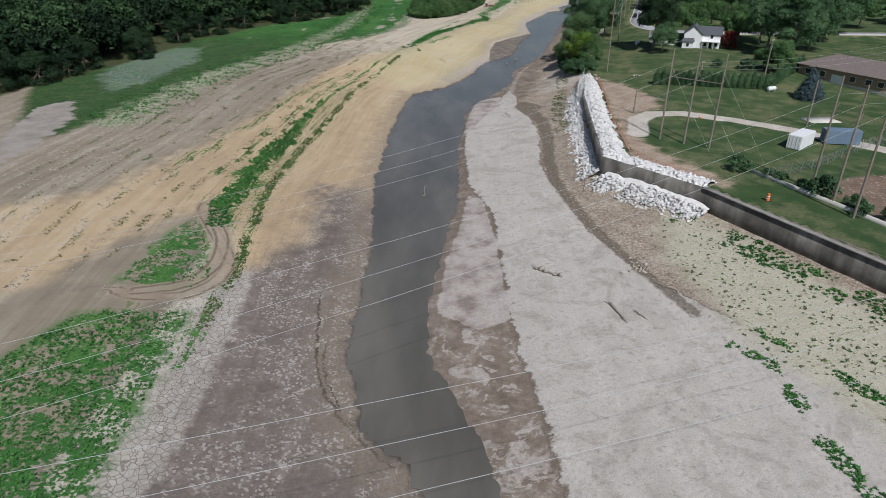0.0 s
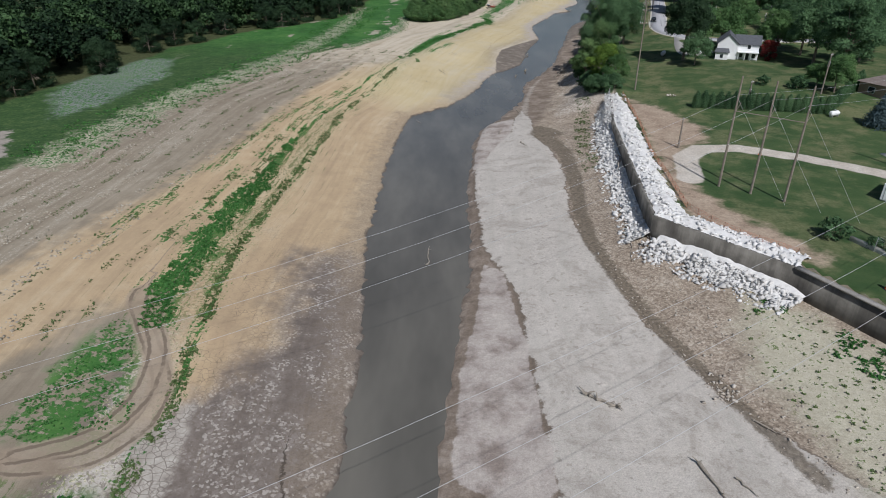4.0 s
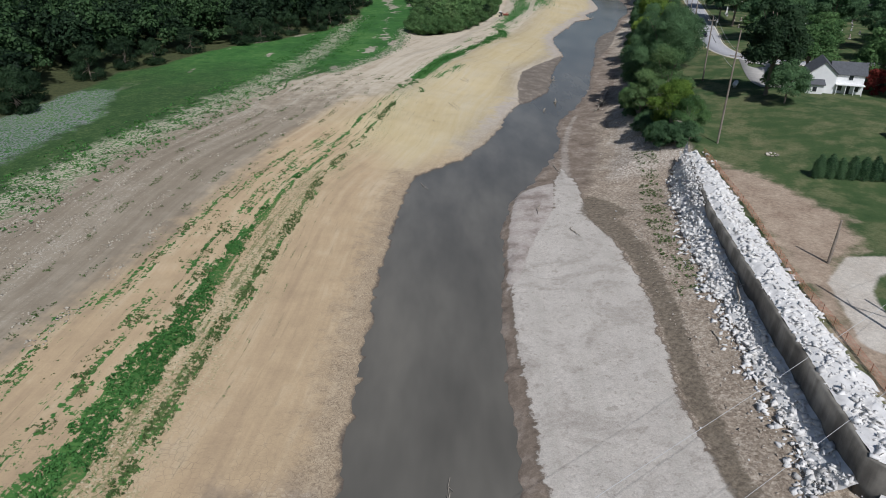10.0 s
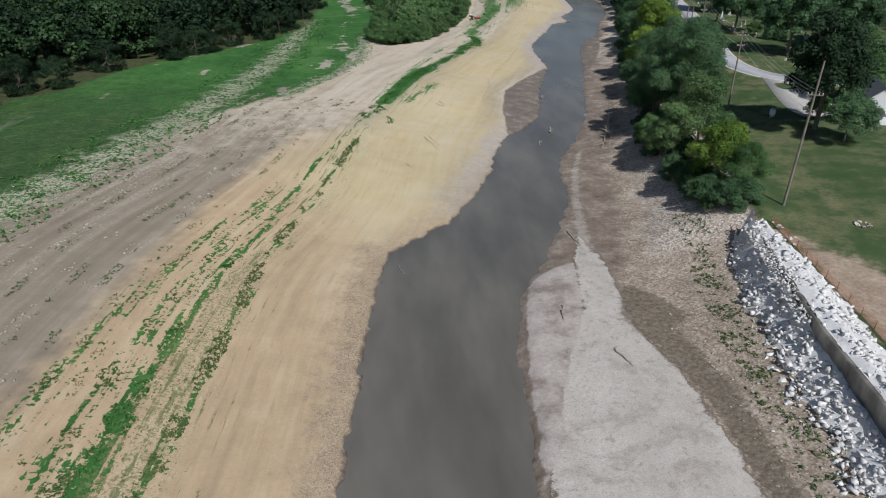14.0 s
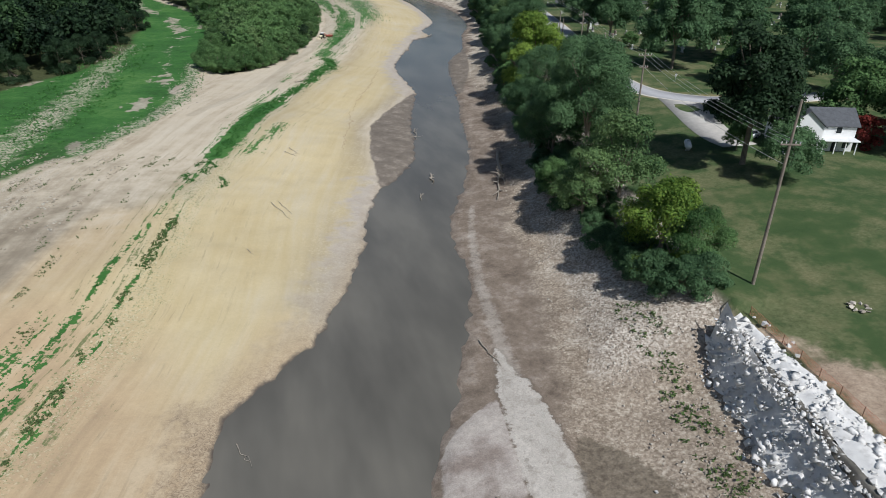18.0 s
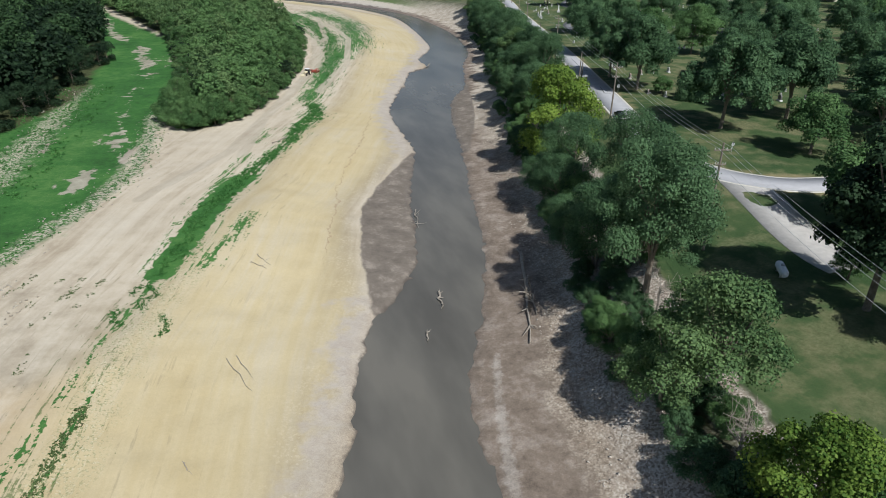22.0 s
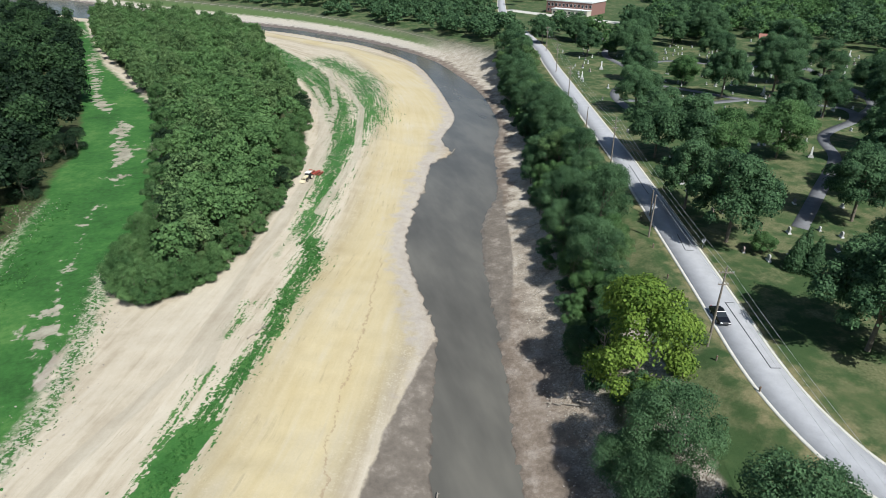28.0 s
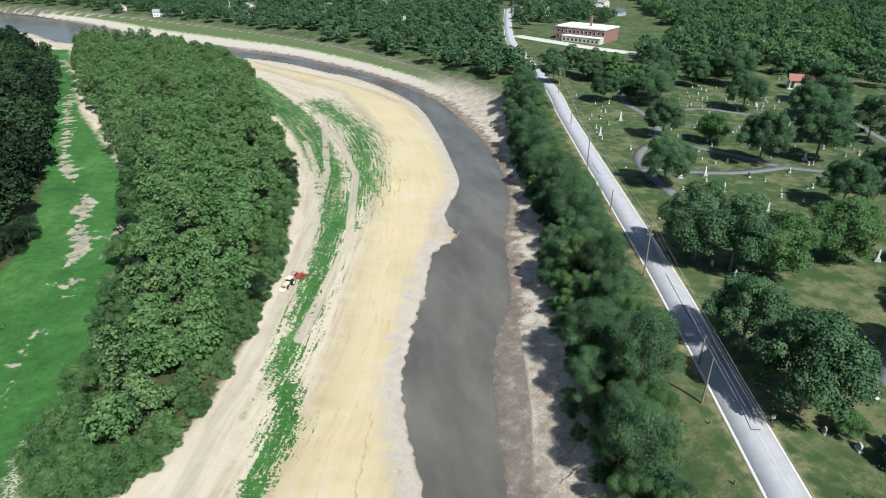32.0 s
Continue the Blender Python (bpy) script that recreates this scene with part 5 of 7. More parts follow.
def arrays(bm):
    bm.verts.index_update()
    out = np.array([v.co for v in bm.verts]), np.array([[v.index for v in f.verts] for f in bm.faces])
    bm.free()
    return out


ROCKS = [arrays(rock_shape(s, 9)) for s in range(10)]
rr = np.random.RandomState(9)


def rock_stuff(name, pts, lo, hi, mat, label, category, lift=0.0, power=2.5):
    z = ground_heights(pts) + lift
    V, Fc, base = [], [], 0
    for (x, y), h in zip(pts, z):
        v, f = ROCKS[rr.randint(10)]
        s = lo + (hi - lo) * rr.rand() ** power
        m = np.array(Euler(rr.uniform(-0.5, 0.5, 2).tolist() + [rr.uniform(0, 6.3)]).to_matrix()) * s
        V.append(v @ m.T + (x, y, h + 0.12 * s))
        Fc.append(f + base)
        base += len(v)
    me = mesh_from(name, np.concatenate(V), np.concatenate(Fc))
    me.materials.append(mat)
    return tagged(new(name, me), label, category, kind="stuff")


def along(line, n, lo, hi, power=1.0):
    """Random points beside a line, between two sideways offsets."""
    line = np.asarray(line, float)
    seg = np.linalg.norm(np.diff(line, axis=0), axis=1)
    t = np.sort(rr.uniform(0, seg.sum(), n))
    c = np.r_[0, seg.cumsum()]
    p = np.stack([np.interp(t, c, line[:, 0]), np.interp(t, c, line[:, 1])], -1)
    i = np.clip(np.searchsorted(c, t) - 1, 0, len(seg) - 1)
    w = np.diff(line, axis=0)[i] / seg[i][:, None]
    o = lo + (hi - lo) * rr.rand(n) ** power
    return p + np.stack([w[:, 1], -w[:, 0]], -1) * o[:, None], o


ROCK_LINE = WALL_LINE[WALL_LINE[:, 1] > 46.5]
boulder_models = []
for s in range(6):
    boulder_models.append(tagged(part("boulder", rock_shape(40 + s, 12, 0.8), WHITE_ROCK), "broken white limestone block in the riprap", "boulder", "riprap blocks"))
def foot(y):
    """Width of the rubble before the wall, with a ragged edge."""
    return (1 + 0.22 * waves(0 * y, y, 6.0, 52) + 0.14 * waves(0 * y, y, 2.4, 53)) * np.interp(y, [42, 50, 58, 63, 80, 100, 120, 128, 131], [3.4, 3.9, 3.8, 3.2, 3.4, 3.7, 3.3, 2.8, 1.4])


# a mound against the wall's foot and a bank of rubble behind its top
LOW = WALL_LINE[(WALL_LINE[:, 1] > 44)]
p1, o1 = along(WALL_LINE[WALL_LINE[:, 1] > 62], 150, -3.9, -0.5, 0.8)
keep = (-o1 < foot(p1[:, 1])) & (rr.rand(150) < np.interp(p1[:, 1], [62, 75, 95, 110], [0.6, 0.7, 0.9, 0.9]))
p1, o1 = p1[keep], o1[keep]
p3, o3 = along(WALL_LINE[(WALL_LINE[:, 1] > 44) & (WALL_LINE[:, 1] < 63)], 78, -4.2, -0.7)
p1, o1 = np.concatenate([p1, p3]), np.r_[o1, o3]
p2, o2 = along(ROCK_LINE, 72, 0.7, 4.0)
UP = WALL_LINE[WALL_LINE[:, 1] > 61]


def mound(o, y):
    """How high the rubble lies over the lake bed at an offset from the wall."""
    return np.interp(o / foot(y), [-1.0, -0.45, -0.07], [0.0, 0.75, 1.6]) * np.interp(y, [42, 47, 52, 60, 66, 90, 104, 118, 130], [0.5, 0.8, 1.0, 0.9, 0.5, 0.8, 1.35, 2.0, 2.5])


for (x, y), o in zip(p1, o1):
    s = (0.35 + 0.85 * rr.rand() ** 1.6) * (1.35 if y < 62 else 1.1)
    z = ground_z(x, y) + mound(o, y) + 0.1 * s
    set_down(boulder_models[rr.randint(6)], pose(x, y, z, rr.uniform(-25, 25), rr.uniform(-25, 25), rr.uniform(0, 360)) @ Matrix.Diagonal((s, s, s, 1)))
for (x, y), o in zip(p2, o2):
    s = rr.uniform(0.45, 1.0) ** 1.5 * 1.5
    set_down(boulder_models[rr.randint(6)], pose(x, y, 7.3 + 0.12 * s + (0.35 if o < 2.6 else 0.1), rr.uniform(-25, 25), rr.uniform(-25, 25), rr.uniform(0, 360)) @ Matrix.Diagonal((s, s, s, 1)))


def rubble(name, line, n, lo, hi, top, label, size=(0.12, 1.05)):
    p, o = along(line, n, lo, hi)
    inner = np.where(o > 0, o < np.interp(p[:, 1], [112, 131], [4.8, 1.7]) * (0.8 + 0.3 * rr.rand(len(o))), -o < foot(p[:, 1]) * (0.75 + 0.5 * rr.rand(len(o))))
    p, o = p[inner], o[inner]
    V, Fc, base = [], [], 0
    zg = ground_heights(p)
    for (x, y), oo, g in zip(p, o, zg):
        v, f = ROCKS[rr.randint(10)]
        s = size[0] + (size[1] - size[0]) * rr.rand() ** 3.2
        m = np.array(Euler(rr.uniform(-0.6, 0.6, 2).tolist() + [rr.uniform(0, 6.3)]).to_matrix()) * s
        z = top(oo, y, g)
        V.append(v @ m.T + (x, y, z))
        Fc.append(f + base)
        base += len(v)
    me = mesh_from(name, np.concatenate(V), np.concatenate(Fc))
    me.materials.append(WHITE_ROCK)
    return tagged(new(name, me), label, "rubble", kind="stuff")


# beds of fine broken stone under the blocks
def bed(name, line, lo, hi, top, label):
    line = np.asarray(line, float)
    way = np.gradient(line, axis=0)
    way /= np.linalg.norm(way, axis=1, keepdims=True)
    side = np.stack([way[:, 1], -way[:, 0]], -1)
    offs = np.linspace(lo, hi, 12)
    p = line[:, None] + side[:, None] * offs[None, :, None]
    flat = p.reshape(-1, 2)
    z = top(np.tile(offs, len(line)), flat[:, 1], ground_heights(flat)) + 0.16 * waves(flat[:, 0], flat[:, 1], 4.0, 3) + 0.14 * waves(flat[:, 0], flat[:, 1], 1.7, 6)
    idx = np.arange(len(flat)).reshape(len(line), 12)
    f = np.stack([idx[:-1, :-1], idx[1:, :-1], idx[1:, 1:], idx[:-1, 1:]], -1).reshape(-1, 4)
    me = mesh_from(name, np.c_[flat, z], f[:, ::-1])
    n = Nodes(name)
    f1 = n.add(n.mul(n.cells(1.3), 0.25), n.mul(n.noise(1.7, 7, 0.75), 0.75))
    n.bump(f1, 0.6, 0.09)
    me.materials.append(n.done(n.ramp(f1, (0.3, (0.54, 0.52, 0.49)), (0.48, (0.7, 0.68, 0.65)), (0.7, (0.78, 0.76, 0.73))), 0.95))
    return tagged(new(name, me), label, "rubble", kind="structure")


def fine(line):
    return np.array([p for a, b in zip(line[:-1], line[1:]) for p in np.linspace(a, b, 4)[:-1]] + [line[-1]])


front = lambda o, y, g: g + mound(o, y) - 0.12 - np.where(-o > foot(y) * 0.66, 0.5, 0)
back = lambda o, y, g: 7.28 + np.interp(o, [0.5, 1.6, 3.2, 4.6], [-0.1, 0.35, 0.25, -0.35]) - np.where(o > np.interp(y, [112, 131], [4.7, 1.6]), 1.2, 0)
bed("rubble_bed", fine(UP), -5.0, -0.05, front, "bed of broken white stone against the wall's foot")
bed("rubble_slope", fine(WALL_LINE[(WALL_LINE[:, 1] > 44) & (WALL_LINE[:, 1] < 61)]), -5.2, -0.05, front, "bed of broken pale stone below the wall")
bed("rubble_bank", fine(ROCK_LINE), 0.35, 4.7, back, "bank of broken white stone behind the wall")
rubble("riprap_rubble", UP, 3600, -4.6, -0.3, lambda o, y, g: g + mound(o, y), "small broken white stones of the riprap")
rubble("wall_rubble", ROCK_LINE, 2400, 0.4, 4.8, lambda o, y, g: back(o, y, g) + 0.05, "small broken white stones behind the wall")
rubble("slope_rubble", LOW[LOW[:, 1] < 64], 1700, -4.9, -0.8, lambda o, y, g: g + mound(o, y), "white stones below the wall")

# stony shore and bank
S_MID = np.array([(36, 20), (29, 40), (27, 58), (29, 75), (29, 95), (31, 110), (33, 128)], float)
p, _ = along(S_MID, 2600, -4.5, 4.0)
rock_stuff("shore_stones", p, 0.06, 0.4, BROWN_ROCK, "scattered brown stones on the gravel shore", "stones")
S_BANKFOOT = np.array([(31, 128), (33, 145), (39, 172), (47, 200), (56, 235), (66, 272), (78, 310), (92, 345), (101, 375), (110, 410)], float)
p, _ = along(S_BANKFOOT, 8000, -3.5, 6.5)
rock_stuff("bank_stones", p, 0.06, 0.42, BROWN_ROCK, "broken stones on the river bank below the trees", "stones")
p = rr.normal((28.4, 31.6), (0.9, 1.1), (70, 2))
rock_stuff("stone_heap", p, 0.15, 0.6, BROWN_ROCK, "small heap of broken stones at the mud's edge", "stones", lift=0.05)
for x, y, s in ((22.4, 60.2, 0.75), (21.6, 70.4, 0.6), (26, 118.8, 0.8), (25.1, 116, 0.6), (27.4, 99.2, 0.7), (33.5, 43, 0.8), (31, 52, 0.7), (30.2, 58.5, 1.0), (26.5, 109, 0.5), (27.5, 113, 0.5), (24, 66, 0.45)):
    set_down(boulder_models[rr.randint(6)], pose(x, y, ground_z(x, y) + 0.15 * s, 5, -8, rr.uniform(0, 360)) @ Matrix.Diagonal((s, s, s, 1)))


# driftwood
def driftwood(name, a, b, radius, twigs, label, seed, z=None, lift=0.1):
    """A bare log between two places with broken limbs."""
    r = np.random.RandomState(seed)
    a, b = np.array(a, float), np.array(b, float)
    za, zb = (ground_z(*a) if z is None else z), (ground_z(*b) if z is None else z)
    t = thing(name, label, "driftwood", (a[0], a[1], za))
    L = b - a
    n = 6
    pts = [(L[0] * k / n + r.normal(0, 0.12) * (0 < k < n), L[1] * k / n + r.normal(0, 0.12) * (0 < k < n), (zb - za) * k / n + lift + radius * 0.5) for k in range(n + 1)]
    part("log", tube(bmesh.new(), pts, [radius * (1 - 0.75 * k / n) for k in range(n + 1)], 7), DEADWOOD, t)
    if twigs:
        root = bmesh.new()
        for k in range(5):
            w = r.normal(0, 1, 3)
            tube(root, [pts[0], (pts[0][0] + w[0] * radius * 2, pts[0][1] + w[1] * radius * 2, pts[0][2] + abs(w[2]) * radius * 2)], [radius * 0.5, radius * 0.15], 5)
        part("root", root, DEADWOOD, t)
    for k in range(twigs):
        i = r.randint(2, n)
        p = np.array(pts[i])
        w = np.array([*r.normal(0, 1, 2), abs(r.normal(0.35, 0.4))]) + np.array([*L, 0]) / (np.linalg.norm(L) + 1e-6) * 0.7
        w = w / np.linalg.norm(w) * min(np.linalg.norm(L), 9) * r.uniform(0.12, 0.3)
        q = p + w * 0.5 + r.normal(0, 0.12, 3)
        part("branch", tube(bmesh.new(), [p, q, p + w], [radius * 0.45, radius * 0.28, radius * 0.08], 5), DEADWOOD, t)
    return t


driftwood("fallen_tree", (44, 200.6), (35.5, 178.3), 0.32, 16, "long bare fallen tree lying on the gravel shore", 1)
driftwood("fallen_log", (41.6, 192.7), (39, 184), 0.2, 6, "bare broken log on the gravel shore", 2)
driftwood("log", (22.7, 22.7), (23.6, 18.4), 0.17, 1, "bare weathered log on the pale mud", 3)
driftwood("stump", (14.9, 31.8), (17.8, 29.6), 0.22, 8, "uprooted stump with branches on the pale mud", 4)
driftwood("branch_in_water", (-1.4, 60.5), (-1.1, 66.2), 0.1, 3, "thin bare branch sticking out of the water", 5, z=0.0)
driftwood("driftwood", (28.7, 194.3), (27.8, 190.4), 0.18, 4, "dark snagged driftwood in the river", 6, z=0.0)
driftwood("driftwood", (24.4, 185.5), (24, 183.6), 0.14, 2, "dark snagged driftwood in the river", 7, z=0.0)
driftwood("driftwood", (33, 224), (31.6, 216.5), 0.1, 6, "thin dark branches stranded on the mud bar", 8, z=0.1)
driftwood("branch", (20, 143), (20.6, 138), 0.09, 2, "bare branch at the water's edge", 9)
driftwood("branch", (17.7, 113), (18.6, 110), 0.09, 3, "forked bare branch on the pale mud", 10)
driftwood("branch", (27.6, 115.2), (30, 116.6), 0.1, 5, "bleached tangled branch between stones", 11)
driftwood("branch", (27.2, 62), (26.2, 57), 0.09, 4, "bare branch in the muddy gully", 12)
driftwood("branch", (27.8, 84), (27.4, 81), 0.08, 5, "tangle of bare twigs in the muddy gully", 13)
driftwood("branch", (14.2, 122), (13.6, 119), 0.1, 5, "dark twigs at the mud bank's edge", 14)
driftwood("branch", (-3.7, 169), (-2.9, 167.4), 0.05, 1, "dark stick on the yellow sand", 15)
driftwood("branch", (0.1, 184.2), (2.6, 178.4), 0.05, 0, "thin dark stick on the yellow sand", 19)
driftwood("branch", (1.2, 184.6), (2.9, 180.2), 0.04, 0, "thin dark stick on the yellow sand", 20)
driftwood("branch", (3.7, 205.6), (5.6, 204), 0.06, 2, "dark forked stick on the yellow sand", 21)
driftwood("log", (25.1, 20.9), (26.1, 18.9), 0.1, 0, "short grey log on the pale mud", 22)
driftwood("branch", (29.5, 27.5), (32, 24.6), 0.08, 3, "weathered branch at the slope's foot", 23)
driftwood("branch", (-5.4, 134.6), (-4.2, 131.6), 0.05, 1, "thin branch in the shallow water", 24, z=0.0)
driftwood("branch", (4.6, 207.6), (6.3, 204.8), 0.05, 1, "thin dark stick on the yellow sand", 25)
driftwood("branch", (53, 245), (49.5, 240), 0.08, 4, "dark branch at the water's edge", 16, z=0.0)
driftwood("log", (33.2, 92), (31.2, 86.5), 0.26, 2, "pale bare log lying on the riprap", 17, lift=1.2)
driftwood("branch", (71.5, 353.5), (74, 358), 0.16, 5, "pale stranded branch on the sand spit", 18, z=0.1)
for k, (x, y) in enumerate(((58, 232), (62, 246), (66, 258), (71, 272), (79, 291), (86, 312), (60, 240), (68, 266))):
    driftwood("dead_branch", (x, y), (x - rr.uniform(3, 6), y + rr.uniform(-5, 5)), 0.14, 7, "bare dead branches hanging down the river bank", 30 + k)


def dead_tree(x, y, h, seed):
    """A standing bare tree of forking limbs."""
    r = np.random.RandomState(seed)
    t = thing("dead_tree", "bare grey dead tree among the bank's green trees", "tree", (x, y, ground_z(x, y) - 0.2), group="dead trees")
    part("trunk", tube(bmesh.new(), [(0, 0, 0), (0.2, 0.1, h * 0.5), (0.1, 0.4, h)], [0.16, 0.1, 0.03], 6), DEADWOOD, t)
    for k in range(14):
        z = h * r.uniform(0.25, 0.9)
        w = np.array([*r.normal(0, 1, 2), r.uniform(0.4, 1.2)])
        w = w / np.linalg.norm(w) * h * r.uniform(0.2, 0.42)
        bm = tube(bmesh.new(), [(0.1, 0.1, z), tuple(w * 0.5 + (0.1, 0.1, z) + r.normal(0, 0.15, 3)), tuple(w + (0.1, 0.1, z))], [0.06, 0.04, 0.012], 5)
        for j in range(3):
            e = w * r.uniform(0.4, 0.9) + (0.1, 0.1, z)
            tube(bm, [tuple(e), tuple(e + r.normal(0, 0.5, 3) + (0, 0, 0.5))], [0.025, 0.008], 4)
        part("limb", bm, DEADWOOD, t)
    return t


for k, (x, y, h) in enumerate(((42.2, 151.4, 5.5), (43.2, 152.2, 5), (41.4, 150.4, 4.5), (49.5, 190, 7), (57, 207, 8), (60, 215, 7), (53, 199, 6), (66, 246, 6), (52, 184, 6), (55, 203, 7), (63, 238, 7), (71, 262, 6), (48, 172, 5.5), (46.5, 166, 8))):
    dead_tree(x, y, h, 60 + k)


# weeds
def weeds(name, pts, lo, hi, leaf, label, leaves=7):
    pts = np.asarray(pts)
    n = len(pts)
    z = ground_heights(pts)
    s = rr.uniform(lo, hi, n)
    at = np.repeat(np.c_[pts, z], leaves, 0)
    ss = np.repeat(s, leaves)[:, None]
    off = rr.normal(0, 0.4, (n * leaves, 3)) * ss
    off[:, 2] = np.abs(off[:, 2]) * 0.9 + 0.08 * ss[:, 0]
    nor = rr.normal(0, 0.6, (n * leaves, 3)) + (0, 0, 1.0)
    nor /= np.linalg.norm(nor, axis=1, keepdims=True)
    u = np.cross(nor, rr.normal(size=(n * leaves, 3)))
    u /= np.linalg.norm(u, axis=1, keepdims=True)
    v = np.cross(nor, u)
    a = at + off
    q = np.stack([a - u * ss * 0.5, a + v * ss * 0.3, a + u * ss * 0.5, a - v * ss * 0.3], 1)
    me = quads_mesh(name, q)
    me.materials.append(leaf)
    return tagged(new(name, me), label, "weeds", kind="stuff")


WEED = leaf_material("weed_green", (0.034, 0.12, 0.027), (0.1, 0.25, 0.066))
WEED_DULL = leaf_material("weed_dull", (0.06, 0.11, 0.03), (0.15, 0.2, 0.08))
gl = smooth(GREEN_LINE, 4)
mr, sr = smooth(MAIN_ROW, 4), smooth(SECOND_ROW, 4)
p, o = along(mr, 7000, -2.2, 2.2)
wide_row = np.interp(p[:, 1], [40, 50, 72, 90, 125, 200], [1.0, 1.5, 1.7, 1.2, 0.8, 0.5])
keep = (waves(p[:, 0], p[:, 1], 11, 4) + 0.6 * waves(p[:, 0], p[:, 1], 3, 14)) > np.interp(p[:, 1], [40, 75, 100, 125, 150, 200], [-0.9, -0.8, -0.2, 0.3, 0.7, 0.9]) + 0.8 * (np.abs(o) / wide_row) ** 2 - 0.3
weeds("row_weeds", p[keep], 0.13, 0.34, WEED, "bright-green weeds growing along an old wheel track", 11)
p, o = along(sr, 3600, -0.8, 0.8)
keep = (waves(p[:, 0], p[:, 1], 9, 41) + 0.5 * waves(p[:, 0], p[:, 1], 3, 42)) > np.interp(p[:, 1], [10, 40, 80, 120, 180], [0.1, -0.5, -0.5, -0.2, 0.1]) + 0.5 * np.abs(o)
weeds("track_weeds", p[keep], 0.1, 0.26, WEED_DULL, "dull-green weeds in a wheel track in the sand", 9)
P = []
for row in SIDE_ROWS:
    p, o = along(smooth(row, 4), 700, -1.1, 1.1)
    P.append(p[waves(p[:, 0], p[:, 1], 8, 43) + 0.5 * waves(p[:, 0], p[:, 1], 2.6, 44) > 0.1 + 0.5 * np.abs(o)])
weeds("side_weeds", np.concatenate(P), 0.1, 0.24, WEED_DULL, "broken rows of green weeds on the dry lake floor", 8)
p = scatter([*MAIN_ROW[:9], *SECOND_ROW[10:2:-1]], 0.5, 5000)
weeds("dry_weeds", p[waves(p[:, 0], p[:, 1], 5, 45) > -0.4], 0.08, 0.2, WEED_DULL, "small dry weeds between two wheel tracks", 5)
gb = smooth(GREEN_BELT, 4)
p, o = along(gb[gb[:, 1] < 300], 9000, -5.0, 5.0)
weeds("belt_weeds", p[waves(p[:, 0], p[:, 1], 8, 5) + 0.6 * waves(p[:, 0], p[:, 1], 3, 15) > np.abs(o) * 2.2 / np.interp(p[:, 1], [200, 215, 237, 250, 262, 290], [1.2, 1.6, 2.0, 1.6, 2.0, 2.6]) - 1.3], 0.13, 0.3, WEED, "thick bright-green weeds on the sand", 10)
P = []
for off, num in ((6.4, 1500), (9.0, 1800), (12.0, 1600), (16, 1600), (21, 1600), (25, 1500), (29, 1500), (33, 1500), (37, 1200)):
    q, _ = along(gl[gl[:, 1] > 20], num, -off - 0.6, -off + 0.6)
    P.append(q[waves(q[:, 0], q[:, 1], 13, int(abs(off) * 3)) + 0.5 * waves(q[:, 0], q[:, 1], 3.5, 46) > 0.35])
weeds("sand_weeds", np.concatenate(P), 0.08, 0.24, WEED_DULL, "small weeds in rows along wheel tracks in the sand", 5)
p = scatter([(-42, 4), (-38, 15), (-27, 18), (-25.6, 3), (-24.7, -10), (-27, -24), (-48, -24), (-48, -10)], 0.36, 14000)
p = p[waves(p[:, 0], p[:, 1], 6, 8) + 0.7 * waves(p[:, 0], p[:, 1], 2.2, 28) > -0.6]
weeds("near_weeds", p, 0.13, 0.34, WEED, "patch of bright-green weeds on the dry lake floor", 12)
p = scatter(WEED_B, 0.36, 4000)
weeds("patch_weeds", p[waves(p[:, 0], p[:, 1], 5, 9) + 0.7 * waves(p[:, 0], p[:, 1], 2, 29) > 0.0], 0.1, 0.26, WEED, "patch of green weeds on the dry lake floor", 11)
p = scatter(WEED_R, 0.6, 9000)
p = p[waves(p[:, 0], p[:, 1], 7, 10) > -0.3]
weeds("slope_weeds", p, 0.1, 0.32, WEED_DULL, "tufts of dull-green weeds on the pale slope", 9)
for line, num in (([(36.4, 17.5), (39.3, 13.7), (41.6, 9.7), (43.3, 6.3), (46, 2), (51, -8)], 620), ([(33.5, 14), (36.7, 8.9), (36.3, 2.4), (36.5, -3.7), (38, -12)], 420)):
    q, o = along(smooth(line, 4), num, -0.9, 0.9)
    weeds("shore_row_weeds", q[waves(q[:, 0], q[:, 1], 7, 51) > np.abs(o) * 0.6 - 0.45], 0.12, 0.32, WEED, "line of bright-green weeds along the mud's edge", 9)
q, _ = along(WALL_LINE[WALL_LINE[:, 1] < 48], 2600, -5.5, -1.0)
weeds("wall_weeds", q[waves(q[:, 0], q[:, 1], 9, 12) > -0.25], 0.12, 0.34, WEED, "green weeds below the concrete wall", 14)
q, _ = along(np.array([(28.5, 92), (29.5, 106), (32.5, 122), (35, 132), (36, 141)], float), 900, -1.6, 1.6)
q = q[waves(q[:, 0], q[:, 1], 4, 18) > -0.2]
weeds("shore_weeds", q, 0.12, 0.35, WEED_DULL, "sparse weeds at the riprap's foot", 5)
st = smooth(STONY, 4)
q, _ = along(st, 5200, -10, 9)
q = q[waves(q[:, 0], q[:, 1], 12, 19) + 0.6 * waves(q[:, 0], q[:, 1], 4, 23) > -0.3]
weeds("stony_weeds", q, 0.15, 0.5, WEED, "green weeds between pale stones at the meadow's edge", 6)
p = scatter(FAR_GREEN, 0.8, 4000)
weeds("far_weeds", p[waves(p[:, 0], p[:, 1], 9, 13) > -0.2], 0.3, 0.7, WEED, "green weeds between wheel tracks", 6)

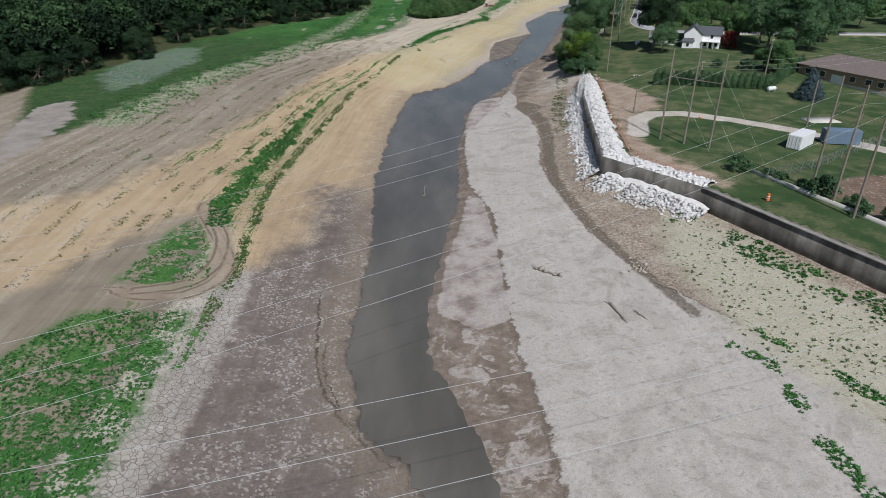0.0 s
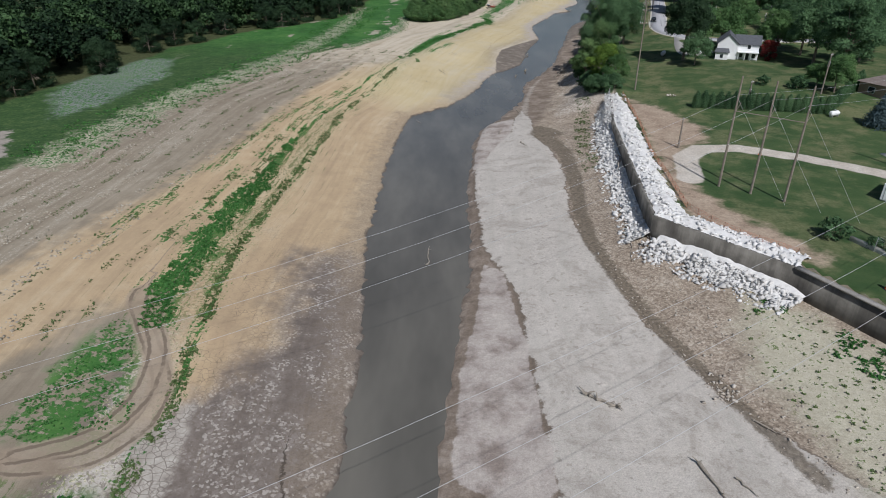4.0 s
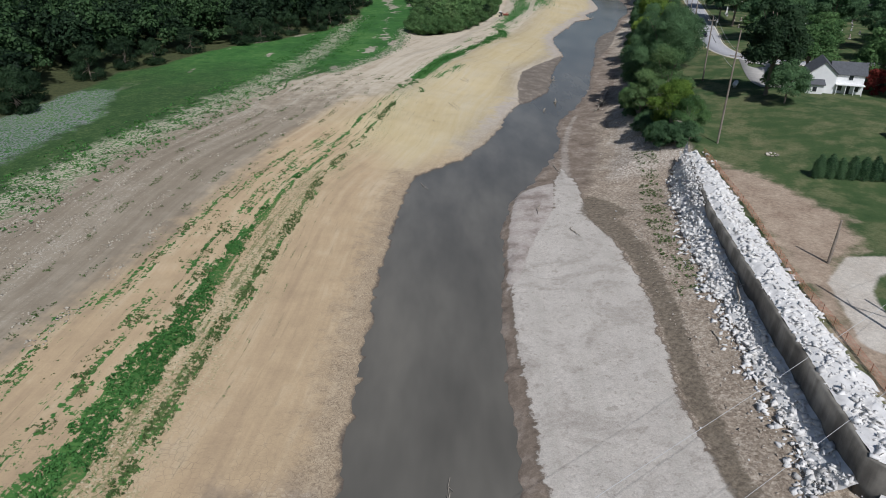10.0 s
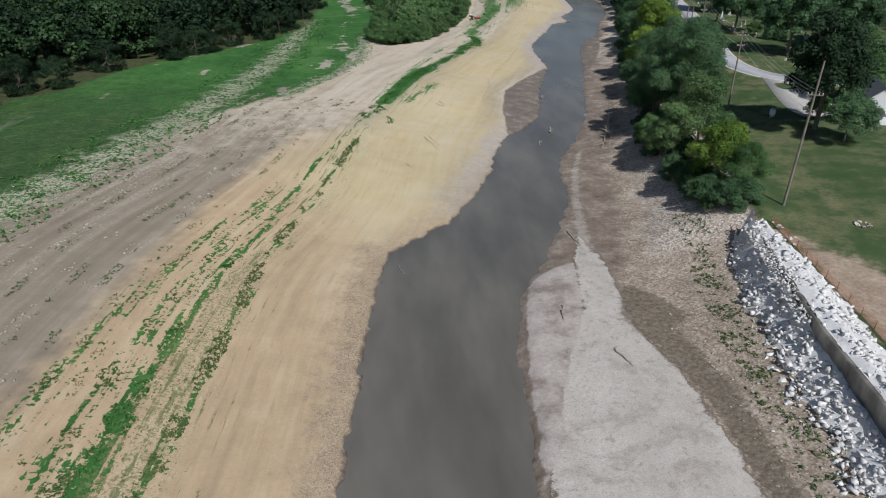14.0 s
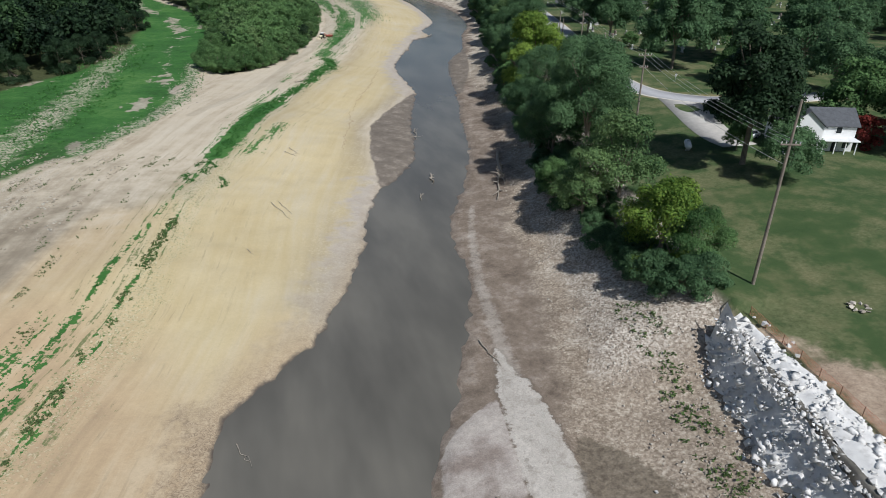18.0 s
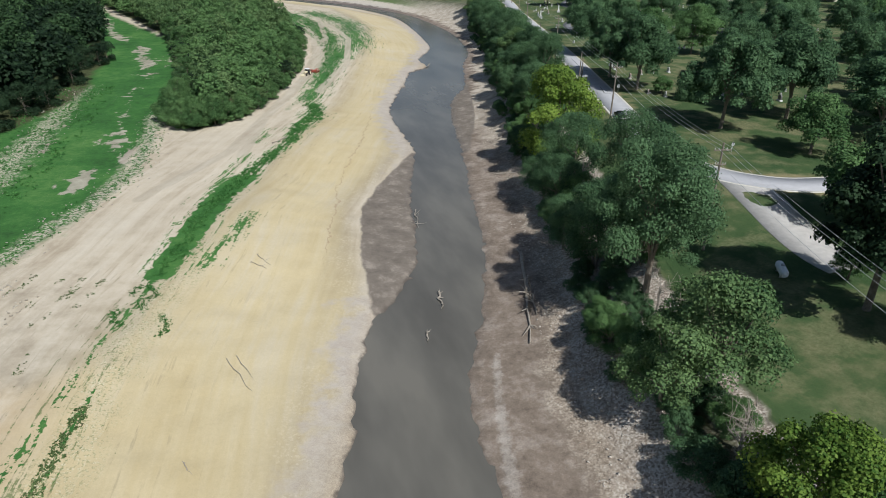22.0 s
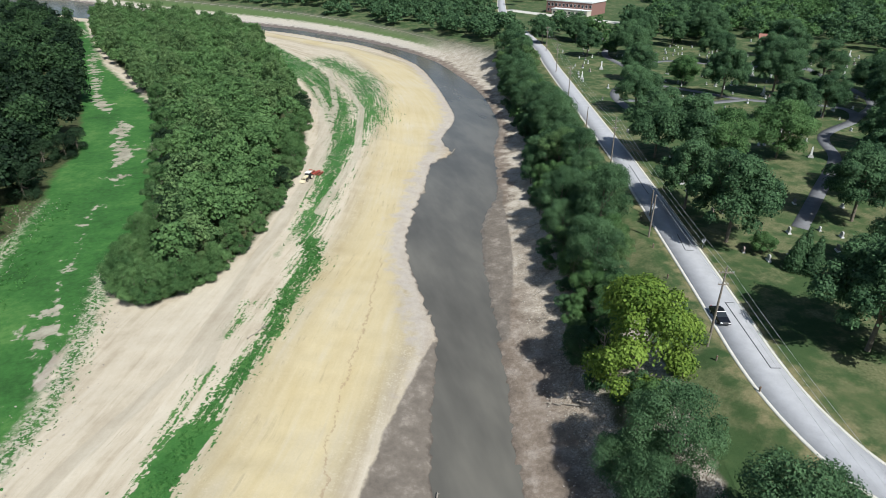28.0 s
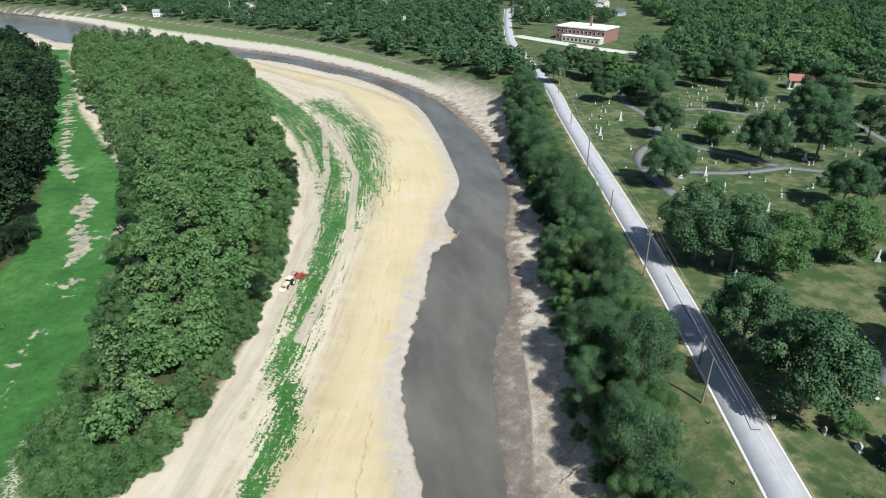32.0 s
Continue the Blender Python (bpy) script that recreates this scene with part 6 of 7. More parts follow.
# broken arcs of weeds where the wheel tracks cross
q = []
for cx, cy, ra, a0, a1 in ((-10, 199, 1.6, 0, 3.5), (-8.5, 196, 1.8, 1, 4.2), (-11, 194, 2.2, 2.5, 4.5), (-9, 191, 3.0, 5.5, 7.2)):
    a = rr.uniform(a0, a1, 90)
    q.append(np.c_[cx + (ra + rr.normal(0, 0.4, 90)) * np.cos(a) * 0.8, cy + (ra + rr.normal(0, 0.4, 90)) * np.sin(a)])
weeds("crossing_weeds", np.concatenate(q), 0.1, 0.24, WEED, "broken arcs of green weeds where wheel tracks cross", 6)

P = []
for off, num in ((13, 1000), (17, 1500), (22, 1800), (26, 1800), (30, 2000), (34, 1900), (38, 1500)):
    q, _ = along(gl[gl[:, 1] > 10], num, -off - 1.0, -off + 1.0)
    P.append(q[waves(q[:, 0], q[:, 1], 15, int(off * 5)) > 0.0])
rock_stuff("floor_stones", np.concatenate(P), 0.12, 0.55, PALE_STONE, "pale stones strewn in lines over the dry lake floor", "stones", power=1.6)
east = smooth(STONY_EAST, 4)
q, _ = along(east, 500, -3, 3)
weeds("edge_weeds", q, 0.12, 0.36, WEED, "specks of green weeds between pale stones", 5)
q, _ = along(np.concatenate([east, st[::-1]]), 2600, -5, 5)
q = q[(signed(MEADOW, q[:, 0], q[:, 1]) < 6) & (dist(STONY_EAST, q[:, 0], q[:, 1]) < 6) | (dist(STONY, q[:, 0], q[:, 1]) < 6)]
rock_stuff("meadow_stones", q, 0.1, 0.45, BROWN_ROCK, "pale stones between weeds beside the meadow", "stones")
driftwood("brush_pile", (10, 259), (13.5, 263), 0.12, 14, "low brown pile of dead brush on the sand", 77)
# the wall's buried end
CAP = WALL_LINE[WALL_LINE[:, 1] > 108]
rubble("end_rubble", CAP, 700, -1.3, 1.2, lambda o, y, g: 7.25 + np.interp(y, [108, 118, 131], [-0.35, 0.1, 0.25]) - 0.25 * abs(o), "white rubble heaped over the wall's end", (0.15, 0.7))
p, o = along(CAP, 22, -1.6, 1.4)
for (x, y), oo in zip(p, o):
    s = rr.uniform(0.5, 1.3)
    set_down(boulder_models[rr.randint(6)], pose(x, y, 7.2 - 0.35 * max(0, -oo) + 0.1 * s, rr.uniform(-25, 25), rr.uniform(-25, 25), rr.uniform(0, 360)) @ Matrix.Diagonal((s, s, s, 1)))

# ---- power lines ----
POLE = plain("pole_wood", (0.23, 0.195, 0.16), 0.9, 0.3, 1.2, bump=0.01)
STEEL = plain("galvanised", (0.5, 0.51, 0.52), 0.45, 0.15, 2.0, metal=0.7)
PORC = plain("insulator", (0.55, 0.55, 0.53), 0.3, 0.1, 3.0)
WIRE = plain("wire", (0.5, 0.5, 0.5), 0.5, 0.1, 1.0)


def pole_model(h, arms, group, label, transformer=False):
    t = thing("utility_pole", label, "utility pole", group=group)
    part("post", tube(bmesh.new(), [(0, 0, -0.6), (0, 0, h * 0.5), (0, 0, h)], [0.19, 0.16, 0.11], 9), POLE, t)
    for z, half in arms:
        arm = part("crossarm", boxed(-half, half, -0.17, -0.05, h - z - 0.07, h - z + 0.07, bevel=0.015), POLE, t)
        for x in (-half * 0.9, -half * 0.45, half * 0.45, half * 0.9):
            part("insulator", tube(bmesh.new(), [(x, -0.11, h - z + 0.07), (x, -0.11, h - z + 0.16), (x, -0.11, h - z + 0.3)], [0.03, 0.07, 0.04], 7), PORC, arm)
    if transformer:
        part("transformer", tube(bmesh.new(), [(0.3, 0.12, h - 3.0), (0.3, 0.12, h - 2.9), (0.3, 0.12, h - 1.95), (0.3, 0.12, h - 1.85)], [0.2, 0.26, 0.26, 0.16], 10), STEEL, t)
    return t


def wire(a, b, sag, group="wires", r=0.016):
    a, b = Vector(a), Vector(b)
    t = tagged(part("wire", tube(bmesh.new(), [a.lerp(b, k / 14) - Vector((0, 0, sag * 4 * (k / 14) * (1 - k / 14))) for k in range(15)], r, 4), WIRE), "thin pale overhead wire between poles", "wire", group)
    return t


ROAD_POLES = [(47.6, 135.6, 19.4), (62.2, 182.5, 14.9), (76.6, 232, 13.5), (87.8, 266.5, 9), (93.6, 275.5, 6), (100.7, 305.8, 13), (110.9, 339.8, 6.5), (120, 372, 12.5), (137, 420, 12), (153.5, 468.5, 12)]
TURN = [-20, -16, -20, -15, -15, -15, -15, -15, -15, -15]
model = {}
tops = []
for (x, y, h), a in zip(ROAD_POLES, TURN):
    m = pole_model(h, [(4.2, 0.95)] if h > 16 else ([(0.9, 1.1), (2.8, 0.7)] if h > 10 else []), "road utility poles", "weathered wooden utility pole standing beside the road")
    m.matrix_basis = pose(x, y, ground_z(x, y), 0, rr.uniform(-1, 1), a)
    if h > 10:
        tops.append((x, y, ground_z(x, y) + h - (4.0 if h > 16 else 0.6)))
for a, b in zip(tops[:-1], tops[1:]):
    w = Vector(b) - Vector(a)
    side = Vector((w.y, -w.x, 0)).normalized()
    for o in (-0.9, 0.0, 0.9):
        wire(Vector(a) + side * o, Vector(b) + side * o, 0.9, "road wires", 0.014)
    wire(Vector(a) - Vector((0, 0, 2.2)), Vector(b) - Vector((0, 0, 2.2)), 1.0, "road wires", 0.02)

# three-pole line that crosses the river, and a second one beside it
H_POLES = [(43.2, 73, 16.6), (46.7, 69.9, 16.6), (50.2, 66.8, 16.6)]
S_POLES = [(58.4, 47, 17), (58.3, 41, 17), (58.4, 36, 17)]
for k, (x, y, h) in enumerate(H_POLES + S_POLES):
    m = pole_model(h, [], "river crossing poles", "tall weathered wooden pole of a three-pole power line")
    m.matrix_basis = pose(x, y, ground_z(x, y), 0, 0.6, 30)
    zt = ground_z(x, y) + h - 2.6
    far = (x - 170, y - 170 * 0.58, 20.0)
    wire((x, y, zt), far, 9.5 if k < 3 else 6.0, "river wires", 0.014)
    wire((x, y, zt), (x + 110, y + 66, 21.0), 3.0, "river wires", 0.012)
    part("brace", tube(bmesh.new(), [(0, 0, h - 5.2), (0.9, 0, h - 3.9)], 0.05, 5), POLE, m)
    e = pole_model(16, [], "river crossing poles", "tall weathered wooden pole of a three-pole power line")
    e.matrix_basis = pose(far[0], far[1], ground_z(far[0], far[1]), 0, 0, 30)
    f = pole_model(16, [], "river crossing poles", "tall weathered wooden pole of a three-pole power line")
    f.matrix_basis = pose(x + 110, y + 66, ground_z(x + 110, y + 66), 0, 0, 30)
part("brace", tube(bmesh.new(), [(43.2, 73, 18.6), (46.7, 69.9, 18.6), (50.2, 66.8, 18.6)], 0.07, 6), POLE)
tagged(bpy.data.objects["brace.006"] if "brace.006" in bpy.data.objects else bpy.data.objects["brace"], "wooden cross brace between three tall poles", "brace")
for k in range(3):
    a, b = (95, 14.5 - 3.6 * k, 22), (-110, -47.5 - 3.6 * k, 22)
    wire(a, b, 4.0, "lower river wires", 0.014)
    for q in (a, b):
        e = pole_model(16 + 3, [], "river crossing poles", "tall weathered wooden pole of a three-pole power line")
        e.matrix_basis = pose(q[0], q[1], ground_z(q[0], q[1]), 0, 0, 30)
# guys of the three-pole line
for x, y, h in H_POLES:
    wire((x, y, ground_z(x, y) + h - 3), (x + 6.5, y - 7.5, ground_z(x + 6.5, y - 7.5)), 0, "guy wires", 0.012)
for x, y, h, tr in ((43.2, 91.4, 5.5, False), (75.5, 81.7, 9, False), (86.4, 124.7, 9, True), (66, 116, 6, True)):
    m = pole_model(h, [(0.5, 0.6)] if tr else [], "house utility poles", "wooden service pole on the lawn", tr)
    m.matrix_basis = pose(x, y, ground_z(x, y), 0, 0, 40)

# ---- houses and yard ----
WHITE = plain("white_siding", (0.78, 0.78, 0.77), 0.7, 0.06, 1.0)
ROOF = plain("dark_shingle", (0.1, 0.105, 0.115), 0.9, 0.3, 2.0, bump=0.02)
ROOF_BROWN = plain("brown_shingle", (0.2, 0.165, 0.145), 0.9, 0.25, 2.0, bump=0.02)
GLASS = plain("dark_glass", (0.03, 0.035, 0.04), 0.08, 0.1, 1.0, spec=0.6)
SHUTTER = plain("black_shutter", (0.03, 0.03, 0.032), 0.6, 0.1, 1.0)
BRICK = plain("tan_brick", (0.33, 0.24, 0.18), 0.9, 0.2, 4.0)
RED_BRICK = plain("red_brick", (0.27, 0.15, 0.125), 0.9, 0.2, 4.0)
CREAM = plain("cream_stone", (0.6, 0.55, 0.45), 0.9, 0.12, 1.5)
PALE_ROOF = plain("pale_flat_roof", (0.72, 0.72, 0.7), 0.8, 0.08, 0.6)
TILE_RED = plain("red_roof_tile", (0.32, 0.15, 0.115), 0.85, 0.2, 3.0)


def gable(x0, x1, y0, y1, z0, z1, over, along_y):
    """A thick gabled roof over a rectangle."""
    bm = bmesh.new()
    t = 0.18
    if along_y:
        xm = (x0 + x1) / 2
        prof = [(x0 - over, z0 - over * 0.6), (xm, z1), (x1 + over, z0 - over * 0.6), (x1 + over, z0 - over * 0.6 + t), (xm, z1 + t * 1.3), (x0 - over, z0 - over * 0.6 + t)]
        rows = [[bm.verts.new((a, y, b)) for a, b in prof] for y in (y0 - over, y1 + over)]
    else:
        ym = (y0 + y1) / 2
        prof = [(y0 - over, z0 - over * 0.6), (ym, z1), (y1 + over, z0 - over * 0.6), (y1 + over, z0 - over * 0.6 + t), (ym, z1 + t * 1.3), (y0 - over, z0 - over * 0.6 + t)]
        rows = [[bm.verts.new((x, a, b)) for a, b in prof] for x in (x0 - over, x1 + over)]
    a, b = rows
    for k in range(6):
        bm.faces.new((a[k], a[(k + 1) % 6], b[(k + 1) % 6], b[k]))
    for r in (a, b[::-1]):
        bm.faces.new((r[0], r[1], r[4], r[5]))
        bm.faces.new((r[1], r[2], r[3], r[4]))
    bmesh.ops.recalc_face_normals(bm, faces=bm.faces)
    return bm


def gable_body(x0, x1, y0, y1, z0, z1, along_y):
    """House walls with gable ends."""
    bm = box(bmesh.new(), x0, x1, y0, y1, -0.6, z0)
    m = (x0 + x1) / 2 if along_y else (y0 + y1) / 2
    if along_y:
        a = [bm.verts.new(p) for p in ((x0, y0, z0), (x1, y0, z0), (m, y0, z1), (x0, y1, z0), (x1, y1, z0), (m, y1, z1))]
    else:
        a = [bm.verts.new(p) for p in ((x0, y0, z0), (x0, y1, z0), (x0, m, z1), (x1, y0, z0), (x1, y1, z0), (x1, m, z1))]
    for f in ((0, 1, 2), (5, 4, 3), (0, 2, 5, 3), (1, 4, 5, 2), (0, 3, 4, 1)):
        bm.faces.new([a[i] for i in f])
    bmesh.ops.recalc_face_normals(bm, faces=bm.faces)
    return bm


def window(parent, x, z, w, h, y, side, shutters=False):
    """A window with frame and pane on a wall. side: 'y' for a wall across y, 'x' for one across x."""
    def place(lo, hi, z0, z1, d0, d1):
        return boxed(x + lo, x + hi, y + d0, y + d1, z0, z1) if side == "y" else boxed(y + d0, y + d1, x + lo, x + hi, z0, z1)
    win = part("window", place(-w / 2 - 0.08, w / 2 + 0.08, z - h / 2 - 0.08, z + h / 2 + 0.08, -0.05, 0.04), WHITE, parent)
    part("pane", place(-w / 2, w / 2, z - h / 2, z + h / 2, -0.065, 0.055), GLASS, win)
    if shutters:
        for s in (-1, 1):
            part("shutter", place(s * (w / 2 + 0.28) - 0.18, s * (w / 2 + 0.28) + 0.18, z - h / 2, z + h / 2, -0.07, 0.05), SHUTTER, win)
    return win


hz = ground_z(85, 167)
house = thing("house", "white two-storey house with dark shingle roofs and a porch", "house", (78.9, 166.7, hz - 0.2), -22.5)
house.scale = (0.87, 0.87, 0.9)
part("wall", gable_body(0, 6.2, 0, 9.5, 5.0, 7.6, True), WHITE, house)
part("roof", gable(0, 6.2, 0, 9.5, 5.0, 7.62, 0.4, True), ROOF, house, "dark slate-grey shingle roof")
part("wing", gable_body(6.2, 12.5, 1.5, 8.2, 4.9, 7.0, False), WHITE, house)
part("wing_roof", gable(5.2, 12.5, 1.5, 8.2, 4.9, 7.02, 0.4, False), ROOF, house, "dark slate-grey shingle roof")
part("annex", boxed(-0.2, 3.6, -1.6, 0.0, -0.6, 2.5), WHITE, house)
bm = bmesh.new()
lo = [bm.verts.new(p) for p in ((-0.6, -2.0, 2.45), (4.0, -2.0, 2.45), (3.6, -0.01, 3.4), (-0.2, -0.01, 3.4))]
hi = [bm.verts.new((v.co.x, v.co.y, v.co.z + 0.15)) for v in lo]
bm.faces.new(lo[::-1]), bm.faces.new(hi)
for k in range(4):
    bm.faces.new((lo[k], lo[(k + 1) % 4], hi[(k + 1) % 4], hi[k]))
part("annex_roof", bm, ROOF, house)
part("porch_floor", boxed(6.4, 12.4, -0.6, 1.5, -0.5, 0.25), CREAM, house)
part("porch_roof", boxed(6.3, 12.6, -0.8, 1.5, 2.55, 2.75, bevel=0.03), WHITE, house)
for x in (6.6, 8.6, 10.4, 12.2):
    part("porch_post", boxed(x - 0.08, x + 0.08, -0.55, -0.39, 0.25, 2.55), WHITE, house)
part("door", boxed(8.9, 9.8, 1.42, 1.52, 0.25, 2.3), SHUTTER, house)
for x in (7.5, 11.2):
    window(house, x, 1.5, 1.0, 1.2, 1.48, "y")
window(house, 1.7, 1.4, 0.9, 1.1, -1.62, "y")
for y in (1.8, 4.6, 7.4):
    window(house, y, 1.6, 0.9, 1.4, -0.02, "x", True)
    window(house, y, 4.0, 0.9, 1.3, -0.02, "x", True)
window(house, 9.5, 4.1, 0.9, 1.1, 1.48, "y")
rz = ground_z(104, 116)
ranch = thing("brick_house", "long brick house with a brown hipped shingle roof", "house", (96, 127, rz), -64)
part("wall", boxed(0, 24, 0, 12, -1.0, 3.4), BRICK, ranch, "tan brick wall")
part("foundation", boxed(-0.04, 24.04, -0.04, 12.04, -1.0, 0.5), CREAM, ranch)
bm = bmesh.new()
v = [bm.verts.new(p) for p in ((-0.7, -0.7, 3.4), (24.7, -0.7, 3.4), (24.7, 12.7, 3.4), (-0.7, 12.7, 3.4), (6, 6, 6.2), (18, 6, 6.2))]
for f in ((0, 1, 5, 4), (1, 2, 5), (2, 3, 4, 5), (3, 0, 4), (3, 2, 1, 0)):
    bm.faces.new([v[i] for i in f])
part("roof", bm, ROOF_BROWN, ranch, "brown hipped shingle roof")
for x in (3, 7, 15, 19, 22):
    window(ranch, x, 1.9, 1.4, 1.2, -0.02, "y")
part("garage_door", boxed(9.5, 12.5, -0.06, 0.05, 0.0, 2.2), WHITE, ranch)


def container(at, turn, length, mat, label):
    """A shipping container with ribbed sides and a door end."""
    t = thing("shipping_container", label, "container", at, turn)
    part("body", boxed(0, length, 0, 2.44, 0.12, 2.59, bevel=0.02), mat, t)
    for k in range(int(length / 0.45)):
        for y in (-0.03, 2.44):
            part("rib", boxed(0.15 + k * 0.45, 0.37 + k * 0.45, y, y + 0.03, 0.2, 2.5), mat, t)
    for y in (0.06, 1.25):
        door = part("door", boxed(-0.05, 0.0, y, y + 1.13, 0.2, 2.5), mat, t)
        for k in (0.3, 0.8):
            part("lock_bar", tube(bmesh.new(), [(-0.08, y + k, 0.25), (-0.08, y + k, 2.45)], 0.025, 5), STEEL, door)
    for x in (0.1, length - 0.3):
        part("foot", boxed(x, x + 0.2, 0.1, 2.34, 0, 0.14), STEEL, t)
    return t


container((66, 65.6, ground_z(68, 68)), 42, 6.06, plain("container_white", (0.78, 0.78, 0.77), 0.5, 0.05, 1.0), "white shipping container standing on the grass")
container((72.6, 69.6, ground_z(75, 70)), -8, 6.06, plain("container_blue", (0.16, 0.22, 0.29), 0.5, 0.12, 1.0), "grey-blue shipping container beside a fence")


def fence(name, line, gap, h, post_mat, web_mat, label, wires, post_r=0.03):
    """Posts along a line with rails or mesh wires between them."""
    line = np.asarray(line, float)
    seg = np.linalg.norm(np.diff(line, axis=0), axis=1)
    c = np.r_[0, seg.cumsum()]
    s = np.arange(0, c[-1], gap)
    p = np.stack([np.interp(s, c, line[:, 0]), np.interp(s, c, line[:, 1])], -1)
    z = ground_heights(p)
    t = thing(name, label, "fence", (p[0, 0], p[0, 1], z[0]))
    o = np.array([p[0, 0], p[0, 1], z[0]])
    for (x, y), zz in zip(p, z):
        part("post", tube(bmesh.new(), [tuple(np.array([x, y, zz - 0.3]) - o), tuple(np.array([x, y, zz + h]) - o)], post_r, 5), post_mat, t)
    for k in range(wires):
        f = (k + 0.5) / wires
        part("strand", tube(bmesh.new(), [tuple(np.array([x, y, zz + h * f + rr.normal(0, 0.02)]) - o) for (x, y), zz in zip(p, z)], 0.012, 4), web_mat, t)
    return t


fence("chain_link_fence", [(53.5, 51.1), (63.5, 55.9), (78.8, 67.5), (95, 73)], 2.6, 1.9, STEEL, STEEL, "galvanised chain-link fence beside bare brown ground", 8, 0.05)
ORANGE_PLASTIC = plain("orange_plastic", (0.5, 0.2, 0.12), 0.7, 0.2, 3.0)
RUST = plain("rusty_steel", (0.2, 0.1, 0.06), 0.8, 0.3, 3.0)
back_line = [(43.4, 131), (42.9, 126), (40.6, 106.5), (37.4, 88), (36.6, 77), (35.2, 64), (38.5, 56), (45, 48.8)]
fence("safety_fence", back_line, 2.4, 1.0, RUST, ORANGE_PLASTIC, "sagging orange plastic safety fence on steel stakes", 9, 0.03)
band("low_wall", np.array([(52.4, 54.2), (57.0, 43.8), (61.0, 33.6), (70, 14)]), -0.2, 0.2, CONC_EDGE, "low pale concrete wall along the grass", "wall", lift=0.55, thick=1.0)


def tank(x, y, turn, s=1.0, group="gas tanks"):
    t = thing("gas_tank", "white propane tank lying on short legs on the grass", "gas tank", (x, y, ground_z(x, y)), turn, group)
    part("vessel", tube(bmesh.new(), [(-1.5 * s, 0, 0.75), (-1.4 * s, 0, 0.75), (-1.1 * s, 0, 0.75), (1.1 * s, 0, 0.75), (1.4 * s, 0, 0.75), (1.5 * s, 0, 0.75)], [0.12, 0.38, 0.52, 0.52, 0.38, 0.12], 12), WHITE, t)
    part("dome", tube(bmesh.new(), [(0, 0, 1.2), (0, 0, 1.45), (0, 0, 1.5)], [0.22, 0.22, 0.1], 9), STEEL, t)
    for x2 in (-0.8, 0.8):
        part("leg", boxed(x2 - 0.08, x2 + 0.08, -0.35, 0.35, -0.1, 0.4), STEEL, t)


tank(66, 173, 60, 1.1)
tank(81.5, 110.2, 20, 0.8)


def traffic_cone(name, x, y, h, r, label):
    t = thing(name, label, "traffic cone", (x, y, ground_z(x, y)))
    ORANGE2 = bpy.data.materials.get("cone_orange") or plain("cone_orange", (0.75, 0.17, 0.04), 0.6, 0.1, 3.0)
    part("base", boxed(-r, r, -r, r, 0, 0.06, bevel=0.01), SHUTTER if name == "barrel" else ORANGE2, t)
    part("body", tube(bmesh.new(), [(0, 0, 0.05), (0, 0, h * 0.5), (0, 0, h)], [r * 0.8, r * (0.72 if name == "barrel" else 0.5), r * (0.62 if name == "barrel" else 0.14)], 12), ORANGE2, t)
    for z in (0.35, 0.62):
        q = r * (0.79 - 0.14 * z if name == "barrel" else 0.84 - 0.68 * z)
        part("stripe", tube(bmesh.new(), [(0, 0, h * z), (0, 0, h * (z + 0.13))], [q + 0.012, q - 0.02], 12), WHITE, t, "white reflective stripe")


traffic_cone("barrel", 49.5, 42.2, 1.1, 0.35, "orange and white traffic barrel behind the wall")
traffic_cone("traffic_cone", 56.1, 87.6, 0.9, 0.26, "orange traffic cone beside the gravel drive")
band("slab", np.array([(77.5, 85.8), (84, 86.6)]), -2.2, 2.2, CONC_EDGE, "pale concrete slab on the lawn", "slab", lift=0.08)
ring = thing("fire_ring", "ring of rough stones on the lawn", "fire ring", (54, 128.5, ground_z(54, 128.5)))
for k in range(9):
    a = k * 0.7
    part("stone", rock_shape(90 + k), BROWN_ROCK, ring).matrix_basis = pose(0.8 * math.cos(a), 0.8 * math.sin(a), 0.1, 0, 0, k * 40) @ Matrix.Diagonal((0.6, 0.6, 0.5, 1))

# school, car park and field
sz = 9.5
school = thing("school", "red-brick school with a pale flat roof and a cream front wing", "school building", (216, 617.5, sz), -53.6)
part("wall", boxed(0, 36, 4, 26, -1.5, 8.2), RED_BRICK, school, "red-brick wall")
part("roof", boxed(-0.4, 36.4, 3.6, 26.4, 8.2, 9.0, bevel=0.05), PALE_ROOF, school, "pale flat roof")
part("front_wing", boxed(8, 36, -2, 4, -1.5, 3.6), CREAM, school)
part("front_roof", boxed(7.7, 36.3, -2.3, 4, 3.6, 3.9), PALE_ROOF, school)
part("chimney", boxed(20, 21.2, 14, 15.2, 9, 15), RED_BRICK, school)
for x in range(2, 36, 3):
    for z in (2.2, 5.8):
        if z > 4 or x < 8:
            window(school, x, z, 1.6, 1.9, 4.0, "y")
for x in range(10, 36, 3):
    window(school, x, 1.6, 1.6, 1.5, -2.0, "y")
band("car_park", smooth([(196, 640), (208, 615), (226, 578), (246, 548)], 4), -6, 5, CONC_EDGE, "pale concrete car park beside the school", "car park", lift=0.08)
maus = thing("mausoleum", "white stone mausoleum with a red tiled roof and columns", "mausoleum", (262, 448, ground_z(270, 440)), -35)
part("wall", boxed(2.2, 18, 0, 8, -0.5, 4.2), CREAM, maus)
part("roof", gable(0, 18, 0, 8, 4.3, 6.4, 0.5, False), TILE_RED, maus, "red tiled roof")
part("floor", boxed(-0.6, 2.4, -0.4, 8.4, -0.5, 0.4), CREAM, maus)
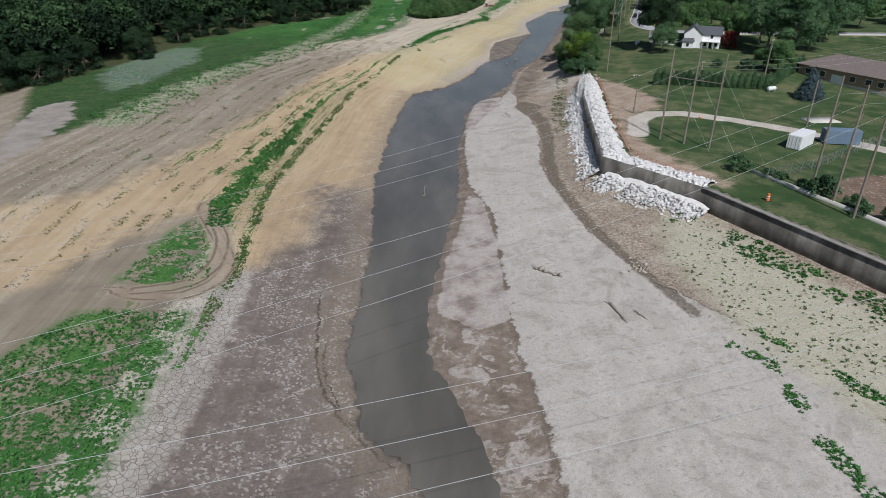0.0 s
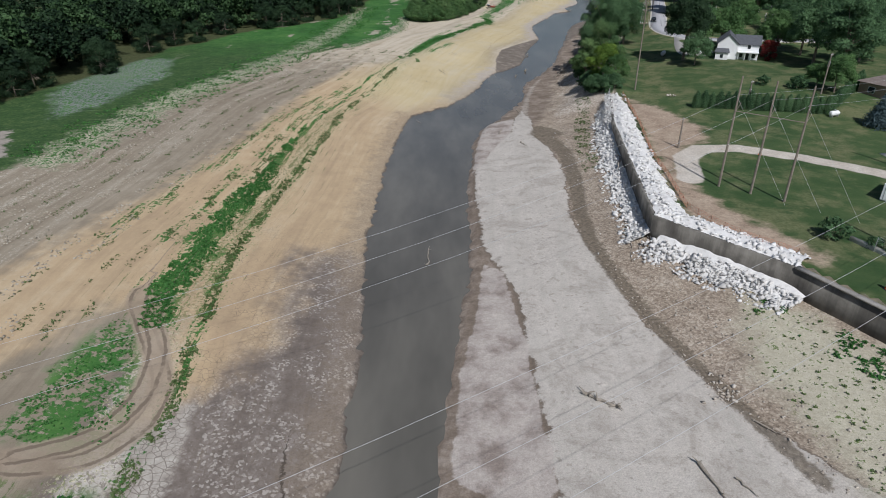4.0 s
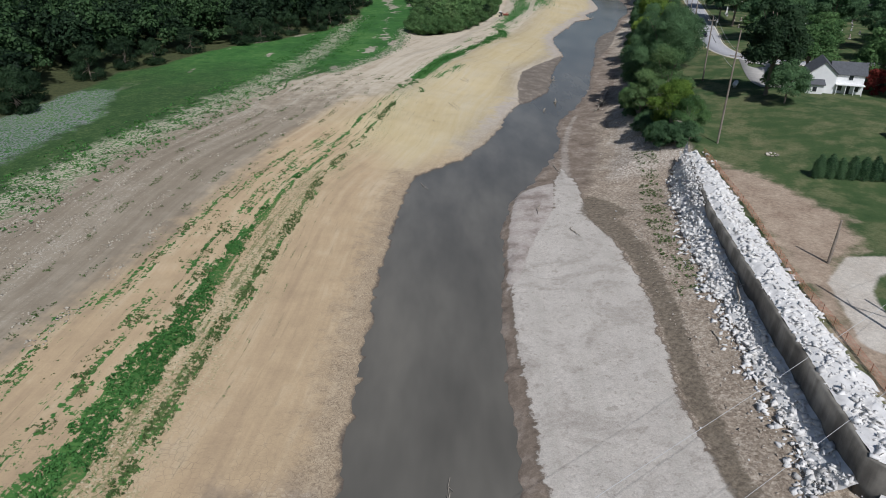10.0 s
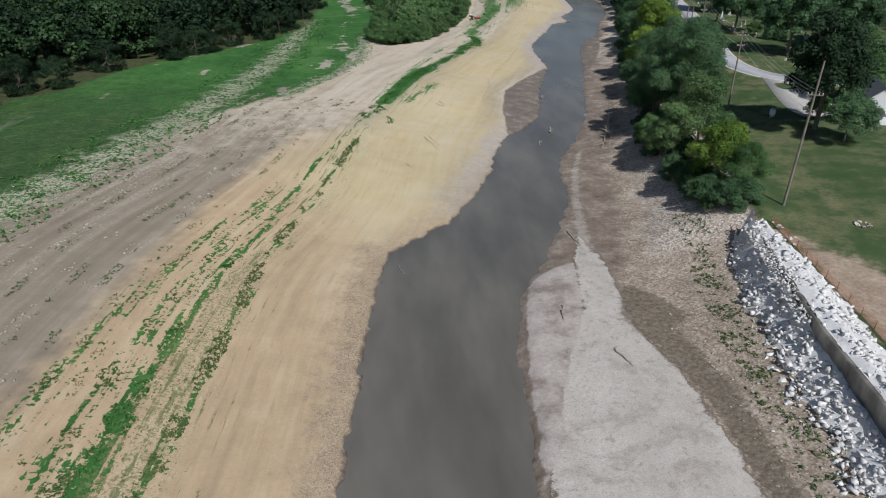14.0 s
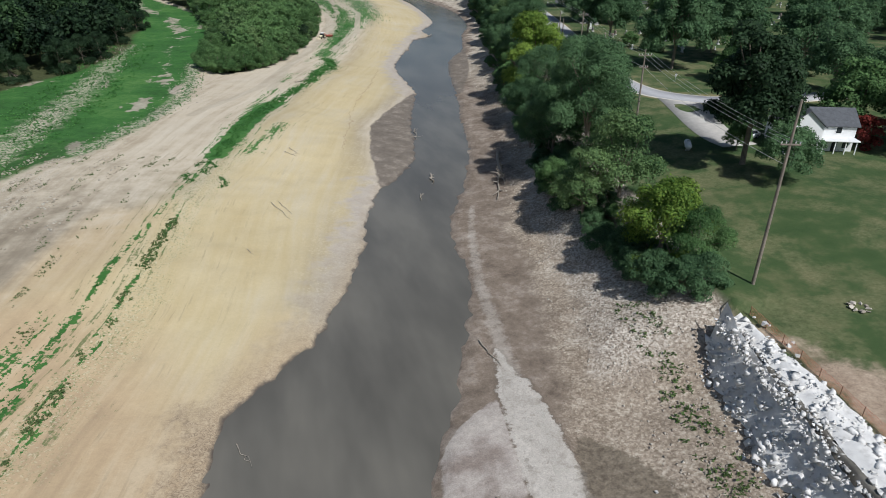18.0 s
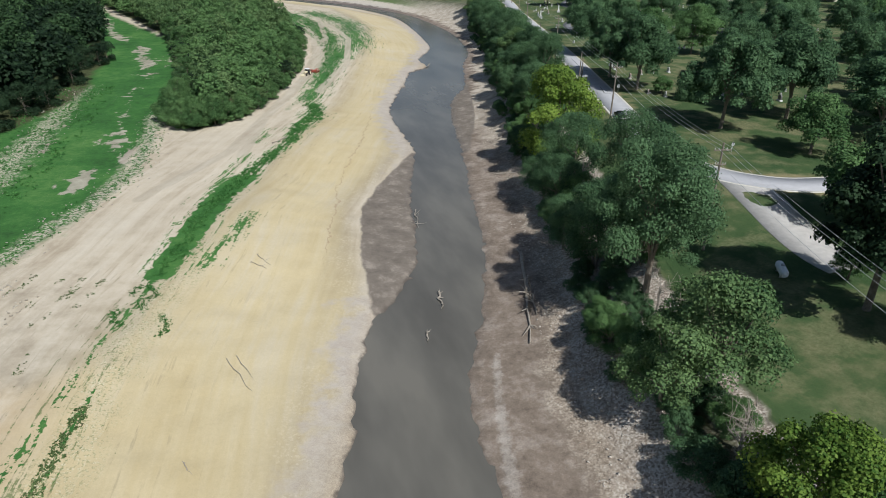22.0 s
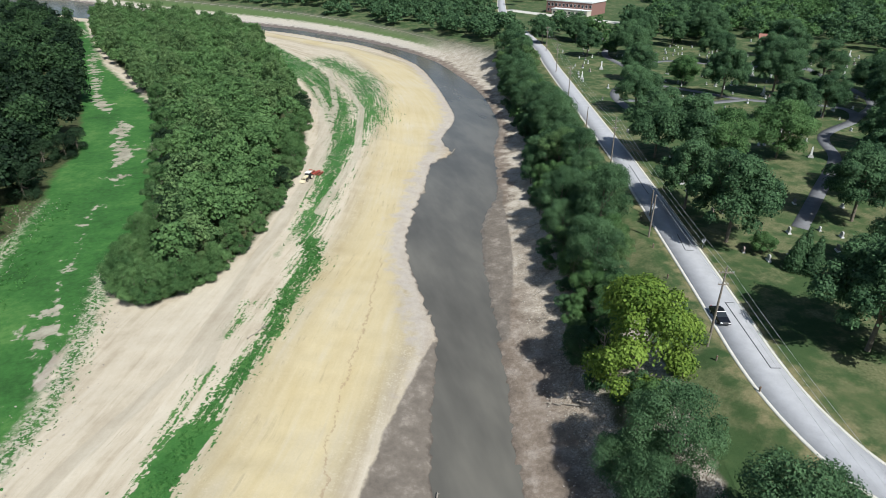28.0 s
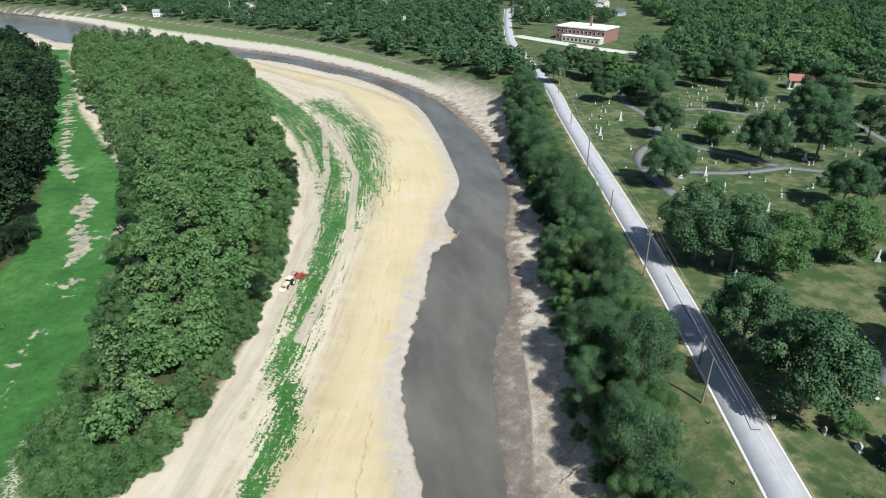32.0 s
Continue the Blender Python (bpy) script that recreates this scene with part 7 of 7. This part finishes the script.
for y in (0.4, 2.8, 5.2, 7.6):
    part("column", tube(bmesh.new(), [(0.3, y, 0.4), (0.3, y, 0.7), (0.3, y, 3.9), (0.3, y, 4.25)], [0.38, 0.28, 0.25, 0.38], 10), WHITE, maus)

# houses of the town
hm = [plain("siding_grey", (0.5, 0.5, 0.5), 0.8, 0.1, 1.0), WHITE, CREAM, plain("siding_blue", (0.4, 0.46, 0.5), 0.8, 0.1, 1.0)]
rm = [ROOF, ROOF_BROWN, plain("grey_shingle", (0.3, 0.3, 0.31), 0.9, 0.2, 2.0)]
town = [(240, 760), (258, 736), (316, 752), (322, 720), (40, 796), (-72, 846), (-48, 852), (115, 784), (126, 742), (347, 482), (312, 536), (370, 560), (390, 480), (340, 610), (380, 640), (300, 760), (280, 800),
        (200, 790), (160, 800), (80, 830), (10, 840), (-20, 880), (-110, 890), (420, 520), (430, 620), (360, 700), (340, 780), (230, 840), (130, 850), (60, 880), (330, 420), (380, 400)]
for k, (x, y) in enumerate(town):
    w, d, h = rr.uniform(9, 14), rr.uniform(7, 9), rr.uniform(3, 5.2)
    t = thing("town_house", ("grey-sided", "white-sided", "cream", "blue-grey")[k % 4] + " town house with a shingle roof among trees", "house", (x, y, ground_z(x, y)), rr.uniform(-30, 30), "town houses")
    part("wall", gable_body(0, w, 0, d, h, h + 2.2, k % 2 == 0), hm[k % 4], t)
    part("roof", gable(0, w, 0, d, h, h + 2.22, 0.4, k % 2 == 0), rm[k % 3], t)
    for x2 in np.arange(1.5, w - 1, 2.6):
        window(t, float(x2), 1.6, 1.0, 1.2, -0.02, "y")

# ---- vehicles, signs and graves ----
CAR_PAINT = plain("black_car_paint", (0.012, 0.013, 0.016), 0.2, 0.1, 1.0, spec=0.6)
RUBBER = plain("rubber", (0.02, 0.02, 0.02), 0.8, 0.2, 3.0)
LAMP_GLASS = plain("lamp_glass", (0.7, 0.7, 0.7), 0.15, 0.05, 2.0, spec=0.6)
LAMP_RED = plain("lamp_red", (0.4, 0.02, 0.02), 0.2, 0.05, 2.0, spec=0.6)


def loft(sections):
    """A closed body from cross sections, each a list of as many points."""
    bm = bmesh.new()
    rows = [[bm.verts.new(p) for p in s] for s in sections]
    n = len(rows[0])
    for a, b in zip(rows[:-1], rows[1:]):
        for k in range(n):
            bm.faces.new((a[k], a[(k + 1) % n], b[(k + 1) % n], b[k]))
    bm.faces.new(rows[0][::-1]), bm.faces.new(rows[-1])
    bmesh.ops.recalc_face_normals(bm, faces=bm.faces)
    return bm


def wheel(parent, x, y, r, w, rim_mat):
    wl = part("wheel", tube(bmesh.new(), [(x, y - w / 2, r), (x, y + w / 2, r)], r, 14), RUBBER, parent)
    part("rim", tube(bmesh.new(), [(x, y - w / 2 - 0.01, r), (x, y + w / 2 + 0.01, r)], r * 0.6, 12), rim_mat, wl)


def build_car(label, at, turn, paint):
    """A sedan with cabin, wheels, lamps and mirrors."""
    car = thing("car", label, "car", at, turn)
    prof = [(2.42, 0.45, 0.62), (2.3, 0.32, 0.78), (1.1, 0.28, 0.92), (-1.6, 0.28, 0.95), (-2.3, 0.32, 0.9), (-2.42, 0.45, 0.75)]
    part("body", loft([[(x, -0.88, lo), (x, 0.88, lo), (x, 0.92, (lo + hi) / 2), (x, 0.84, hi), (x, -0.84, hi), (x, -0.92, (lo + hi) / 2)] for x, lo, hi in prof]), paint, car)
    part("cabin", loft([[(x, -w, 0.9), (x, w, 0.9), (x2, w * 0.82, h), (x2, -w * 0.82, h)] for x, x2, w, h in ((1.05, 0.95, 0.8, 0.95), (0.95, 0.25, 0.8, 1.4), (-0.6, -0.6, 0.8, 1.45), (-1.55, -1.1, 0.8, 1.36), (-1.75, -1.7, 0.8, 0.96))]), GLASS, car, "dark tinted windows")
    part("roof", boxed(-1.1, 0.25, -0.62, 0.62, 1.4, 1.47, bevel=0.04), paint, car)
    for x in (1.45, -1.45):
        for y in (-0.82, 0.82):
            wheel(car, x, y, 0.33, 0.22, STEEL)
    for y in (-0.62, 0.62):
        part("headlight", boxed(2.28, 2.42, y - 0.16, y + 0.16, 0.6, 0.72, bevel=0.02), LAMP_GLASS, car)
        part("tail_light", boxed(-2.43, -2.34, y - 0.18, y + 0.18, 0.72, 0.86, bevel=0.02), LAMP_RED, car)
        part("mirror", boxed(0.7, 0.85, y * 1.55 - 0.1, y * 1.55 + 0.1, 0.95, 1.08, bevel=0.03), paint, car)


build_car("black sedan car driving on the grey asphalt road", (82.6, 237.5, 9.86), 253, CAR_PAINT)
build_car("white sedan car parked on the gravel drive", (78.6, 174.2, ground_z(78.6, 174.2) + 0.05), 200, WHITE)

# old tractor with a red implement on the lake floor
FARM_RED = plain("farm_red", (0.42, 0.07, 0.05), 0.6, 0.2, 2.0, dirt=(0.3, 0.2, 0.13))
FARM_CREAM = plain("farm_cream", (0.68, 0.6, 0.42), 0.6, 0.15, 2.0)
tz = ground_z(25.5, 331.5)
tr = thing("tractor", "cream tractor with a cab parked on the sand track", "tractor", (25.2, 331.2, tz), 235)
tr.scale = (0.8, 0.8, 0.8)
part("bonnet", boxed(0.4, 2.6, -0.45, 0.45, 0.9, 1.6, bevel=0.08), FARM_CREAM, tr)
part("chassis", boxed(-0.9, 2.3, -0.35, 0.35, 0.6, 0.9), SHUTTER, tr)
cab = part("cab", boxed(-1.1, 0.4, -0.75, 0.75, 1.2, 2.3, bevel=0.06), GLASS, tr)
part("cab_roof", boxed(-1.3, 0.6, -0.9, 0.9, 2.3, 2.5, bevel=0.06), WHITE, tr)
for x, r, w in ((2.0, 0.5, 0.35), (-0.6, 0.85, 0.5)):
    for y in (-0.95, 0.95):
        wheel(tr, x, y, r, w, FARM_CREAM)
part("loader_arm", tube(bmesh.new(), [(0.3, 0.6, 1.5), (2.2, 0.6, 1.3), (3.4, 0.6, 0.5)], 0.09, 6), FARM_CREAM, tr)
part("loader_arm", tube(bmesh.new(), [(0.3, -0.6, 1.5), (2.2, -0.6, 1.3), (3.4, -0.6, 0.5)], 0.09, 6), FARM_CREAM, tr)
part("bucket", loft([[(3.3, y, 0.3), (4.2, y, 0.15), (4.2, y, 0.22), (3.5, y, 0.9), (3.3, y, 0.9)] for y in (-1.0, 1.0)]), FARM_CREAM, tr)
im = thing("harrow", "red folding farm harrow behind a tractor", "harrow", (27.6, 334.2, tz), 235)
im.scale = (0.85, 0.85, 0.85)
part("frame", boxed(-2.2, 2.0, -0.15, 0.15, 0.7, 0.9), FARM_RED, im)
for y in (-1.5, -0.5, 0.5, 1.5):
    part("beam", boxed(-1.8, 1.6, y - 0.08, y + 0.08, 0.62, 0.78), FARM_RED, im)
    for x in (-1.5, -0.7, 0.1, 0.9):
        part("disc", tube(bmesh.new(), [(x - 0.02, y, 0.35), (x + 0.02, y, 0.35)], 0.36, 10), RUST, im)
for y, s in ((-1.7, -1), (1.7, 1)):
    part("wing", tube(bmesh.new(), [(-1.5, y, 0.7), (0, y * 1.1, 1.6), (1.2, y, 1.9)], 0.09, 6), FARM_RED, im)
for y in (-1.2, 1.2):
    wheel(im, -0.4, y, 0.42, 0.25, FARM_RED)


def road_sign(x, y, turn, label, w=0.6, h=0.75):
    t = thing("road_sign", label, "road sign", (x, y, ground_z(x, y)), turn)
    part("post", tube(bmesh.new(), [(0, 0, -0.3), (0, 0, 2.0)], 0.04, 6), STEEL, t)
    part("plate", boxed(-w / 2, w / 2, -0.06, -0.04, 1.3, 1.3 + h, bevel=0.01), WHITE, t)
    for k in range(3):
        part("legend_bar", boxed(-w * 0.32, w * 0.32, -0.068, -0.06, 1.42 + 0.2 * k, 1.52 + 0.2 * k), SHUTTER, t)


road_sign(95.2, 259.5, -20, "white road sign on a steel post beside the road")
road_sign(89.8, 211.2, -20, "small white road sign at the bend", 0.5, 0.5)
for k, (x, y) in enumerate(((82.1, 251), (80.4, 245.8), (75.7, 228.7), (76.6, 221), (90.5, 274), (86, 262), (104, 318))):
    t = thing("marker_post", "short dark wooden marker post on the road verge", "post", (x, y, ground_z(x, y)), 0, "verge posts")
    part("stub", tube(bmesh.new(), [(0, 0, -0.2), (0, 0, 0.85), (0, 0, 0.95)], [0.13, 0.12, 0.07], 8), BARK, t)
    part("cap", tube(bmesh.new(), [(0, 0, 0.7), (0, 0, 0.8)], 0.15, 8), RUST, t)
# graves
STONE = [plain("grave_grey", (0.45, 0.44, 0.42), 0.8, 0.2, 2.0), plain("grave_white", (0.68, 0.67, 0.64), 0.8, 0.12, 2.0), plain("grave_dark", (0.16, 0.15, 0.15), 0.5, 0.2, 2.0), plain("grave_pink", (0.42, 0.32, 0.29), 0.7, 0.15, 2.0)]
graves = []
for k, mat in enumerate(STONE):
    g = thing("headstone", ("grey granite", "pale marble", "dark polished granite", "pinkish granite")[k] + " headstone on a base in the grass", "headstone", group="headstones")
    part("base", boxed(-0.55, 0.55, -0.25, 0.25, -0.2, 0.22, bevel=0.03), STONE[(k + 1) % 2], g)
    bm = bmesh.new()
    n = 7
    pr = [(-0.42, 0.22), (0.42, 0.22)] + [(0.42 * math.cos(a), 0.8 + 0.22 * math.sin(a)) for a in np.linspace(0, math.pi, n)]
    fr = [[bm.verts.new((x, y, z)) for x, z in pr] for y in (-0.11, 0.11)]
    for i in range(len(pr)):
        j = (i + 1) % len(pr)
        bm.faces.new((fr[0][i], fr[0][j], fr[1][j], fr[1][i]))
    bm.faces.new(fr[0][::-1]), bm.faces.new(fr[1])
    bmesh.ops.recalc_face_normals(bm, faces=bm.faces)
    part("stone", bm, mat, g)
    graves.append(g)
OBELISK = thing("obelisk", "pale stone obelisk on a stepped base in the graveyard", "monument", group="obelisks")
part("base", box(box(bmesh.new(), -0.7, 0.7, -0.7, 0.7, -0.2, 0.35), -0.5, 0.5, -0.5, 0.5, 0.35, 0.8), STONE[0], OBELISK)
part("shaft", tube(bmesh.new(), [(0, 0, 0.8), (0, 0, 2.9), (0, 0, 3.2)], [0.4, 0.25, 0.02], 4), STONE[1], OBELISK)
GRAVEYARD = [(92, 214), (104, 216), (135, 235), (180, 280), (230, 330), (290, 400), (285, 470), (230, 470), (190, 440), (165, 480), (150, 440), (128, 370), (112, 318), (98, 270), (90, 238)]
cand = scatter(GRAVEYARD, 2.4, 9000)
row = np.round(cand[:, 1] / 4.2) * 4.2
cand = np.c_[cand[:, 0], row + rng.normal(0, 0.25, len(cand))]
ok = dist(S_ROAD, cand[:, 0], cand[:, 1]) > 6.5
for p in PATHS:
    ok &= dist(p, cand[:, 0], cand[:, 1]) > 2.6
cand = thinned(cand[ok], 1.6)
dense = waves(cand[:, 0], cand[:, 1], 60, 21) + np.where(cand[:, 1] > 330, 0.7, 0)
cand = cand[dense > -0.2][:290]
for x, y in cand:
    sc = rng.uniform(0.8, 1.3)
    set_down(OBELISK if rng.rand() < 0.05 else graves[rng.choice(4, p=(0.4, 0.35, 0.15, 0.1))], pose(x, y, ground_z(x, y), 0, 0, rng.normal(75, 8)) @ Matrix.Diagonal((sc, sc, sc, 1)))
